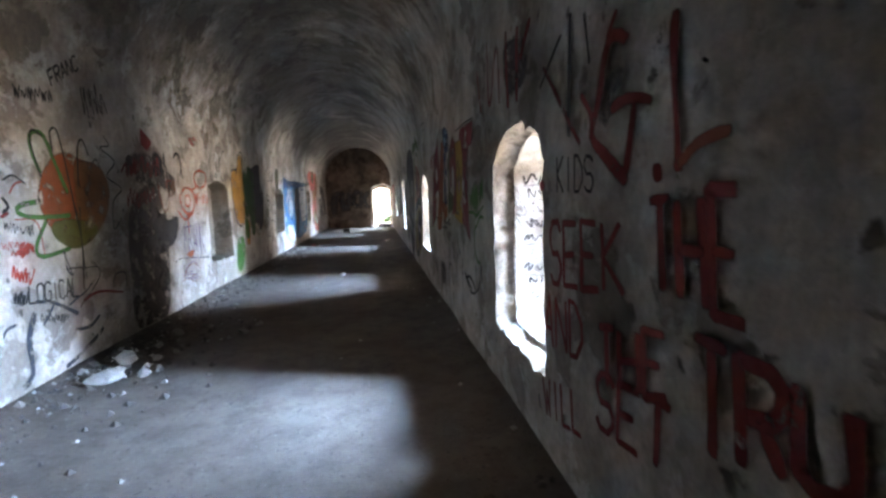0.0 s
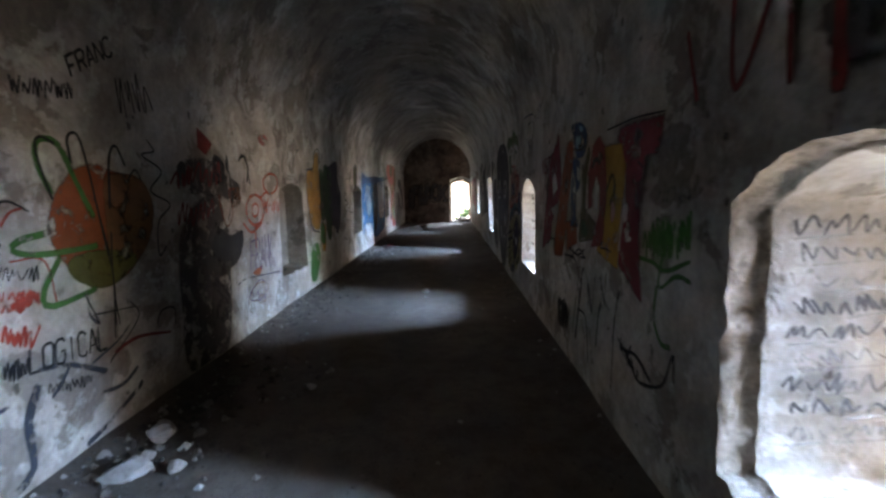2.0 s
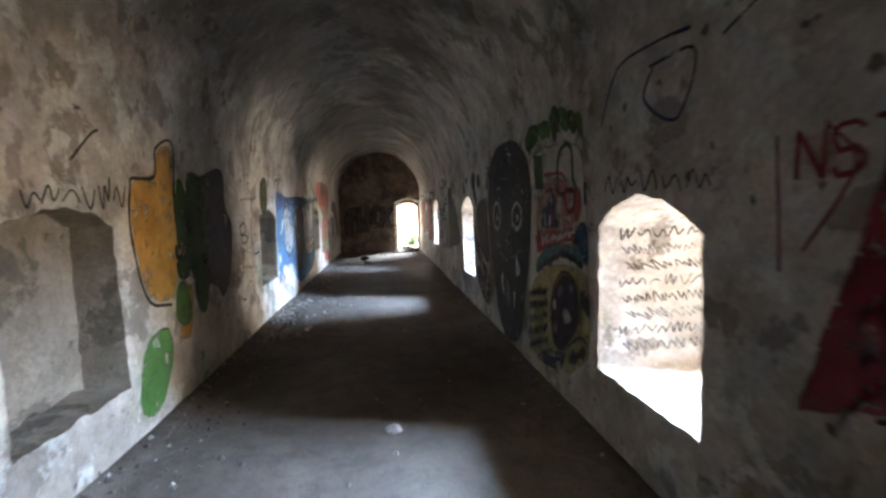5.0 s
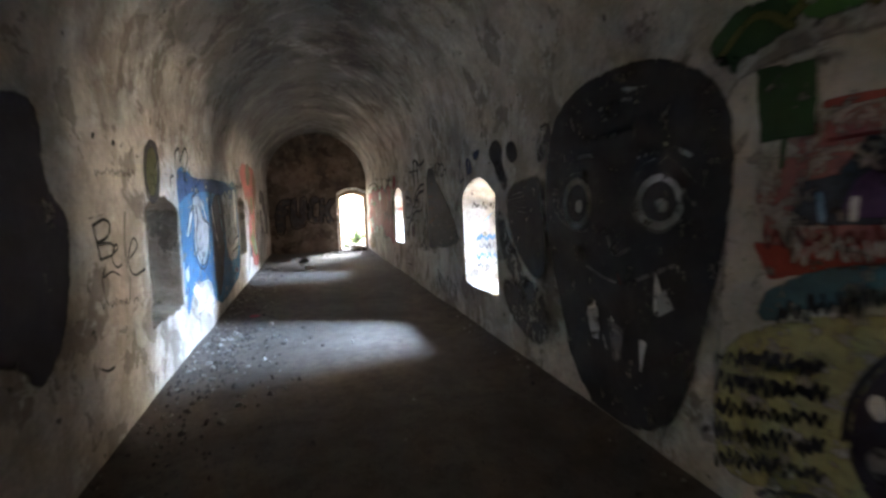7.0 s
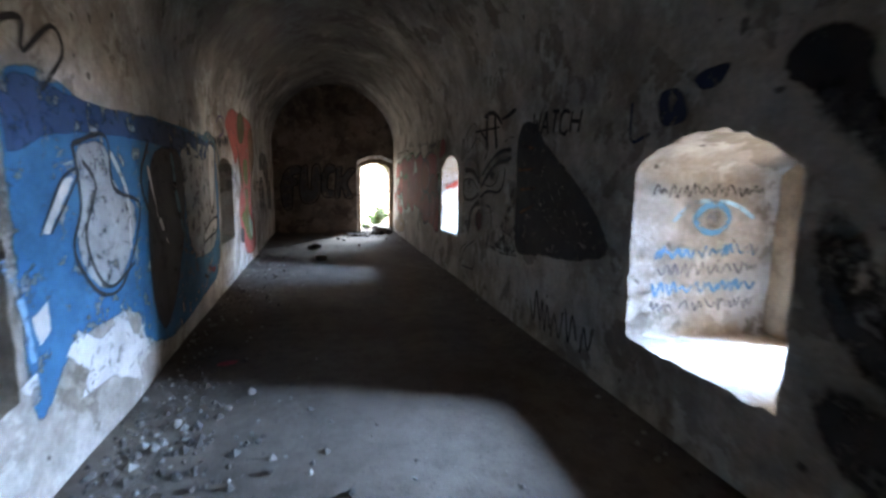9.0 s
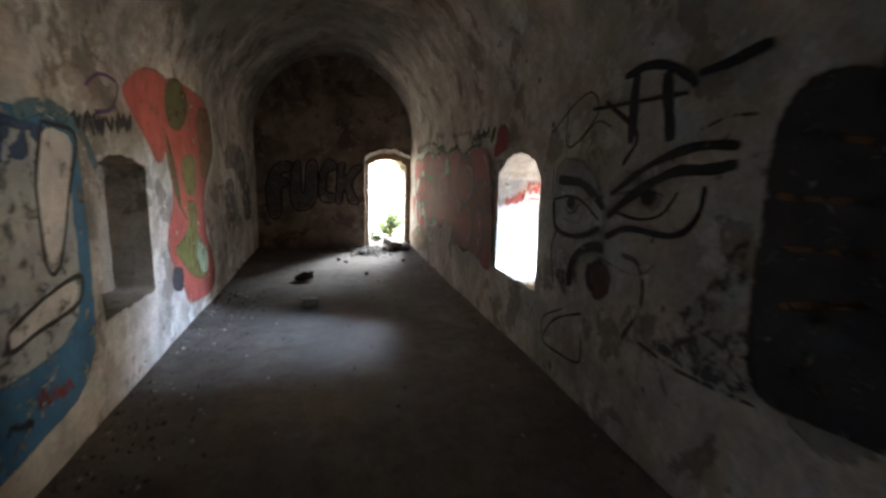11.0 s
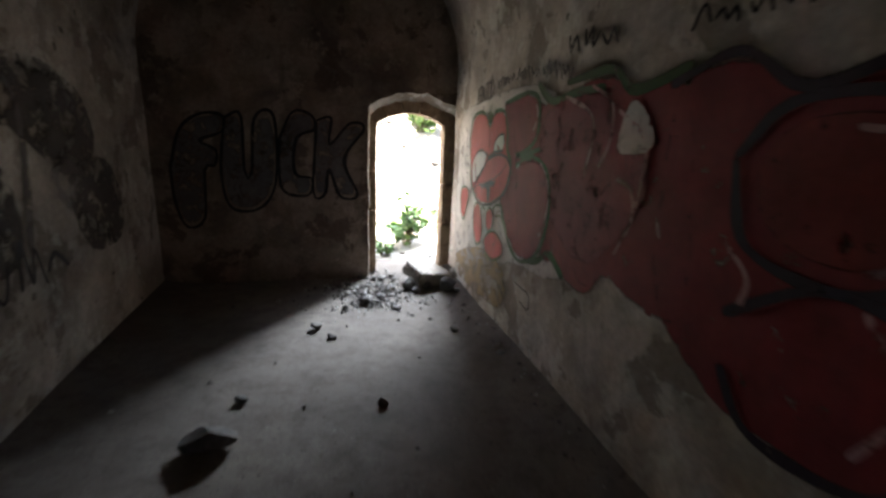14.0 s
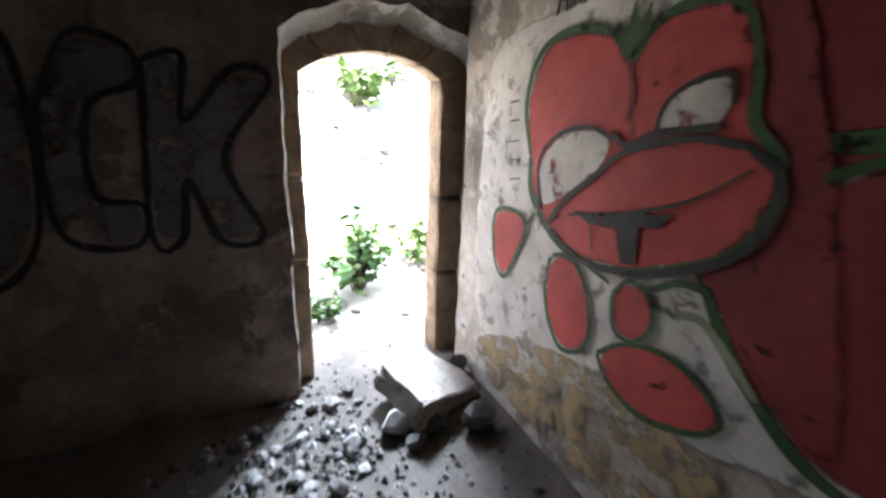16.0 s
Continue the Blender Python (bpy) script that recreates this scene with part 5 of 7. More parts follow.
fill(art, "fill", [(20.58, 1.73), (20.42, 1.89), (20.14, 1.91), (19.96, 1.78), (19.97, 1.51), (20.19, 1.39), (20.48, 1.46)], MAROON, 4)
fill(art, "fill", [(19.81, 1.53), (19.61, 1.64), (19.4, 1.56), (19.35, 1.37), (19.51, 1.3), (19.73, 1.33)], REDDARK, 4)
fill(art, "fill", [(22.42, 1.96), (21.72, 2.08), (21.21, 1.86), (21.09, 1.45), (21.64, 0.92), (22.35, 1.36)], CRIMSON, 4)
fill(art, "leaf", [(19.18, 1.92), (19.16, 2.08), (19.02, 2.18), (18.85, 2.18), (18.75, 2.12), (18.76, 2.04), (18.91, 1.98)], BLOODRED, 3)
fill(art, "leaf", [(19.32, 2.12), (19.24, 2.28), (19.14, 2.28), (19.16, 2.18), (19.26, 2.09)], DARKGREEN, 3)
fill(art, "gap", [(19.23, 1.88), (19, 1.92), (18.74, 1.92), (18.92, 1.83), (19.1, 1.7)], FADED, 3)
fill(art, "leaf", [(19.26, 1.68), (19.13, 1.72), (19.06, 1.62), (19.18, 1.54)], DARKGREEN, 4)
fill(art, "fill", [(18.77, 2.15), (18.82, 2.07), (18.94, 2.04), (19.08, 2.09), (19.13, 2.19), (19.06, 2.27), (18.92, 2.29), (18.81, 2.24)], BLOODRED, 2)
fill(art, "fill", [(21.97, 2.12), (21.56, 2.15), (21.37, 2.04), (21.15, 2.06), (20.95, 2.11), (20.72, 0.99), (20.92, 0.93), (21.19, 0.96), (21.36, 1.04), (21.53, 0.87), (21.77, 0.91)], BLOODRED, 2)
stroke(art, "stroke", [(22.05, 2.13), (21.56, 2.16), (21.37, 2.04), (21.15, 2.06), (20.95, 2.12)], 0.06, DARKGREEN, 3)
stroke(art, "stroke", [(21.74, 2.09), (21.52, 1.98), (21.5, 1.78), (21.59, 1.62)], 0.025, PINKPALE, 6)
stroke(art, "stroke", [(21.39, 1.57), (21.26, 1.53), (21.22, 1.37), (21.32, 1.16)], 0.025, PINKPALE, 6)
stroke(art, "stroke", [(21.03, 1.43), (20.99, 1.33)], 0.03, PINKPALE, 6)
fill(art, "gap", [(21.36, 2.01), (21.22, 1.94), (21.11, 1.78), (21.2, 1.71), (21.47, 1.7)], PALE, 6)
fill(art, "stain", [(24.49, 0.37), (23.52, 0.68), (22.97, 0.68), (22.77, 0.52), (22.82, 0.2), (23.45, 0.14), (24.26, 0.1)], STAIN, 2)
fill(art, "fill", [(23.09, 2.03), (22.82, 2.09), (22.46, 2.06), (22.23, 1.98), (22, 0.87), (22.11, 0.91), (22.24, 0.87), (22.13, 1.28), (22.2, 1.48), (22.8, 1.55), (22.9, 1.63)], BLOODRED, 2)
stroke(art, "stroke", [(22.96, 1.62), (22.69, 1.62), (22.38, 1.69), (22.17, 1.68)], 0.05, DARKGREEN, 3)
fill(art, "fill", [(23.09, 2.05), (22.82, 2.09), (22.62, 2.11), (22.45, 2.05), (22.42, 1.86), (22.51, 1.72), (22.77, 1.63), (22.91, 1.67), (23, 1.87)], BLOODRED, 3)
stroke(art, "outline", [(23.09, 2.05), (22.82, 2.09), (22.62, 2.11), (22.45, 2.05), (22.42, 1.86), (22.51, 1.72), (22.77, 1.63), (22.91, 1.67), (23, 1.87), (23.09, 2.05)], 0.04, DARKGREEN, 4)
fill(art, "fill", [(23.06, 1.24), (22.8, 1.53), (22.49, 1.62), (22.27, 1.57), (22.17, 1.44), (22.13, 1.22), (22.21, 0.97), (22.37, 0.83), (22.62, 0.79), (22.88, 0.97)], BLOODRED, 4)
stroke(art, "outline", [(23.06, 1.24), (22.8, 1.53), (22.49, 1.62), (22.27, 1.57), (22.17, 1.44), (22.13, 1.22), (22.21, 0.97), (22.37, 0.83), (22.62, 0.79), (22.88, 0.97), (23.06, 1.24)], 0.04, DARKGREEN, 5)
stroke(art, "stroke", [(22.35, 1.6), (22.22, 1.5), (22.16, 1.36), (22.17, 1.2), (22.25, 1.04)], 0.025, PINKPALE, 6)
stroke(art, "stroke", [(22.48, 2.02), (22.44, 1.93), (22.51, 1.82)], 0.02, PINKPALE, 6)
fill(art, "fill", [(23.13, 2.07), (22.91, 2.04), (22.58, 0.89), (22.64, 0.82), (22.82, 0.97), (23.02, 1.17), (23.09, 1.28), (23, 1.48), (23, 1.64)], BLOODRED, 5)
fill(art, "fill", [(24.0, 1.49), (24.06, 1.73), (23.97, 1.94), (23.74, 2.0), (23.53, 1.95), (23.44, 1.85), (23.37, 1.95), (23.23, 2.0), (23.07, 1.97), (23.0, 1.82), (22.98, 1.67), (22.89, 1.56), (22.89, 1.4), (23.01, 1.26), (23.25, 1.15), (23.53, 1.1), (23.77, 1.15), (23.96, 1.32)], TOMATO, 6)
stroke(art, "stroke", [(24.0, 1.49), (24.06, 1.73), (23.97, 1.94), (23.74, 2.0), (23.53, 1.95), (23.44, 1.85), (23.37, 1.95), (23.23, 2.0), (23.07, 1.97), (23.0, 1.82), (22.98, 1.67), (22.89, 1.56), (22.89, 1.4), (23.01, 1.26), (23.25, 1.15), (23.53, 1.1), (23.77, 1.15), (23.96, 1.32), (24.0, 1.49)], 0.035, DARKGREEN, 7)
fill(art, "patch", [(23.88, 1.25), (23.92, 1.47), (23.8, 1.59), (23.61, 1.63), (23.47, 1.59), (23.53, 1.47), (23.71, 1.34)], PALE, 8)
fill(art, "patch", [(23.29, 1.62), (23.27, 1.71), (23.19, 1.77), (23.07, 1.79), (23.04, 1.71), (23.08, 1.65)], PALE, 8)
stroke(art, "stroke", [(23.88, 1.25), (23.92, 1.47), (23.8, 1.59), (23.61, 1.63), (23.47, 1.59)], 0.02, BLACK, 9)
stroke(art, "stroke", [(23.29, 1.62), (23.27, 1.71), (23.19, 1.77), (23.07, 1.79), (23.04, 1.71)], 0.02, BLACK, 9)
stroke(art, "stroke", [(23.81, 1.2), (23.7, 1.33), (23.55, 1.44), (23.41, 1.55), (23.16, 1.61), (22.98, 1.6)], 0.03, BLACK, 9)
stroke(art, "stroke", [(23.48, 1.62), (23.41, 1.57), (23.28, 1.62), (23.06, 1.65)], 0.03, BLACK, 9)
stroke(art, "stroke", [(22.98, 1.6), (22.88, 1.52), (22.89, 1.38), (23.01, 1.25), (23.29, 1.13), (23.59, 1.1), (23.79, 1.18)], 0.03, BLACK, 9)
stroke(art, "stroke", [(23.67, 1.27), (23.36, 1.34), (23.13, 1.42), (22.95, 1.54)], 0.014, BLACK, 10)
fill(art, "drip", [(23.64, 1.29), (23.15, 1.38), (23.21, 1.32), (23.29, 1.3), (23.29, 1.16), (23.35, 1.15), (23.4, 1.27), (23.54, 1.26)], BLACK, 10, True)
stroke(art, "stroke", [(23.53, 1.26), (23.5, 1.16)], 0.012, BLACK, 10)
fill(art, "stalk", [(23.45, 1.86), (23.54, 2.01), (23.47, 1.97), (23.45, 2.06), (23.41, 1.97), (23.38, 2.05), (23.37, 1.95)], DARKGREEN, 9, True)
stroke(art, "stroke", [(23.45, 1.87), (23.41, 1.75), (23.41, 1.65)], 0.025, CRIMSON, 8)
fill(art, "limb", [(24.29, 1.06), (24.25, 1.18), (24.06, 1.2), (23.98, 1.14), (24.06, 0.97), (24.15, 0.83), (24.25, 0.89)], TOMATO, 6)
stroke(art, "stroke", [(24.29, 1.06), (24.25, 1.18), (24.06, 1.2), (23.98, 1.14), (24.06, 0.97), (24.15, 0.83), (24.25, 0.89), (24.29, 1.06)], 0.025, DARKGREEN, 7)
fill(art, "limb", [(23.79, 0.9), (23.76, 1.05), (23.64, 1.09), (23.55, 1.04), (23.47, 0.86), (23.5, 0.72), (23.64, 0.66), (23.75, 0.77)], TOMATO, 6)
stroke(art, "stroke", [(23.79, 0.9), (23.76, 1.05), (23.64, 1.09), (23.55, 1.04), (23.47, 0.86), (23.5, 0.72), (23.64, 0.66), (23.75, 0.77), (23.79, 0.9)], 0.025, DARKGREEN, 7)
fill(art, "limb", [(23.37, 1.02), (23.3, 1.1), (23.2, 1.07), (23.18, 0.96), (23.25, 0.88), (23.34, 0.89)], TOMATO, 6)
stroke(art, "stroke", [(23.37, 1.02), (23.3, 1.1), (23.2, 1.07), (23.18, 0.96), (23.25, 0.88), (23.34, 0.89), (23.37, 1.02)], 0.025, DARKGREEN, 7)
fill(art, "limb", [(23.41, 0.75), (23.29, 0.85), (23.11, 0.9), (22.95, 0.85), (22.88, 0.78), (22.96, 0.69), (23.16, 0.62), (23.33, 0.66)], TOMATO, 6)
stroke(art, "stroke", [(23.41, 0.75), (23.29, 0.85), (23.11, 0.9), (22.95, 0.85), (22.88, 0.78), (22.96, 0.69), (23.16, 0.62), (23.33, 0.66), (23.41, 0.75)], 0.025, DARKGREEN, 7)
stroke(art, "stroke", [(23.2, 1.1), (23.1, 1.16), (22.99, 1.16)], 0.025, DARKGREEN, 7)
stroke(art, "stroke", [(23.53, 1.09), (23.39, 1.06)], 0.025, DARKGREEN, 7)
stroke(art, "stroke", [(23.12, 1.04), (23.02, 1.07), (22.94, 1.02), (22.8, 0.9)], 0.03, GREYGREEN, 6)

# black handwritten text line above the mural
art = piece("black_wall_text", "black handwritten text line above the mural", R)
word(art, "ARATOD", [(23.9, 2.07), (23.38, 2.13), (23.39, 2.28), (23.9, 2.23)], 0.02, BLACK, 3)
scribble(art, [(23.31, 2.15), (22.91, 2.2), (22.93, 2.3), (23.31, 2.28)], 5, 0.018, BLACK, 3)
scribble(art, [(22.89, 2.2), (22.45, 2.2), (22.45, 2.31), (22.87, 2.32)], 5, 0.02, BLACK, 3)
scribble(art, [(22.44, 2.19), (21.96, 2.14), (21.98, 2.24), (22.43, 2.33)], 6, 0.028, BLACK, 3)
scribble(art, [(21.02, 2.24), (20.06, 2.23), (20.05, 2.33), (21, 2.34)], 7, 0.02, BLACK, 3)
scribble(art, [(19.99, 2.1), (19.34, 2.15), (19.36, 2.3), (20, 2.29)], 5, 0.045, BLACK, 3)
scribble(art, [(22.13, 2.29), (21.5, 2.28), (21.51, 2.42), (22.07, 2.43)], 3, 0.03, BLACK, 3)
stroke(art, "stroke", [(24.22, 1.73), (24.13, 1.74)], 0.008, BLACK, 3)
stroke(art, "stroke", [(24.21, 1.64), (24.12, 1.65)], 0.008, BLACK, 3)
stroke(art, "stroke", [(24.2, 1.54), (24.11, 1.55)], 0.008, BLACK, 3)
stroke(art, "stroke", [(24.19, 1.45), (24.1, 1.46)], 0.008, BLACK, 3)
stroke(art, "stroke", [(24.18, 1.35), (24.08, 1.37)], 0.008, BLACK, 3)
stroke(art, "stroke", [(22.59, 0.58), (22.45, 0.57), (22.32, 0.55), (22.33, 0.43), (22.48, 0.45)], 0.016, BLACK, 3)

# orange and green round painted shape with loops
art = piece("orange_pot_mural", "orange and green round painted shape with loops", L)
fill(art, "fill", [(4.17, 1.44), (4.21, 1.59), (4.39, 1.78), (4.57, 1.84), (4.74, 1.77), (5, 1.75), (5.12, 1.54), (5.05, 1.3), (4.84, 1.08), (4.56, 0.99), (4.35, 1.08), (4.21, 1.27)], ORANGE, 1)
fill(art, "fill", [(4.62, 1.79), (5, 1.75), (5.12, 1.54), (5.05, 1.3), (4.84, 1.08), (4.6, 1), (4.62, 1.4)], BROWN, 2)
fill(art, "fill", [(4.24, 1.24), (4.56, 1.28), (4.95, 1.17), (4.6, 0.98), (4.34, 1.07)], OLIVE, 3)
stroke(art, "stroke", [(4.23, 1.62), (4.16, 1.8), (4.18, 1.92), (4.31, 1.91), (4.41, 1.7), (4.52, 1.47)], 0.045, GREEN, 4)
stroke(art, "stroke", [(4.2, 1.41), (4, 1.38), (3.96, 1.33), (4.12, 1.29), (4.53, 1.29)], 0.045, GREEN, 4)
stroke(art, "stroke", [(4.24, 1.27), (4.1, 1.08), (4.14, 0.99), (4.48, 1.02)], 0.04, GREEN, 4)
stroke(art, "stroke", [(4.39, 1.81), (4.38, 1.95), (4.44, 1.99), (4.49, 1.9), (4.56, 1.5), (4.62, 1.12), (4.6, 0.74)], 0.022, BLACK, 5)
stroke(art, "stroke", [(4.66, 1.52), (4.7, 1.86), (4.77, 1.94), (4.84, 1.81)], 0.022, BLACK, 5)
stroke(art, "stroke", [(4.23, 1.59), (4.16, 1.85), (4.19, 1.94), (4.29, 1.91)], 0.02, BLACK, 5)
stroke(art, "stroke", [(5.09, 2.02), (5.16, 1.94), (5.02, 1.9), (5.22, 1.79), (5.08, 1.64), (5.29, 1.53), (5.13, 1.4), (5.11, 1.15), (5.21, 1.21)], 0.018, BLACK, 5)
stroke(art, "stroke", [(4.85, 1.71), (4.93, 1.79), (4.99, 1.71)], 0.018, BLACK, 5)
stroke(art, "stroke", [(4.65, 1.37), (4.62, 1), (4.64, 0.73)], 0.014, BLACK, 5)

# black handwriting over whitewash near the floor
art = piece("black_writing", "black handwriting over whitewash near the floor", L)
word(art, "LOGICAL", [(3.94, 0.67), (4.52, 0.61), (4.52, 0.77), (3.96, 0.8)], 0.016, BLACK, 3)
scribble(art, [(3.79, 0.66), (3.94, 0.66), (3.96, 0.77), (3.81, 0.78)], 4, 0.016, BLACK, 3)
stroke(art, "stroke", [(4.37, 1.02), (4.47, 0.79)], 0.012, BLACK, 3)
stroke(art, "stroke", [(4.61, 0.9), (4.59, 0.65)], 0.012, BLACK, 3)
stroke(art, "stroke", [(4.42, 0.86), (4.8, 0.82)], 0.012, BLACK, 3)
stroke(art, "stroke", [(4.76, 0.87), (4.83, 0.73), (4.52, 0.51)], 0.012, BLACK, 3)
scribble(art, [(4.03, 0.49), (4.37, 0.42), (4.36, 0.5), (4.04, 0.57)], 6, 0.012, BLACK, 3)
word(art, "FRANC", [(4.47, 2.32), (4.85, 2.56), (4.81, 2.67), (4.44, 2.43)], 0.016, BLACK, 3)
scribble(art, [(4.05, 2.12), (4.47, 2.18), (4.47, 2.31), (4.06, 2.26)], 6, 0.016, BLACK, 3)
scribble(art, [(4.82, 2.12), (5.21, 2.21), (5.15, 2.54), (4.84, 2.43)], 4, 0.016, BLACK, 3)
stroke(art, "stroke", [(5.03, 0.62), (5.1, 0.71), (5.25, 0.69), (5.25, 0.55)], 0.014, BLACK, 3)

# red handwriting on whitewashed plaster
art = piece("red_writing", "red handwriting on whitewashed plaster", L)
stroke(art, "stroke", [(3.93, 1.28), (4.13, 1.25), (4.18, 0.97)], 0.014, REDDISH, 3)
scribble(art, [(3.84, 1), (4.06, 1), (4.09, 1.11), (3.86, 1.09)], 5, 0.02, REDDISH, 3)
scribble(art, [(3.82, 0.86), (4, 0.79), (4.05, 0.92), (3.84, 0.97)], 4, 0.022, REDDISH, 3)
stroke(art, "stroke", [(3.91, 1.46), (3.97, 1.53), (4.04, 1.55)], 0.014, REDDISH, 3)
stroke(art, "stroke", [(4.57, 0.56), (4.81, 0.59), (5.19, 0.51)], 0.03, MAROON, 3)

# broad slate blue brush marks near the floor
art = piece("slate_brush_marks", "broad slate blue brush marks near the floor", L)
stroke(art, "stroke", [(3.99, 0.59), (3.9, 0.42), (3.89, 0.16), (3.78, 0.1)], 0.06, SLATE, 3)
stroke(art, "stroke", [(4, 0.67), (4.2, 0.62), (4.49, 0.46)], 0.035, SLATE, 3)
stroke(art, "stroke", [(4.26, 0.08), (4.42, 0.11), (4.75, 0.22), (4.81, 0.26)], 0.04, SLATE, 3)
stroke(art, "stroke", [(4.2, 0.61), (4.13, 0.53), (4.06, 0.48)], 0.025, SLATE, 3)
stroke(art, "stroke", [(4.41, 0.34), (4.62, 0.32), (4.78, 0.38)], 0.03, SLATE, 3)

# dark red paint blot over black drawn shapes and painted-in shade
art = piece("dark_red_blot", "dark red paint blot over black drawn shapes and painted-in shade", L)
# these two dark washes are part drawn shape, part wall shade put into colour
fill(art, "fill", [(5.42, 1.39), (5.89, 1.64), (6.14, 1.55), (6.21, 1.23), (6.53, 1.25), (6.58, 1.1), (6.21, 0.91), (6.2, 0.55), (6.09, 0.06), (5.78, 0.03), (5.34, 0.05), (5.35, 0.58), (5.34, 1.04)], DARKWASH, 2)
fill(art, "fill", [(5.42, 1.89), (5.96, 1.97), (6.2, 1.82), (6.64, 1.7), (6.42, 1.47), (5.88, 1.61), (5.41, 1.6)], DARKWASH, 1)
fill(art, "fill", [(5.8, 2.21), (5.93, 2.16), (6.08, 2.08), (5.93, 1.97), (5.79, 2.02)], MAROON, 3, True)
scribble(art, [(5.26, 1.6), (6.16, 1.65), (6.23, 1.96), (5.36, 1.86)], 5, 0.03, MAROON, 3)
scribble(art, [(5.35, 1.31), (5.95, 1.34), (6.01, 1.58), (5.4, 1.54)], 4, 0.022, MAROON, 3)
fill(art, "fill", [(5.87, 1.15), (6.08, 1.31), (6.23, 1.16), (6.58, 1.25), (6.56, 1.02), (6.21, 0.91), (5.93, 0.98)], COAL, 3)
stroke(art, "stroke", [(6.04, 1.75), (6.09, 1.93), (6.25, 1.89), (6.17, 1.7)], 0.03, BLACK, 3)
stroke(art, "stroke", [(6.64, 1.99), (6.76, 2), (6.82, 1.7)], 0.028, BLACK, 3)
stroke(art, "stroke", [(6.35, 1.83), (6.36, 1.55), (6.23, 1.34)], 0.02, BLACK, 3)
stroke(art, "stroke", [(3.84, 1.44), (3.89, 1.37), (3.83, 1.33)], 0.03, BLACK, 3)
stroke(art, "stroke", [(3.86, 1.55), (3.96, 1.59), (4.08, 1.53)], 0.014, BLACK, 3)
stroke(art, "stroke", [(3.81, 1.3), (3.89, 1.33)], 0.03, MAROON, 3)
scribble(art, [(3.81, 1.2), (4.08, 1.13), (4.1, 1.24), (3.83, 1.28)], 4, 0.012, BLACK, 3)
scribble(art, [(3.77, 1.07), (4.04, 1.05), (4.05, 1.13), (3.78, 1.15)], 5, 0.014, REDDISH, 3)
stroke(art, "stroke", [(3.67, 0.49), (3.71, 0.54), (3.81, 0.55)], 0.03, SLATE, 3)
stroke(art, "stroke", [(4.4, 1.02), (4.4, 0.87), (4.46, 0.79)], 0.02, SLATE, 3)
stroke(art, "stroke", [(4.37, 0.56), (4.61, 0.63), (4.75, 0.71)], 0.018, SLATE, 3)

# orange red painted ring doodle with a tail
art = piece("red_target_doodle", "orange red painted ring doodle with a tail", L)
stroke(art, "stroke", [(7.18, 1.39), (7.07, 1.27), (6.88, 1.24), (6.72, 1.32), (6.68, 1.44), (6.77, 1.55), (6.94, 1.59), (7.12, 1.53), (7.18, 1.39)], 0.04, ORANGERED, 3)
stroke(art, "stroke", [(7.01, 1.41), (6.97, 1.36), (6.9, 1.34), (6.83, 1.37), (6.82, 1.42), (6.85, 1.47), (6.93, 1.49), (6.99, 1.46), (7.01, 1.41)], 0.03, ORANGERED, 3)
stroke(art, "stroke", [(7.68, 1.73), (7.58, 1.64), (7.39, 1.6), (7.24, 1.64), (7.19, 1.73), (7.27, 1.81), (7.44, 1.85), (7.62, 1.82), (7.68, 1.73)], 0.035, ORANGERED, 3)
stroke(art, "stroke", [(7.09, 1.56), (7.26, 1.62)], 0.04, ORANGERED, 3)
stroke(art, "stroke", [(6.89, 1.26), (6.88, 0.97)], 0.035, ORANGERED, 3)
stroke(art, "stroke", [(6.57, 1.29), (6.78, 1.17), (7.1, 1.25)], 0.03, ORANGERED, 3)
scribble(art, [(7.16, 1.36), (7.69, 1.33), (7.73, 1.51), (7.2, 1.56)], 4, 0.03, ORANGERED, 3)

# purple handwritten name above an orange smear
art = piece("purple_name", "purple handwritten name above an orange smear", L)
word(art, "FRANK", [(6.67, 0.75), (7.45, 0.66), (7.41, 1.12), (6.73, 1.06)], 0.016, PURPLE, 3)
fill(art, "smear", [(6.72, 0.7), (6.86, 0.74), (7.08, 0.75), (6.91, 0.64)], ORANGE, 2, True)
stroke(art, "stroke", [(6.56, 0.37), (6.72, 0.53), (7, 0.55), (7.15, 0.44), (6.69, 0.38)], 0.014, BROWN, 3)
stroke(art, "stroke", [(6.73, 0.4), (6.95, 0.31), (7.2, 0.35), (7.11, 0.24)], 0.012, BROWN, 3)
stroke(art, "stroke", [(6.58, 1.95), (6.7, 2.02), (6.81, 1.89), (6.74, 1.73)], 0.035, BLACK, 3)
stroke(art, "stroke", [(8.36, 2.03), (8.58, 2.22), (8.66, 2.26)], 0.02, BLACK, 3)
scribble(art, [(7.9, 1.73), (8.96, 1.74), (8.94, 2), (7.93, 1.84)], 6, 0.018, BLACK, 3)
stroke(art, "stroke", [(6.33, 2), (6.33, 1.83)], 0.025, BLACK, 3)
stroke(art, "stroke", [(6.05, 1.82), (6.23, 1.76), (6.22, 1.92)], 0.03, BLACK, 3)
fill(art, "smear", [(7.12, 2.27), (7.38, 2.34), (7.49, 2.22), (7.24, 2.16)], PINK, 1)
fill(art, "fill", [(6.05, 2), (6.21, 1.97), (6.26, 1.89), (6.22, 1.82), (6.33, 1.74), (6.16, 1.69), (6, 1.72)], COAL, 1)
stroke(art, "stroke", [(6.33, 2), (6.3, 1.87), (6.35, 1.82)], 0.03, BLACK, 3)
stroke(art, "stroke", [(6.09, 1.6), (6.12, 1.42), (6.22, 1.28), (6.35, 1.42), (6.31, 1.64), (6.46, 1.66)], 0.022, RUST, 3)
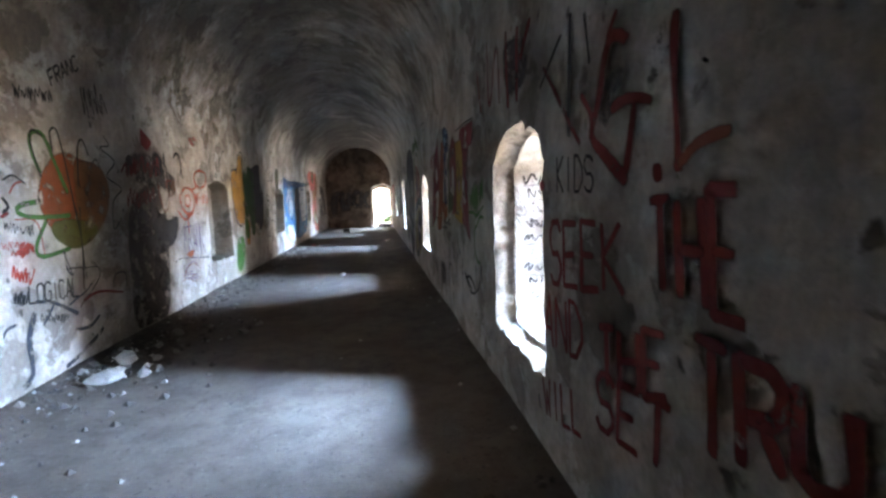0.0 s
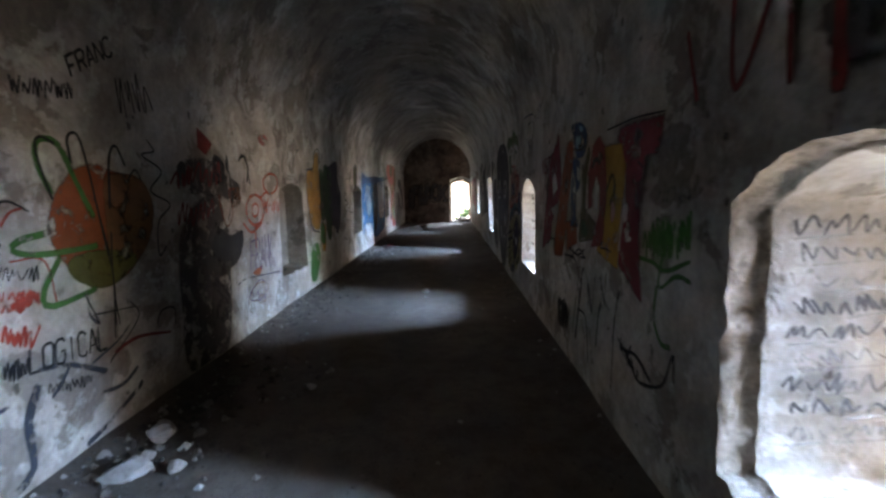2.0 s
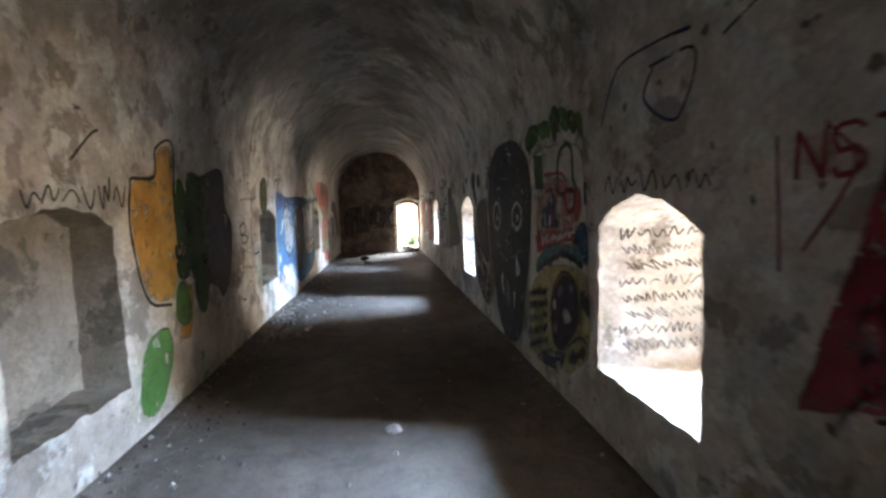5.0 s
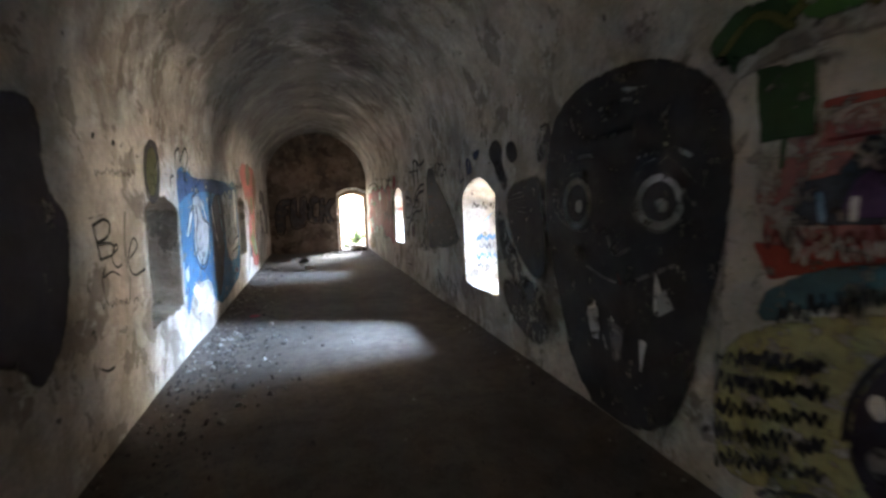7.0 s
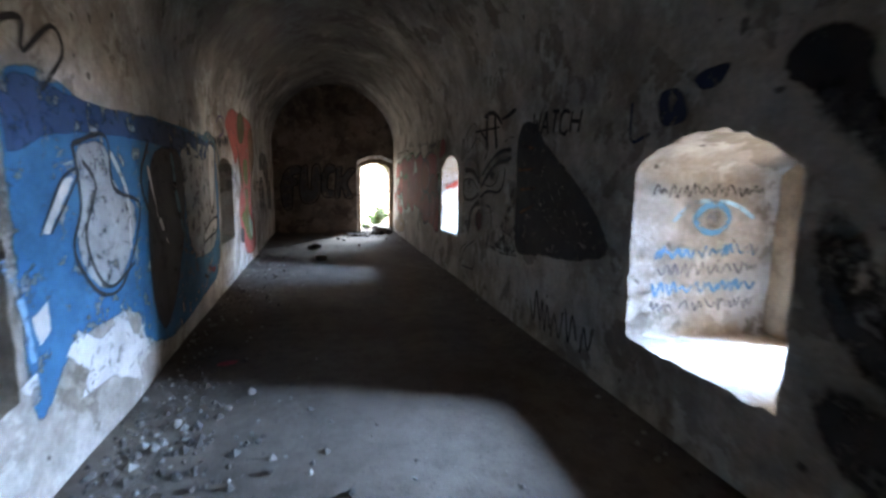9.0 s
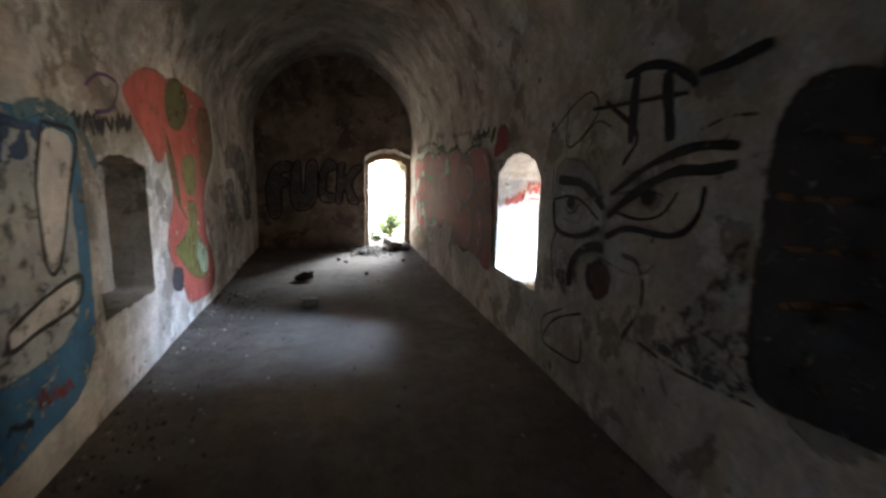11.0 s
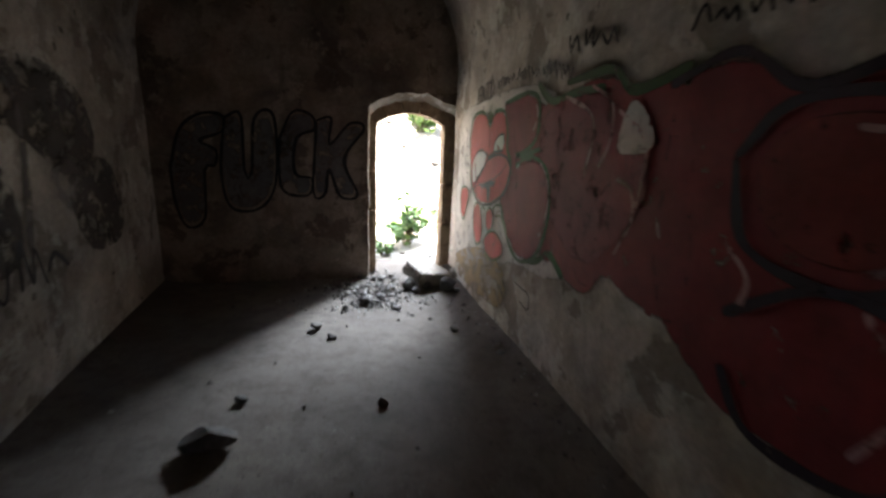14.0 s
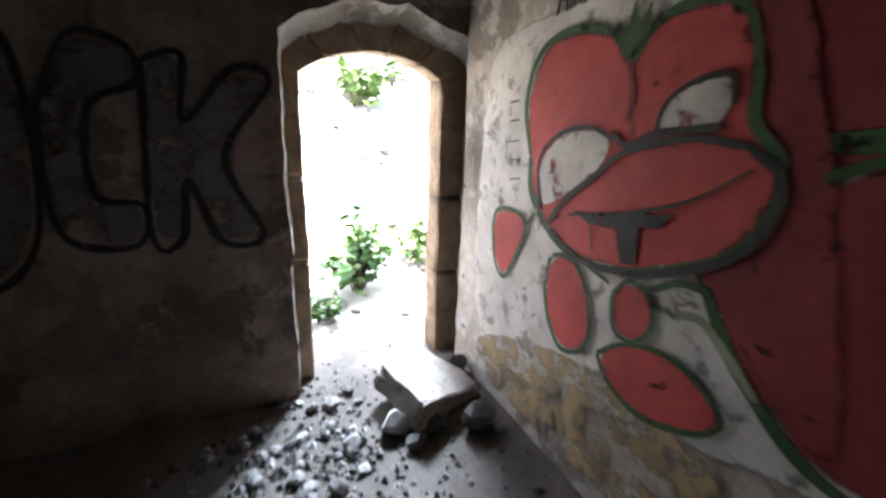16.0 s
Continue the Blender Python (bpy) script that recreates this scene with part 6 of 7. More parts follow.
fill(art, "fill", [(6.35, 1.66), (6.55, 1.69), (6.59, 1.51), (6.42, 1.44), (6.34, 1.5)], RUSTDARK, 1)
stroke(art, "stroke", [(6.52, 0.32), (6.62, 0.48), (6.9, 0.59), (7.08, 0.51), (6.91, 0.36), (6.63, 0.41)], 0.012, PURPLE, 3)
scribble(art, [(6.61, 0.42), (7.04, 0.31), (7.07, 0.42), (6.66, 0.53)], 5, 0.01, PURPLE, 3)
stroke(art, "stroke", [(6.34, 0.9), (6.32, 0.66)], 0.02, SLATE, 3)
stroke(art, "stroke", [(6.34, 0.65), (6.61, 0.67), (7.63, 0.57)], 0.02, SLATE, 3)

# black painted silhouette shapes low on the wall
art = piece("black_silhouette", "black painted silhouette shapes low on the wall", L)
fill(art, "fill", [(5.95, 1.38), (6.07, 1.29), (6.17, 1.08), (6.26, 0.99), (6.53, 1.22), (6.5, 0.92), (6.15, 0.82), (6.02, 0.79), (5.87, 0.91)], COAL, 1)
fill(art, "fill", [(5.86, 0.86), (6.05, 0.72), (6.19, 0.59), (6.11, 0.35), (5.76, 0.3)], COAL, 1)

# ochre yellow figure with a black outline
art = piece("yellow_figure_mural", "ochre yellow figure with a black outline", L)
fill(art, "fill", [(9.01, 1.97), (9.37, 2.01), (9.42, 2.24), (9.7, 2.32), (9.7, 2.01), (9.7, 1.7), (9.7, 1.36), (9.7, 1.28), (9.47, 0.92), (9.11, 1.04), (8.97, 1.59)], OCHREBRIGHT, 1)
stroke(art, "outline", [(9.01, 1.97), (9.37, 2.01), (9.42, 2.24), (9.73, 2.31), (9.68, 1.7)], 0.03, BLACK, 2)
stroke(art, "outline", [(9.01, 1.97), (8.97, 1.59), (9.11, 1.04), (9.47, 0.92)], 0.03, BLACK, 2)
fill(art, "fill", [(10.01, 2.19), (10.57, 1.92), (10.3, 0.71), (9.98, 0.69), (9.89, 1.83)], DARKGREEN, 1)
fill(art, "fill", [(9.67, 1.02), (9.95, 1.06), (9.84, 0.54), (9.59, 0.56)], OCHREBRIGHT, 1)
fill(art, "fill", [(8.98, 0.73), (9.37, 0.8), (9.48, 0.52), (9.15, 0.09), (8.81, 0.2)], GREEN, 1)

# pair of dark purple painted silhouettes
art = piece("dark_silhouettes", "pair of dark purple painted silhouettes", L)
fill(art, "fill", [(10.12, 2.07), (10.32, 2.11), (10.47, 2.15), (10.96, 2.26), (10.96, 1.76), (11.2, 1.59), (10.98, 0.94), (10.69, 0.71), (10.53, 0.9), (10.23, 0.99), (10.19, 1.32), (10.18, 1.84)], DARKPURPLE, 1, fuzz=0.08)
fill(art, "fill", [(9.74, 2.02), (9.89, 2.04), (10.03, 1.58), (10.04, 1.16), (9.75, 1.07), (9.58, 1.17)], DARKGREEN, 1)
fill(art, "fill", [(9.57, 1.08), (9.8, 1.11), (9.9, 0.73), (9.71, 0.65), (9.51, 0.78)], GREEN, 2)

# scattered small black dashes on pale plaster
art = piece("black_dashes", "black looped handwriting on pale pitted plaster", L)
stroke(art, "stroke", [(11.43, 1.55), (11.46, 1.43), (11.49, 1.31)], 0.022, BLACK, 3)
stroke(art, "stroke", [(11.42, 1.53), (11.59, 1.57), (11.69, 1.53), (11.62, 1.45), (11.47, 1.42), (11.69, 1.4), (11.7, 1.33), (11.48, 1.31)], 0.022, BLACK, 3)
stroke(art, "stroke", [(11.67, 1.32), (11.79, 1.36), (11.75, 1.39), (11.67, 1.3), (11.74, 1.23), (11.85, 1.24)], 0.02, BLACK, 3)
stroke(art, "stroke", [(11.99, 1.62), (11.93, 1.43), (11.93, 1.2)], 0.02, BLACK, 3)
stroke(art, "stroke", [(12.0, 1.26), (12.18, 1.34), (12.1, 1.41), (11.97, 1.26), (12.06, 1.13), (12.34, 1.14)], 0.022, BLACK, 3)
stroke(art, "stroke", [(11.54, 1.25), (11.48, 1.18), (11.49, 1.09)], 0.018, BLACK, 3)
stroke(art, "stroke", [(11.5, 1.19), (11.65, 1.21), (11.79, 1.16)], 0.016, BLACK, 3)
stroke(art, "stroke", [(11.97, 1.13), (11.91, 0.97)], 0.016, BLACK, 3)
scribble(art, [(11.53, 1.85), (12.25, 1.88), (12.25, 1.95), (11.54, 1.91)], 9, 0.012, BLACK, 3)
scribble(art, [(11.4, 1.0), (12.11, 0.89), (12.12, 0.96), (11.41, 1.06)], 5, 0.012, BLACK, 3)
scribble(art, [(11.63, 0.76), (11.8, 0.74), (11.81, 0.8), (11.64, 0.82)], 3, 0.012, BLACK, 3)
stroke(art, "stroke", [(11.24, 0.87), (11.28, 0.89), (11.29, 0.83)], 0.016, BLACK, 3)
stroke(art, "stroke", [(11.31, 0.64), (11.41, 0.59), (11.52, 0.58)], 0.02, BLACK, 3)
stroke(art, "stroke", [(12.07, 2.15), (12.15, 2.04), (12.32, 2.15)], 0.012, SMOKE, 3)
stroke(art, "stroke", [(11.6, 1.6), (11.38, 1.58)], 0.012, SMOKE, 3)
fill(art, "fill", [(11.55, 2.13), (11.61, 2.15), (11.59, 2.1), (11.55, 2.08)], BLACK, 3)
fill(art, "fill", [(11.86, 2.12), (11.92, 2.14), (11.93, 2.1), (11.87, 2.08)], BLACK, 3)

# dark olive painted oval above the niche
art = piece("olive_leaf_mural", "dark olive painted oval above the niche", L)
fill(art, "fill", [(12.47, 1.89), (12.56, 2.14), (12.75, 2.27), (13.0, 2.26), (13.04, 1.98), (12.88, 1.69), (12.58, 1.67)], COAL, 1)
fill(art, "fill", [(12.55, 1.91), (12.63, 2.11), (12.77, 2.2), (12.91, 2.18), (12.91, 1.95), (12.78, 1.75), (12.61, 1.74)], OLIVEDARK, 2)

# bright blue mural with pale grey letter shapes
art = piece("blue_letter_mural", "bright blue mural with pale grey letter shapes", L)
fill(art, "fill", [(13.52, 1.75), (13.52, 1.92), (13.62, 2.07), (13.92, 2.12), (14.28, 1.99), (15.24, 2.06), (17.55, 2.05), (17.55, 1.82), (17.55, 1.47), (17.55, 0.38), (16.7, 0.28), (15.53, 0.17), (14.81, 0.38), (14.73, 0.7), (13.89, 0.73), (13.63, 0.43), (13.52, 0.49), (13.52, 0.91), (13.52, 1.12), (13.52, 1.53)], BLUE, 1)
fill(art, "fill", [(14.08, 1.76), (14.47, 1.83), (14.52, 1.52), (14.91, 1.37), (14.57, 0.93), (14.24, 0.9), (13.99, 1.18), (14.1, 1.45)], GREYPAINT, 2)
stroke(art, "outline", [(14.08, 1.76), (14.47, 1.83), (14.52, 1.52), (14.91, 1.37), (14.57, 0.93), (14.24, 0.9), (13.99, 1.18), (14.1, 1.45), (14.08, 1.76)], 0.03, BLACK, 3)
fill(art, "fill", [(13.55, 1.76), (13.55, 1.94), (13.69, 2.08), (14.28, 1.99), (15.83, 2.06), (17.5, 1.96), (17.33, 1.72), (15.2, 1.86), (13.95, 1.82), (13.55, 1.66)], DARKBLUE, 2)
# coal fill paints in the upright band of shade crossing the mural
fill(art, "fill", [(15.19, 1.82), (16.14, 1.88), (16, 0.95), (15.38, 0.27), (15.09, 0.46), (14.98, 1.01)], COAL, 2)
stroke(art, "stroke", [(14.16, 1.68), (14.28, 1.53), (14.11, 1.25), (14.31, 0.93), (14.73, 1)], 0.03, BLACK, 4)
stroke(art, "stroke", [(14.51, 1.74), (14.71, 1.47), (14.69, 1.1)], 0.05, PALE, 3)
stroke(art, "stroke", [(15.76, 1.8), (15.83, 1.39), (16.05, 0.94)], 0.08, TEAL, 3)
stroke(art, "stroke", [(15.2, 1.86), (14.97, 1.52), (15.3, 1.03), (15.39, 0.45)], 0.04, BLACK, 4)
stroke(art, "stroke", [(13.44, 1.25), (13.53, 1.03), (13.58, 0.74)], 0.05, SKYBLUE, 2)
fill(art, "fill", [(13.71, 1.32), (13.94, 1.57), (14.09, 1.61), (13.79, 1.31)], PALE, 2, True)
stroke(art, "stroke", [(13.71, 1.31), (13.94, 1.57), (14.11, 1.61), (13.8, 1.31)], 0.02, BLACK, 3)
fill(art, "fill", [(16.02, 1.92), (17.4, 1.97), (17.4, 1.48), (17.4, 0.7), (16.2, 0.72), (16.03, 1.51)], GREYPAINT, 2)
stroke(art, "stroke", [(15.15, 1.67), (15.24, 1.36), (15.54, 1)], 0.06, PALE, 2)
stroke(art, "stroke", [(13.55, 2.06), (13.62, 2.23), (13.79, 2.29), (13.77, 2.15), (14.03, 2.33), (14.1, 2.21), (13.87, 1.99)], 0.03, BLACK, 3)
stroke(art, "stroke", [(13.3, 1.86), (13.34, 1.95), (13.47, 1.98)], 0.03, BLACK, 3)
fill(art, "worn_patch", [(13.82, 0.67), (13.95, 0.79), (14.18, 0.65), (14.52, 0.73), (14.62, 0.54), (15, 0.32), (14.64, 0.33), (14.75, 0.13), (14.26, 0.37), (13.92, 0.39), (14.02, 0.51)], PALE, 2, True)
fill(art, "worn_patch", [(13.59, 0.95), (13.72, 1), (13.73, 0.85), (13.63, 0.8)], PALE, 2, True)
fill(art, "worn_patch", [(13.45, 0.67), (13.6, 0.7), (13.59, 0.55)], PALE, 2, True)
fill(art, "fill", [(17.2, 1.99), (17.53, 1.93), (17.37, 1.6), (17.2, 1.2), (17.07, 1.22), (17.06, 1.64)], PALE, 3)
stroke(art, "outline", [(17.2, 1.99), (17.53, 1.93), (17.37, 1.6), (17.2, 1.2), (17.07, 1.22), (17.06, 1.64), (17.2, 1.99)], 0.03, BLACK, 4)
fill(art, "fill", [(16.71, 0.97), (17.01, 1.05), (17.39, 1.09), (17.35, 0.93), (16.93, 0.89), (16.71, 0.87)], PALE, 3)
stroke(art, "outline", [(16.71, 0.97), (17.01, 1.05), (17.39, 1.09), (17.35, 0.93), (16.93, 0.89), (16.71, 0.87), (16.71, 0.97)], 0.03, BLACK, 4)
stroke(art, "stroke", [(16.96, 2), (17.27, 2.07), (17.6, 1.97), (17.73, 1.73)], 0.09, TEAL, 3)
scribble(art, [(16.63, 0.47), (16.83, 0.41), (16.82, 0.49), (16.62, 0.53)], 3, 0.03, BLACK, 3)
scribble(art, [(16.87, 0.48), (17.21, 0.4), (17.2, 0.51), (16.87, 0.61)], 4, 0.03, MAROON, 3)
scribble(art, [(17.47, 1.93), (18.37, 1.99), (18.38, 2.16), (17.5, 2.09)], 6, 0.06, BLACK, 3)

# coral red mural with olive green patches
art = piece("red_green_mural", "coral red mural with olive green patches", L)
fill(art, "fill", [(19.25, 2.61), (19.68, 2.63), (20.39, 2.6), (20.84, 2.45), (20.98, 1.95), (20.41, 1.45), (20.38, 0.91), (20.71, 0.56), (20.65, 0.13), (19.52, 0.25), (19.35, 0.54), (18.99, 0.89), (18.95, 1.11), (19.22, 1.4), (19.21, 1.64), (19.14, 1.9), (19.11, 2.06)], CORAL, 1)
fill(art, "fill", [(18.26, 2.31), (18.38, 2.41), (18.79, 2.62), (19.44, 2.6), (19.31, 2.05), (18.93, 1.72), (18.73, 1.92), (18.6, 2.0), (18.36, 2.2)], CORAL, 1)
fill(art, "fill", [(19.24, 2.51), (19.55, 2.66), (19.83, 2.59), (19.99, 2.4), (19.7, 2.12), (19.37, 2.1), (19.19, 2.22)], OLIVEDARK, 3)
fill(art, "fill", [(19.14, 2.12), (19.35, 1.88), (19.47, 1.29), (19.32, 1.39), (19.2, 1.91)], OLIVEDARK, 3)
fill(art, "fill", [(20.24, 2.44), (20.78, 2.49), (21.0, 2.0), (20.36, 1.5), (20.25, 1.92)], BROWN, 3)
fill(art, "fill", [(19.55, 1.85), (20.04, 1.91), (20.16, 1.6), (19.94, 1.4), (19.6, 1.47)], OLIVE, 3)
fill(art, "fill", [(19.63, 1.43), (20.08, 1.34), (19.95, 1.0), (20.45, 0.69), (20.28, 0.37), (19.65, 0.55), (19.34, 0.78), (19.08, 0.97), (19.39, 1.0), (19.68, 1.14)], OLIVE, 2)
fill(art, "fill", [(19.95, 1.0), (20.45, 0.69), (20.3, 0.42), (19.87, 0.61)], GREYGREEN, 3)
fill(art, "fill", [(19.03, 0.81), (19.4, 0.72), (19.36, 0.45), (19.01, 0.56)], COAL, 3, fuzz=0.05)
stroke(art, "stroke", [(19.14, 1.9), (19.3, 1.46), (19.61, 1.19)], 0.035, DARKGREEN, 4)
stroke(art, "stroke", [(18.99, 0.89), (19.05, 0.76), (18.95, 0.62)], 0.03, PINKPALE, 4)
stroke(art, "stroke", [(20.71, 2.48), (20.92, 2.0), (20.52, 1.59)], 0.04, OLIVEDARK, 4)
stroke(art, "stroke", [(17.73, 2.26), (17.95, 2.37), (18.2, 2.34), (18.07, 2.16), (17.81, 2.1)], 0.03, PURPLE, 3)
stroke(art, "stroke", [(18.6, 2.0), (18.68, 1.73), (18.86, 1.11)], 0.04, PALE, 3)

# faded dark and pale spray shapes on the dim wall
art = piece("dark_letters", "faded dark and pale spray shapes on the dim wall", L)
fill(art, "fill", [(21.68, 2), (22.27, 2.13), (23.31, 2.07), (23.57, 1.58), (23.08, 1.29), (22.43, 1.75), (21.73, 1.69)], DARKWASH, 1)
fill(art, "fill", [(21.6, 1.57), (22.38, 1.6), (22.44, 0.85), (21.6, 0.92)], DARKWASH, 1)
fill(art, "fill", [(22.95, 1.48), (23.77, 1.51), (23.89, 0.74), (23.1, 0.74)], DARKWASH, 1)
stroke(art, "stroke", [(22.06, 1.95), (22.45, 2.09), (23.04, 2.05), (23.21, 1.71), (22.84, 1.37), (23.19, 1.04), (23.65, 0.77)], 0.09, FADED, 2)
stroke(art, "stroke", [(21.74, 1.39), (22.3, 1.32)], 0.05, FADED, 2)
stroke(art, "stroke", [(21.73, 1.19), (22.3, 1.09)], 0.05, FADED, 2)
stroke(art, "stroke", [(21.17, 1.47), (21.57, 1.47)], 0.06, FADED, 2)
stroke(art, "stroke", [(22.5, 2.01), (22.58, 1.7), (22.45, 0.96)], 0.07, DIMGREY, 2)
scribble(art, [(21.3, 0.81), (22.88, 0.65), (22.82, 1.02), (21.39, 1.13)], 5, 0.04, COAL, 3)

# grey bubble letters with thick black outlines
art = piece("bubble_lettering", "grey bubble letters with thick black outlines", E)
fill(art, "letter", [(-3.14, 1.3), (-3.02, 1.7), (-2.82, 1.87), (-2.6, 1.87), (-2.61, 1.7), (-2.83, 1.6), (-2.68, 1.5), (-2.7, 1.34), (-2.8, 1.29), (-2.84, 0.76), (-3.02, 0.66), (-3.12, 0.93)], DIMGREY, 1)
stroke(art, "outline", [(-3.14, 1.3), (-3.02, 1.7), (-2.82, 1.87), (-2.6, 1.87), (-2.61, 1.7), (-2.83, 1.6), (-2.68, 1.5), (-2.7, 1.34), (-2.8, 1.29), (-2.84, 0.76), (-3.02, 0.66), (-3.12, 0.93), (-3.14, 1.3)], 0.035, BLACK, 2)
fill(art, "letter", [(-2.57, 1.85), (-2.41, 1.88), (-2.4, 1.28), (-2.33, 1.26), (-2.27, 1.85), (-2.07, 1.88), (-2.08, 1.17), (-2.26, 0.87), (-2.56, 0.88), (-2.64, 1.29)], DIMGREY, 1)
stroke(art, "outline", [(-2.57, 1.85), (-2.41, 1.88), (-2.4, 1.28), (-2.33, 1.26), (-2.27, 1.85), (-2.07, 1.88), (-2.08, 1.17), (-2.26, 0.87), (-2.56, 0.88), (-2.64, 1.29), (-2.57, 1.85)], 0.035, BLACK, 2)
fill(art, "letter", [(-2.02, 1.65), (-1.87, 1.94), (-1.67, 1.91), (-1.65, 1.76), (-1.84, 1.65), (-1.87, 1.27), (-1.69, 1.21), (-1.73, 1.02), (-1.99, 1.06), (-2.04, 1.33)], DIMGREY, 1)
stroke(art, "outline", [(-2.02, 1.65), (-1.87, 1.94), (-1.67, 1.91), (-1.65, 1.76), (-1.84, 1.65), (-1.87, 1.27), (-1.69, 1.21), (-1.73, 1.02), (-1.99, 1.06), (-2.04, 1.33), (-2.02, 1.65)], 0.035, BLACK, 2)
fill(art, "letter", [(-1.62, 1.86), (-1.46, 1.89), (-1.48, 1.6), (-1.25, 1.84), (-1.09, 1.79), (-1.32, 1.43), (-1.17, 1.03), (-1.37, 1.01), (-1.49, 1.32), (-1.54, 1.04), (-1.67, 1.05)], DIMGREY, 1)
stroke(art, "outline", [(-1.62, 1.86), (-1.46, 1.89), (-1.48, 1.6), (-1.25, 1.84), (-1.09, 1.79), (-1.32, 1.43), (-1.17, 1.03), (-1.37, 1.01), (-1.49, 1.32), (-1.54, 1.04), (-1.67, 1.05), (-1.62, 1.86)], 0.035, BLACK, 2)

# writing inside the window reveals and the niche
art = piece("reveal_writing", "rows of worn black handwriting in a whitewashed reveal", far_jamb(0))
for k in range(9):
    z = 1.40 - 0.10 * k
    scribble(art, [(0.18 + 0.05 * (k % 2), z), (1.16, z + 0.03 * (k % 3 - 1)), (1.16, z + 0.08), (0.2, z + 0.075)], 9 + (k * 3) % 5, 0.016, (BLACK, BLACK, SMOKE)[k % 3], 9)
    stroke(art, "underline", [(0.2 + 0.07 * (k % 4), z - 0.012), (0.6, z + 0.004), (0.8 + 0.06 * (k % 5), z - 0.006)], 0.011, FADED, 9)
art = piece("reveal_writing", "dense dark scribbles in a whitewashed reveal", far_jamb(1))
for k in range(8):
    z = 1.42 - 0.115 * k
    scribble(art, [(0.12 + 0.08 * (k % 3), z), (1.14, z + 0.02), (1.14, z + 0.10), (0.15, z + 0.09)], 8 + (k * 5) % 7, 0.013, (BLACK, SLATE)[k % 2], 9)
art = piece("reveal_eye_drawing", "blue ring drawing over blue scribbles in a reveal", far_jamb(2))
stroke(art, "ring", [(0.45, 1.36), (0.55, 1.45), (0.68, 1.45), (0.76, 1.36), (0.68, 1.27), (0.55, 1.27), (0.45, 1.36)], 0.055, BLUE, 9)
fill(art, "pupil", [(0.54, 1.36), (0.58, 1.42), (0.66, 1.42), (0.69, 1.36), (0.65, 1.30), (0.58, 1.30)], SLATE, 10)
stroke(art, "lid", [(0.28, 1.34), (0.45, 1.47), (0.75, 1.47), (0.98, 1.36)], 0.03, SKYBLUE, 9)
for k in range(4):
    z = 1.08 - 0.13 * k
    scribble(art, [(0.15, z), (1.05, z), (1.05, z + 0.11), (0.15, z + 0.10)], 8, 0.026 if k % 2 == 0 else 0.016, BLUE if k % 2 == 0 else SLATE, 9)
scribble(art, [(0.1, 1.5), (1.05, 1.5), (1.05, 1.62), (0.1, 1.6)], 8, 0.016, BLACK, 9)
art = piece("reveal_red_scrawl", "short red scrawl on a whitewashed reveal", far_jamb(3))
scribble(art, [(0.06, 1.38), (0.30, 1.46), (0.30, 1.60), (0.08, 1.52)], 4, 0.03, REDDISH, 9)
scribble(art, [(0.32, 1.54), (0.62, 1.56), (0.64, 1.70), (0.32, 1.68)], 4, 0.03, REDDISH, 9)
stroke(art, "stroke", [(0.36, 1.50), (0.52, 1.47), (0.50, 1.38)], 0.02, REDDISH, 9)
scribble(art, [(0.35, 1.05), (0.8, 1.05), (0.8, 1.2), (0.35, 1.2)], 4, 0.02, FADED, 9)
scribble(art, [(0.45, 1.2), (0.85, 1.2), (0.8, 1.34), (0.5, 1.3)], 3, 0.03, FADED, 9)
art = piece("niche_painting", "red and dark green painted patches inside the niche", niche_back(1))
fill(art, "fill", [(12.5, 1.1), (12.6, 1.45), (12.9, 1.5), (13.2, 1.4), (13.3, 1.1), (13.0, 1.0)], MAROON, 1)
fill(art, "fill", [(12.5, 0.72), (12.55, 1.0), (12.8, 1.1), (12.95, 0.9), (12.8, 0.7)], DARKGREEN, 2)
fill(art, "fill", [(12.98, 0.7), (13.0, 1.0), (13.3, 1.05), (13.35, 0.75)], BROWN, 2)
stroke(art, "stroke", [(12.55, 1.2), (12.7, 1.42), (12.9, 1.25), (13.1, 1.42), (13.25, 1.2)], 0.03, BLACK, 3)
scribble(art, [(12.5, 1.15), (13.3, 1.15), (13.3, 1.45), (12.5, 1.45)], 6, 0.03, COAL, 4)
scribble(art, [(12.5, 0.75), (13.3, 0.75), (13.3, 1.0), (12.5, 1.0)], 5, 0.035, MAROON, 3)
fill(art, "fill", [(12.5, 1.45), (12.7, 1.6), (13.1, 1.6), (13.3, 1.45), (12.9, 1.5)], DARKWASH, 1)
stroke(art, "stroke", [(12.6, 0.85), (12.75, 0.95), (12.85, 0.82)], 0.03, PALE, 3)

# ---- loose things on the floor ----
PEBBLE = mottled("pebble", (0.13, 0.12, 0.11), (0.36, 0.34, 0.32), 14, 0.9, 0.01)
BLOCK = mottled("limestone_block", (0.22, 0.185, 0.15), (0.40, 0.36, 0.31), 5, 0.92, 0.05, (0.16, 0.12, 0.09))
BRICK = mottled("mortared_brick", (0.34, 0.30, 0.27), (0.50, 0.47, 0.44), 12, 0.9, 0.01)
PLASTIC_RED = mottled("red_plastic", (0.35, 0.05, 0.07), (0.5, 0.09, 0.10), 12, 0.5, 0.005)


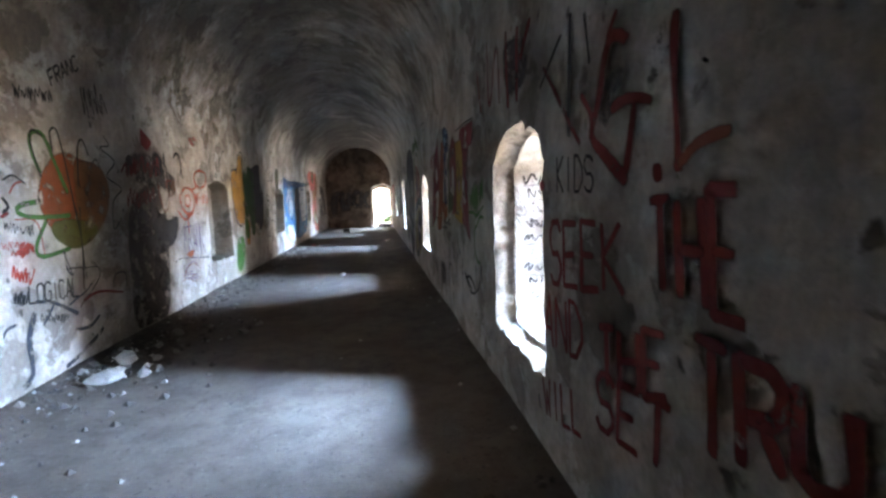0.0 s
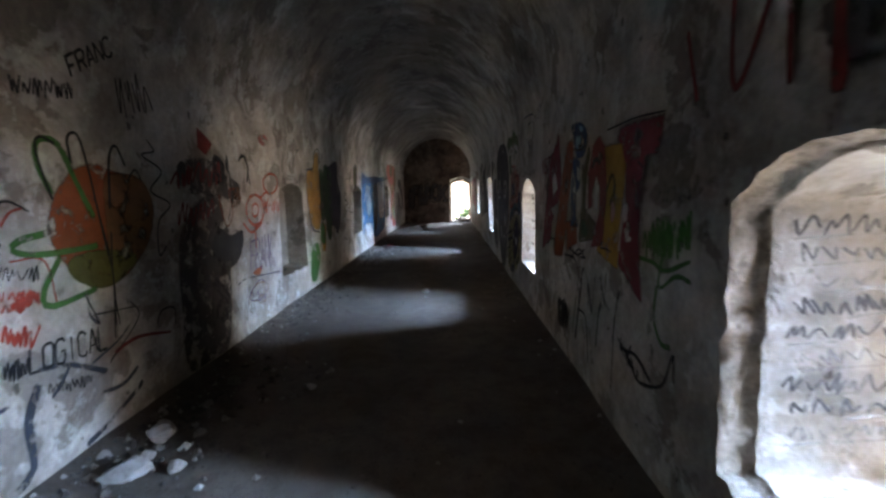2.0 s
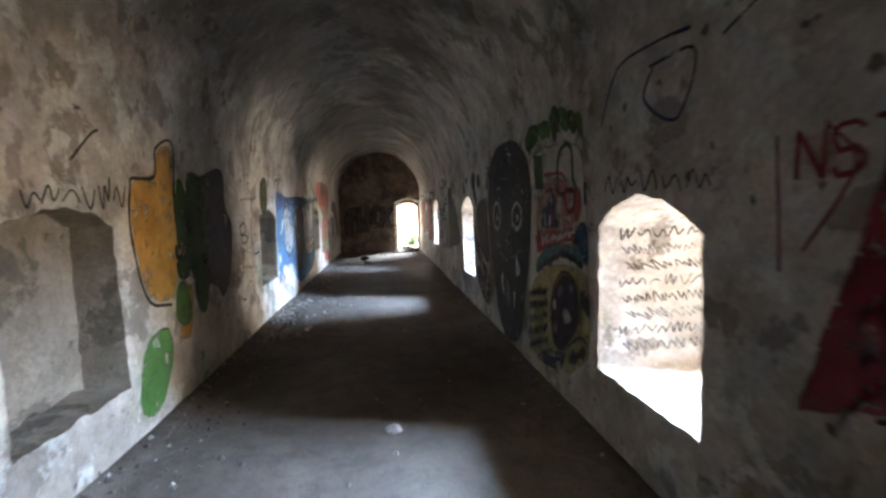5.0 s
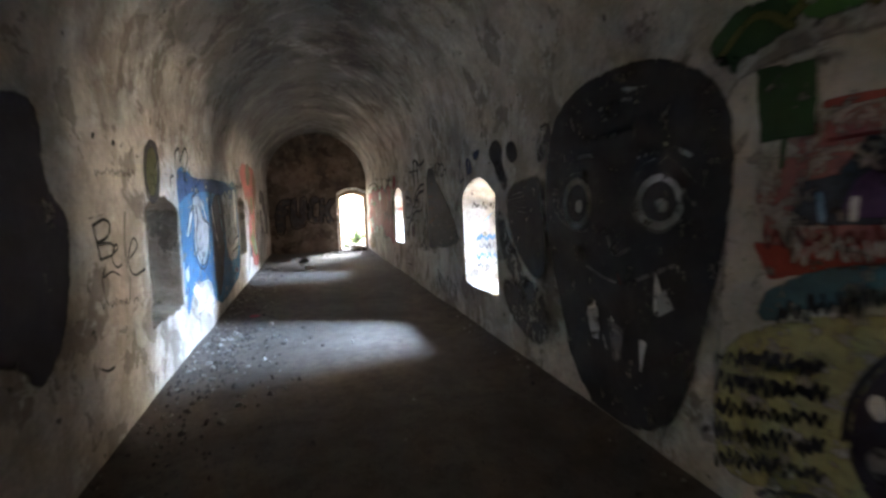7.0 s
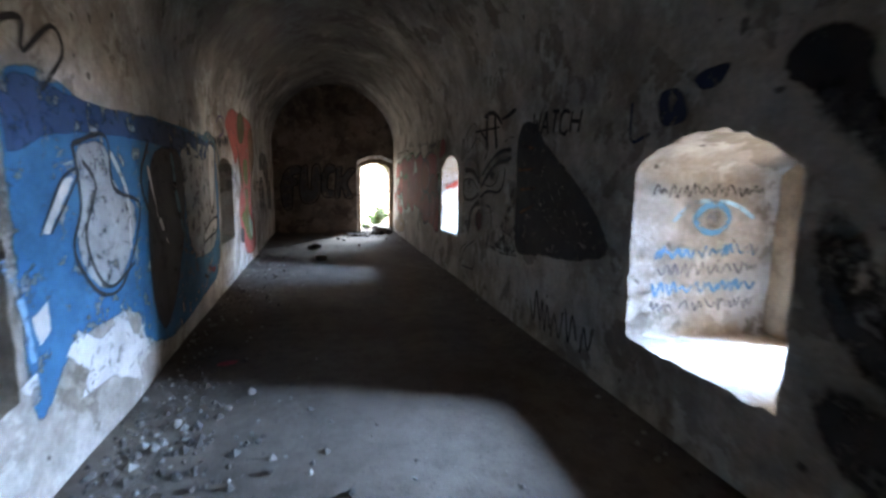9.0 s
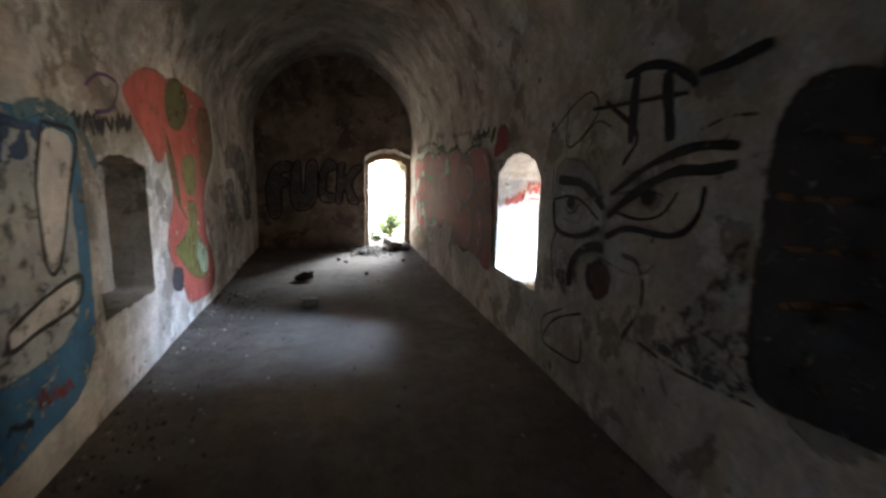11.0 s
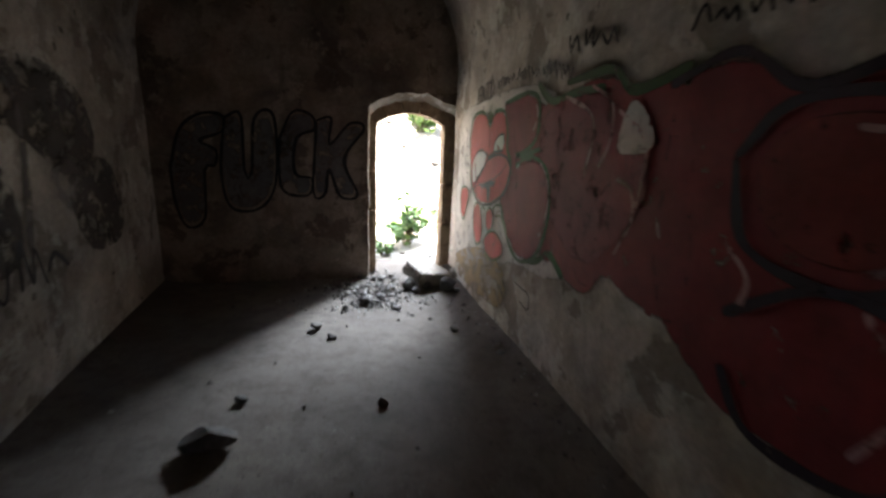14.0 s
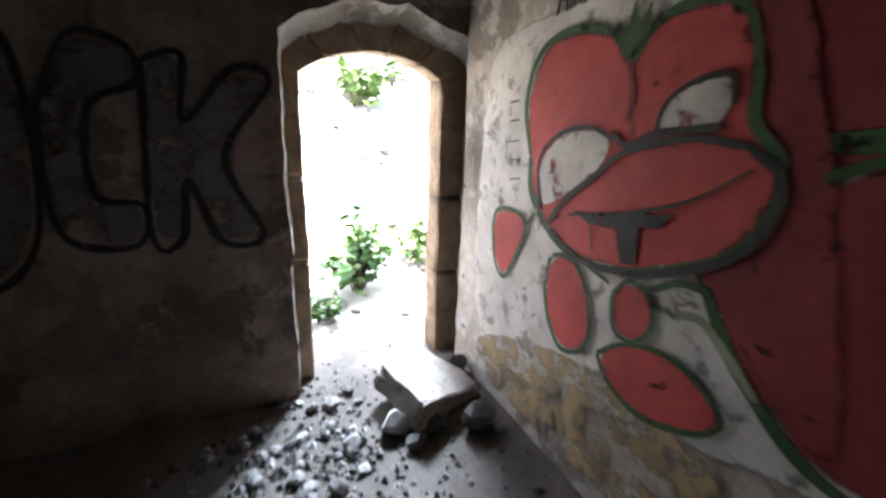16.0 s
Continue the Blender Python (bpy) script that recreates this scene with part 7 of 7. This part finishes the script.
def rock_data(seed, size, detail=2):
    bm = bmesh.new()
    bmesh.ops.create_icosphere(bm, subdivisions=detail, radius=1.0)
    rng = random.Random(seed)
    cuts = [Vector((rng.uniform(-1, 1), rng.uniform(-1, 1), rng.uniform(-1, 1))).normalized() for _ in range(9)]
    for v in bm.verts:
        p = v.co.copy()
        for c in cuts:
            over = p.dot(c) - (0.55 + 0.12 * cuts.index(c) / 9)
            if over > 0:
                p -= c * over
        p *= 1 + 0.12 * noise.noise(p * 2.3 + Vector((seed, 0, 0)))
        v.co = Vector((p.x * size[0], p.y * size[1], p.z * size[2]))
    low = min(v.co.z for v in bm.verts)
    for v in bm.verts:
        v.co.z -= low + 0.12 * size[2]
    me = bpy.data.meshes.new("stone")
    bm.to_mesh(me)
    bm.free()
    return me


def floor_z(x, y):
    near = min(abs(x + WIDE), abs(x))
    return rough((x, y, 0), 0.8, 0.012) + rough((x, y, 3), 4, 0.005) + 0.05 * max(0.0, 1 - near / 0.35) ** 2


def stone(name, label, x, y, size, mat, seed, group="", turn=0.0, tilt=0.0, lift=0.0, category="stone"):
    me = rock_data(seed, size)
    me.materials.append(mat)
    ob = tagged(new(name, me), label, category, group)
    ob.matrix_world = pose(x, y, floor_z(x, y) + lift, tilt, 0, turn)
    return ob


rng = random.Random(11)
SHAPES = []
for k in range(10):
    me = rock_data(40 + k, (0.5, 0.36 + 0.02 * k, 0.3), 1)
    me.materials.append((RUBBLE, DARK_RUBBLE, PEBBLE)[k % 3])
    SHAPES.append(me)


def scatter(count, group, label, spot, small, large):
    for _ in range(count):
        x, y = spot()
        me = rng.choice(SHAPES)
        s = small + (large - small) * rng.random() ** 2.5
        ob = tagged(new("loose_stone", me), label, "stone", group)
        ob.matrix_world = pose(x, y, floor_z(x, y), 0, 0, rng.uniform(0, 360)) @ Matrix.Diagonal((s, s, s, 1))


# the rubble heap by the left wall near the start
scatter(48, "rubble by the wall", "grey broken plaster lump on the floor", lambda: (-WIDE + 0.12 + abs(rng.gauss(0, 0.32)), rng.gauss(4.75, 0.55)), 0.035, 0.16)
scatter(62, "stones along the wall foot", "small stone fallen at the wall foot", lambda: (-WIDE + 0.06 + abs(rng.gauss(0, 0.22)), rng.uniform(5.5, 20.5)), 0.02, 0.10)
scatter(60, "stones on the bay floor", "small grey stone on dusty floor", lambda: (-WIDE + 0.2 + abs(rng.gauss(0, 0.5)), rng.gauss(13.5, 0.9)), 0.03, 0.12)
scatter(14, "stones on the dusty floor", "small stone on trodden floor", lambda: (rng.uniform(-3.0, -0.4), rng.uniform(3.5, 23.0)), 0.015, 0.06)
scatter(96, "rubble at the doorway", "broken stone in the doorway rubble", lambda: (-0.92 + rng.gauss(0, 0.16) - 0.35 * abs(rng.gauss(0, 0.5)), 24.3 + rng.gauss(0, 0.34) - 0.2 * rng.random()), 0.03, 0.13)
scatter(18, "stones below the mural", "small stone at the foot of the painted wall", lambda: (-0.08 - abs(rng.gauss(0, 0.10)), rng.uniform(22.0, 24.4)), 0.03, 0.12)

stone("white_stone", "pale broken lump on dark dusty floor", -2.23, 5.20, (0.06, 0.05, 0.035), RUBBLE, 12)
stone("white_stone", "small pale chip on dark dusty floor", -0.15, 6.20, (0.04, 0.02, 0.012), RUBBLE, 13)
stone("white_stone", "white broken lump on dark dusty floor", -1.46, 8.68, (0.085, 0.06, 0.04), RUBBLE, 3)
stone("dark_lump", "dark lump of rubble on the floor", -2.23, 21.66, (0.17, 0.13, 0.09), DARK_RUBBLE, 5)
for x, y, size, seed in ((-2.12, 22.1, 0.055, 31), (-1.22, 21.88, 0.05, 32), (-0.43, 22.93, 0.06, 33), (-1.65, 23.19, 0.075, 34), (-1.52, 22.98, 0.05, 35), (-1.15, 23.78, 0.085, 36), (-0.86, 24.13, 0.08, 37)):
    stone("loose_stone", "dark broken stone lying on the dusty floor", x, y, (size, size * 0.75, size * 0.6), DARK_RUBBLE if seed != 37 else RUBBLE, seed, "stones before the doorway", turn=seed * 40)
stone("broken_plaster", "pale slab of fallen plaster by the wall", -2.92, 4.05, (0.16, 0.12, 0.05), RUBBLE, 6, turn=30)
stone("broken_plaster", "pale lump of fallen plaster by the wall", -2.95, 4.42, (0.12, 0.09, 0.07), RUBBLE, 8, turn=70)
stone("red_plastic_scrap", "crumpled red plastic scrap on the floor", -2.85, 15.25, (0.09, 0.05, 0.02), PLASTIC_RED, 9, turn=20, category="litter")


def door_boulder():
    """The squared block that has fallen into the doorway."""
    bm = bmesh.new()
    bmesh.ops.create_cube(bm, size=1.0)
    bmesh.ops.bevel(bm, geom=list(bm.edges), offset=0.10, segments=2, affect="EDGES", profile=0.6)
    bmesh.ops.subdivide_edges(bm, edges=list(bm.edges), cuts=2, use_grid_fill=True)
    for v in bm.verts:
        p = v.co
        k = 1 + 0.24 * noise.noise(p * 2.4 + Vector((4, 0, 0))) + 0.11 * noise.noise(p * 6)
        v.co = Vector((p.x * 0.46 * k * (1 - 0.25 * p.y), p.y * 0.44 * k, p.z * 0.17 * k))
    me = bpy.data.meshes.new("fallen_block")
    bm.to_mesh(me)
    bm.free()
    me.materials.append(BLOCK)
    ob = tagged(new("fallen_block", me), "pale fallen stone block lying tilted in the doorway", "stone block")
    ob.matrix_world = pose(-0.37, 24.36, 0.115, 8, 10, 24)
    for x, y, s, k in ((-0.62, 24.16, 0.11, 21), (-0.18, 24.02, 0.12, 22), (-0.42, 24.1, 0.09, 23), (-0.55, 24.02, 0.07, 24), (-0.12, 24.5, 0.12, 25)):
        stone("rubble_stone", "dark stone wedged beside the fallen block", x, y, (s, s * 0.8, s * 0.75), DARK_RUBBLE if k != 21 else RUBBLE, k, "stones round the fallen block")


door_boulder()


def old_brick():
    bm = bmesh.new()
    bmesh.ops.create_cube(bm, size=1.0)
    bmesh.ops.bevel(bm, geom=list(bm.edges), offset=0.05, segments=2, affect="EDGES")
    for v in bm.verts:
        k = 1 + 0.08 * noise.noise(v.co * 4)
        v.co = Vector((v.co.x * 0.20 * k, v.co.y * 0.11 * k, v.co.z * 0.10 * k))
    me = bpy.data.meshes.new("old_brick")
    bm.to_mesh(me)
    bm.free()
    me.materials.append(BRICK)
    ob = tagged(new("old_brick", me), "pale old brick lying on the dusty floor", "brick")
    ob.matrix_world = pose(-2.08, 20.2, 0.05 + floor_z(-2.08, 20.2), 0, 3, 18)


old_brick()


def gravel():
    """Crumbs of plaster strewn on the floor, thickest along the left wall and at the door."""
    b = Build()
    g = random.Random(5)
    for k in range(4600):
        if k < 2300:
            x, y = -WIDE + 0.03 + abs(g.gauss(0, 0.30)), g.uniform(0.5, 21)
        elif k < 2700:
            x, y = -0.04 - abs(g.gauss(0, 0.12)), g.uniform(1, 24.5)
        elif k < 3000:
            x, y = g.uniform(-3.2, -0.2), g.uniform(1, 24)
        elif k < 3500:
            x, y = -0.85 + g.gauss(0, 0.35), 24.2 + g.gauss(0, 0.4)
        elif k < 3900:
            x, y = -WIDE + 0.08 + abs(g.gauss(0, 0.42)), g.gauss(13.6, 0.9)
        elif k < 4300:
            x, y = -WIDE + 0.08 + abs(g.gauss(0, 0.40)), g.gauss(4.7, 0.7)
        else:
            x, y = -1.0 - 0.5 * abs(g.gauss(0, 0.5)) + g.gauss(0, 0.12), 24.45 - 0.9 * g.random()
        if not (-WIDE < x < -0.03 and y < END + 0.6):
            continue
        s = 0.007 + (0.024 if k < 3500 else 0.042) * g.random() ** 2
        z = floor_z(x, y)
        a = g.uniform(0, 6.3)
        ring = [(x + s * math.cos(a + q) * g.uniform(0.7, 1.2), y + s * math.sin(a + q) * g.uniform(0.7, 1.2), z - 0.003) for q in (0, 1.57, 3.14, 4.71)]
        top = (x + g.uniform(-0.3, 0.3) * s, y, z + s * g.uniform(0.5, 1.0))
        mat = 0 if g.random() < (0.15 if k < 4300 else 0.3) else 1
        for q in range(4):
            b.face(ring[q], ring[(q + 1) % 4], top, mat=mat)
    tagged(new("gravel", b.mesh("gravel", RUBBLE, DARK_RUBBLE, smooth=False)), "plaster crumbs strewn on the floor", "gravel", kind="stuff")


gravel()


# ---- outside the door ----
def leaf_material():
    m, nt, bsdf = nodes_of("leaf")
    info = nt.nodes.new("ShaderNodeNewGeometry")
    nt.links.new(ramp(nt, info.outputs["Random Per Island"], (0.0, (0.035, 0.085, 0.018)), (0.6, (0.07, 0.15, 0.03)), (1.0, (0.13, 0.20, 0.05))), bsdf.inputs["Base Color"])
    bsdf.inputs["Roughness"].default_value = 0.55
    return m


LEAF = leaf_material()
BARK = mottled("stem", (0.08, 0.06, 0.03), (0.16, 0.13, 0.07), 20, 0.8, 0.01)


def bush(label, x, y, wide, tall, leaves, size, seed):
    g = random.Random(seed)
    z0 = bank(x, y)
    root = tagged(new("bush"), label, "bush")
    root.location = (x, y, z0)
    crown = Build()
    tips = []
    for k in range(14):
        a, r = g.uniform(0, 6.3), wide * math.sqrt(g.random())
        tip = Vector((r * math.cos(a), r * math.sin(a), tall * g.uniform(0.4, 1.0) * (1 - 0.4 * (r / wide) ** 2)))
        tips.append(tip)
        mid = tip * 0.5 + Vector((0, 0, tall * 0.12))
        rings = []
        for q, w in ((Vector((0.1 * tip.x, 0.1 * tip.y, -0.05)), 0.014), (mid, 0.009), (tip, 0.004)):
            rings.append([q + Vector((w * math.cos(j * 1.257), w * math.sin(j * 1.257), 0)) for j in range(5)])
        stem = Build()
        stem.loft(rings)
        part("stem", stem.mesh("stem", BARK), root)
    for k in range(leaves):
        tip = g.choice(tips)
        c = tip * g.uniform(0.45, 1.05) + Vector((g.gauss(0, 0.1), g.gauss(0, 0.1), g.gauss(0, 0.07))) * wide * 1.6
        c.z = max(c.z, 0.02)
        s = size * g.uniform(0.6, 1.3)
        turn = Euler((g.uniform(-0.8, 0.8), g.uniform(-0.8, 0.8), g.uniform(0, 6.3))).to_matrix()
        ring = [Vector((0, -0.9, 0)), Vector((0.55, -0.45, 0.12)), Vector((0.62, 0.15, 0.16)), Vector((0, 0.95, -0.08)), Vector((-0.62, 0.15, 0.16)), Vector((-0.55, -0.45, 0.12))]
        p = [c + turn @ (q * s) for q in ring]
        crown.face(p[0], p[1], p[2], p[3])
        crown.face(p[0], p[3], p[4], p[5])
    part("foliage", crown.mesh("foliage", LEAF, smooth=False), root)


bush("broad leaved green bush outside the doorway", -0.25, 26.35, 0.40, 0.95, 420, 0.065, 1)
bush("low green weeds beside the doorway path", -0.72, 25.75, 0.16, 0.35, 110, 0.045, 2)
bush("small green bush with yellow flowers outside", 0.55, 26.9, 0.30, 0.75, 220, 0.06, 3)
bush("green weeds on the rubble bank", 0.6, 29.6, 0.7, 0.8, 380, 0.075, 4)
bush("green weeds at the top of the bank", -0.4, 32.2, 0.9, 0.9, 380, 0.09, 5)
bush("green bush on the slope outside", 2.4, 30.2, 0.8, 1.1, 420, 0.08, 6)

for k in range(120):
    x, y = rng.uniform(-3.5, 2.5), rng.uniform(END + 0.9, 33)
    me = rng.choice(SHAPES)
    s = rng.uniform(0.06, 0.4) * (0.5 if y < 26.5 else 1.0)
    ob = tagged(new("bank_stone", me), "pale sunlit stone on the bank outside", "stone", "stones on the bank")
    ob.matrix_world = pose(x, y, bank(x, y) - 0.01, 0, 0, rng.uniform(0, 360)) @ Matrix.Diagonal((s, s, s * 0.8, 1))
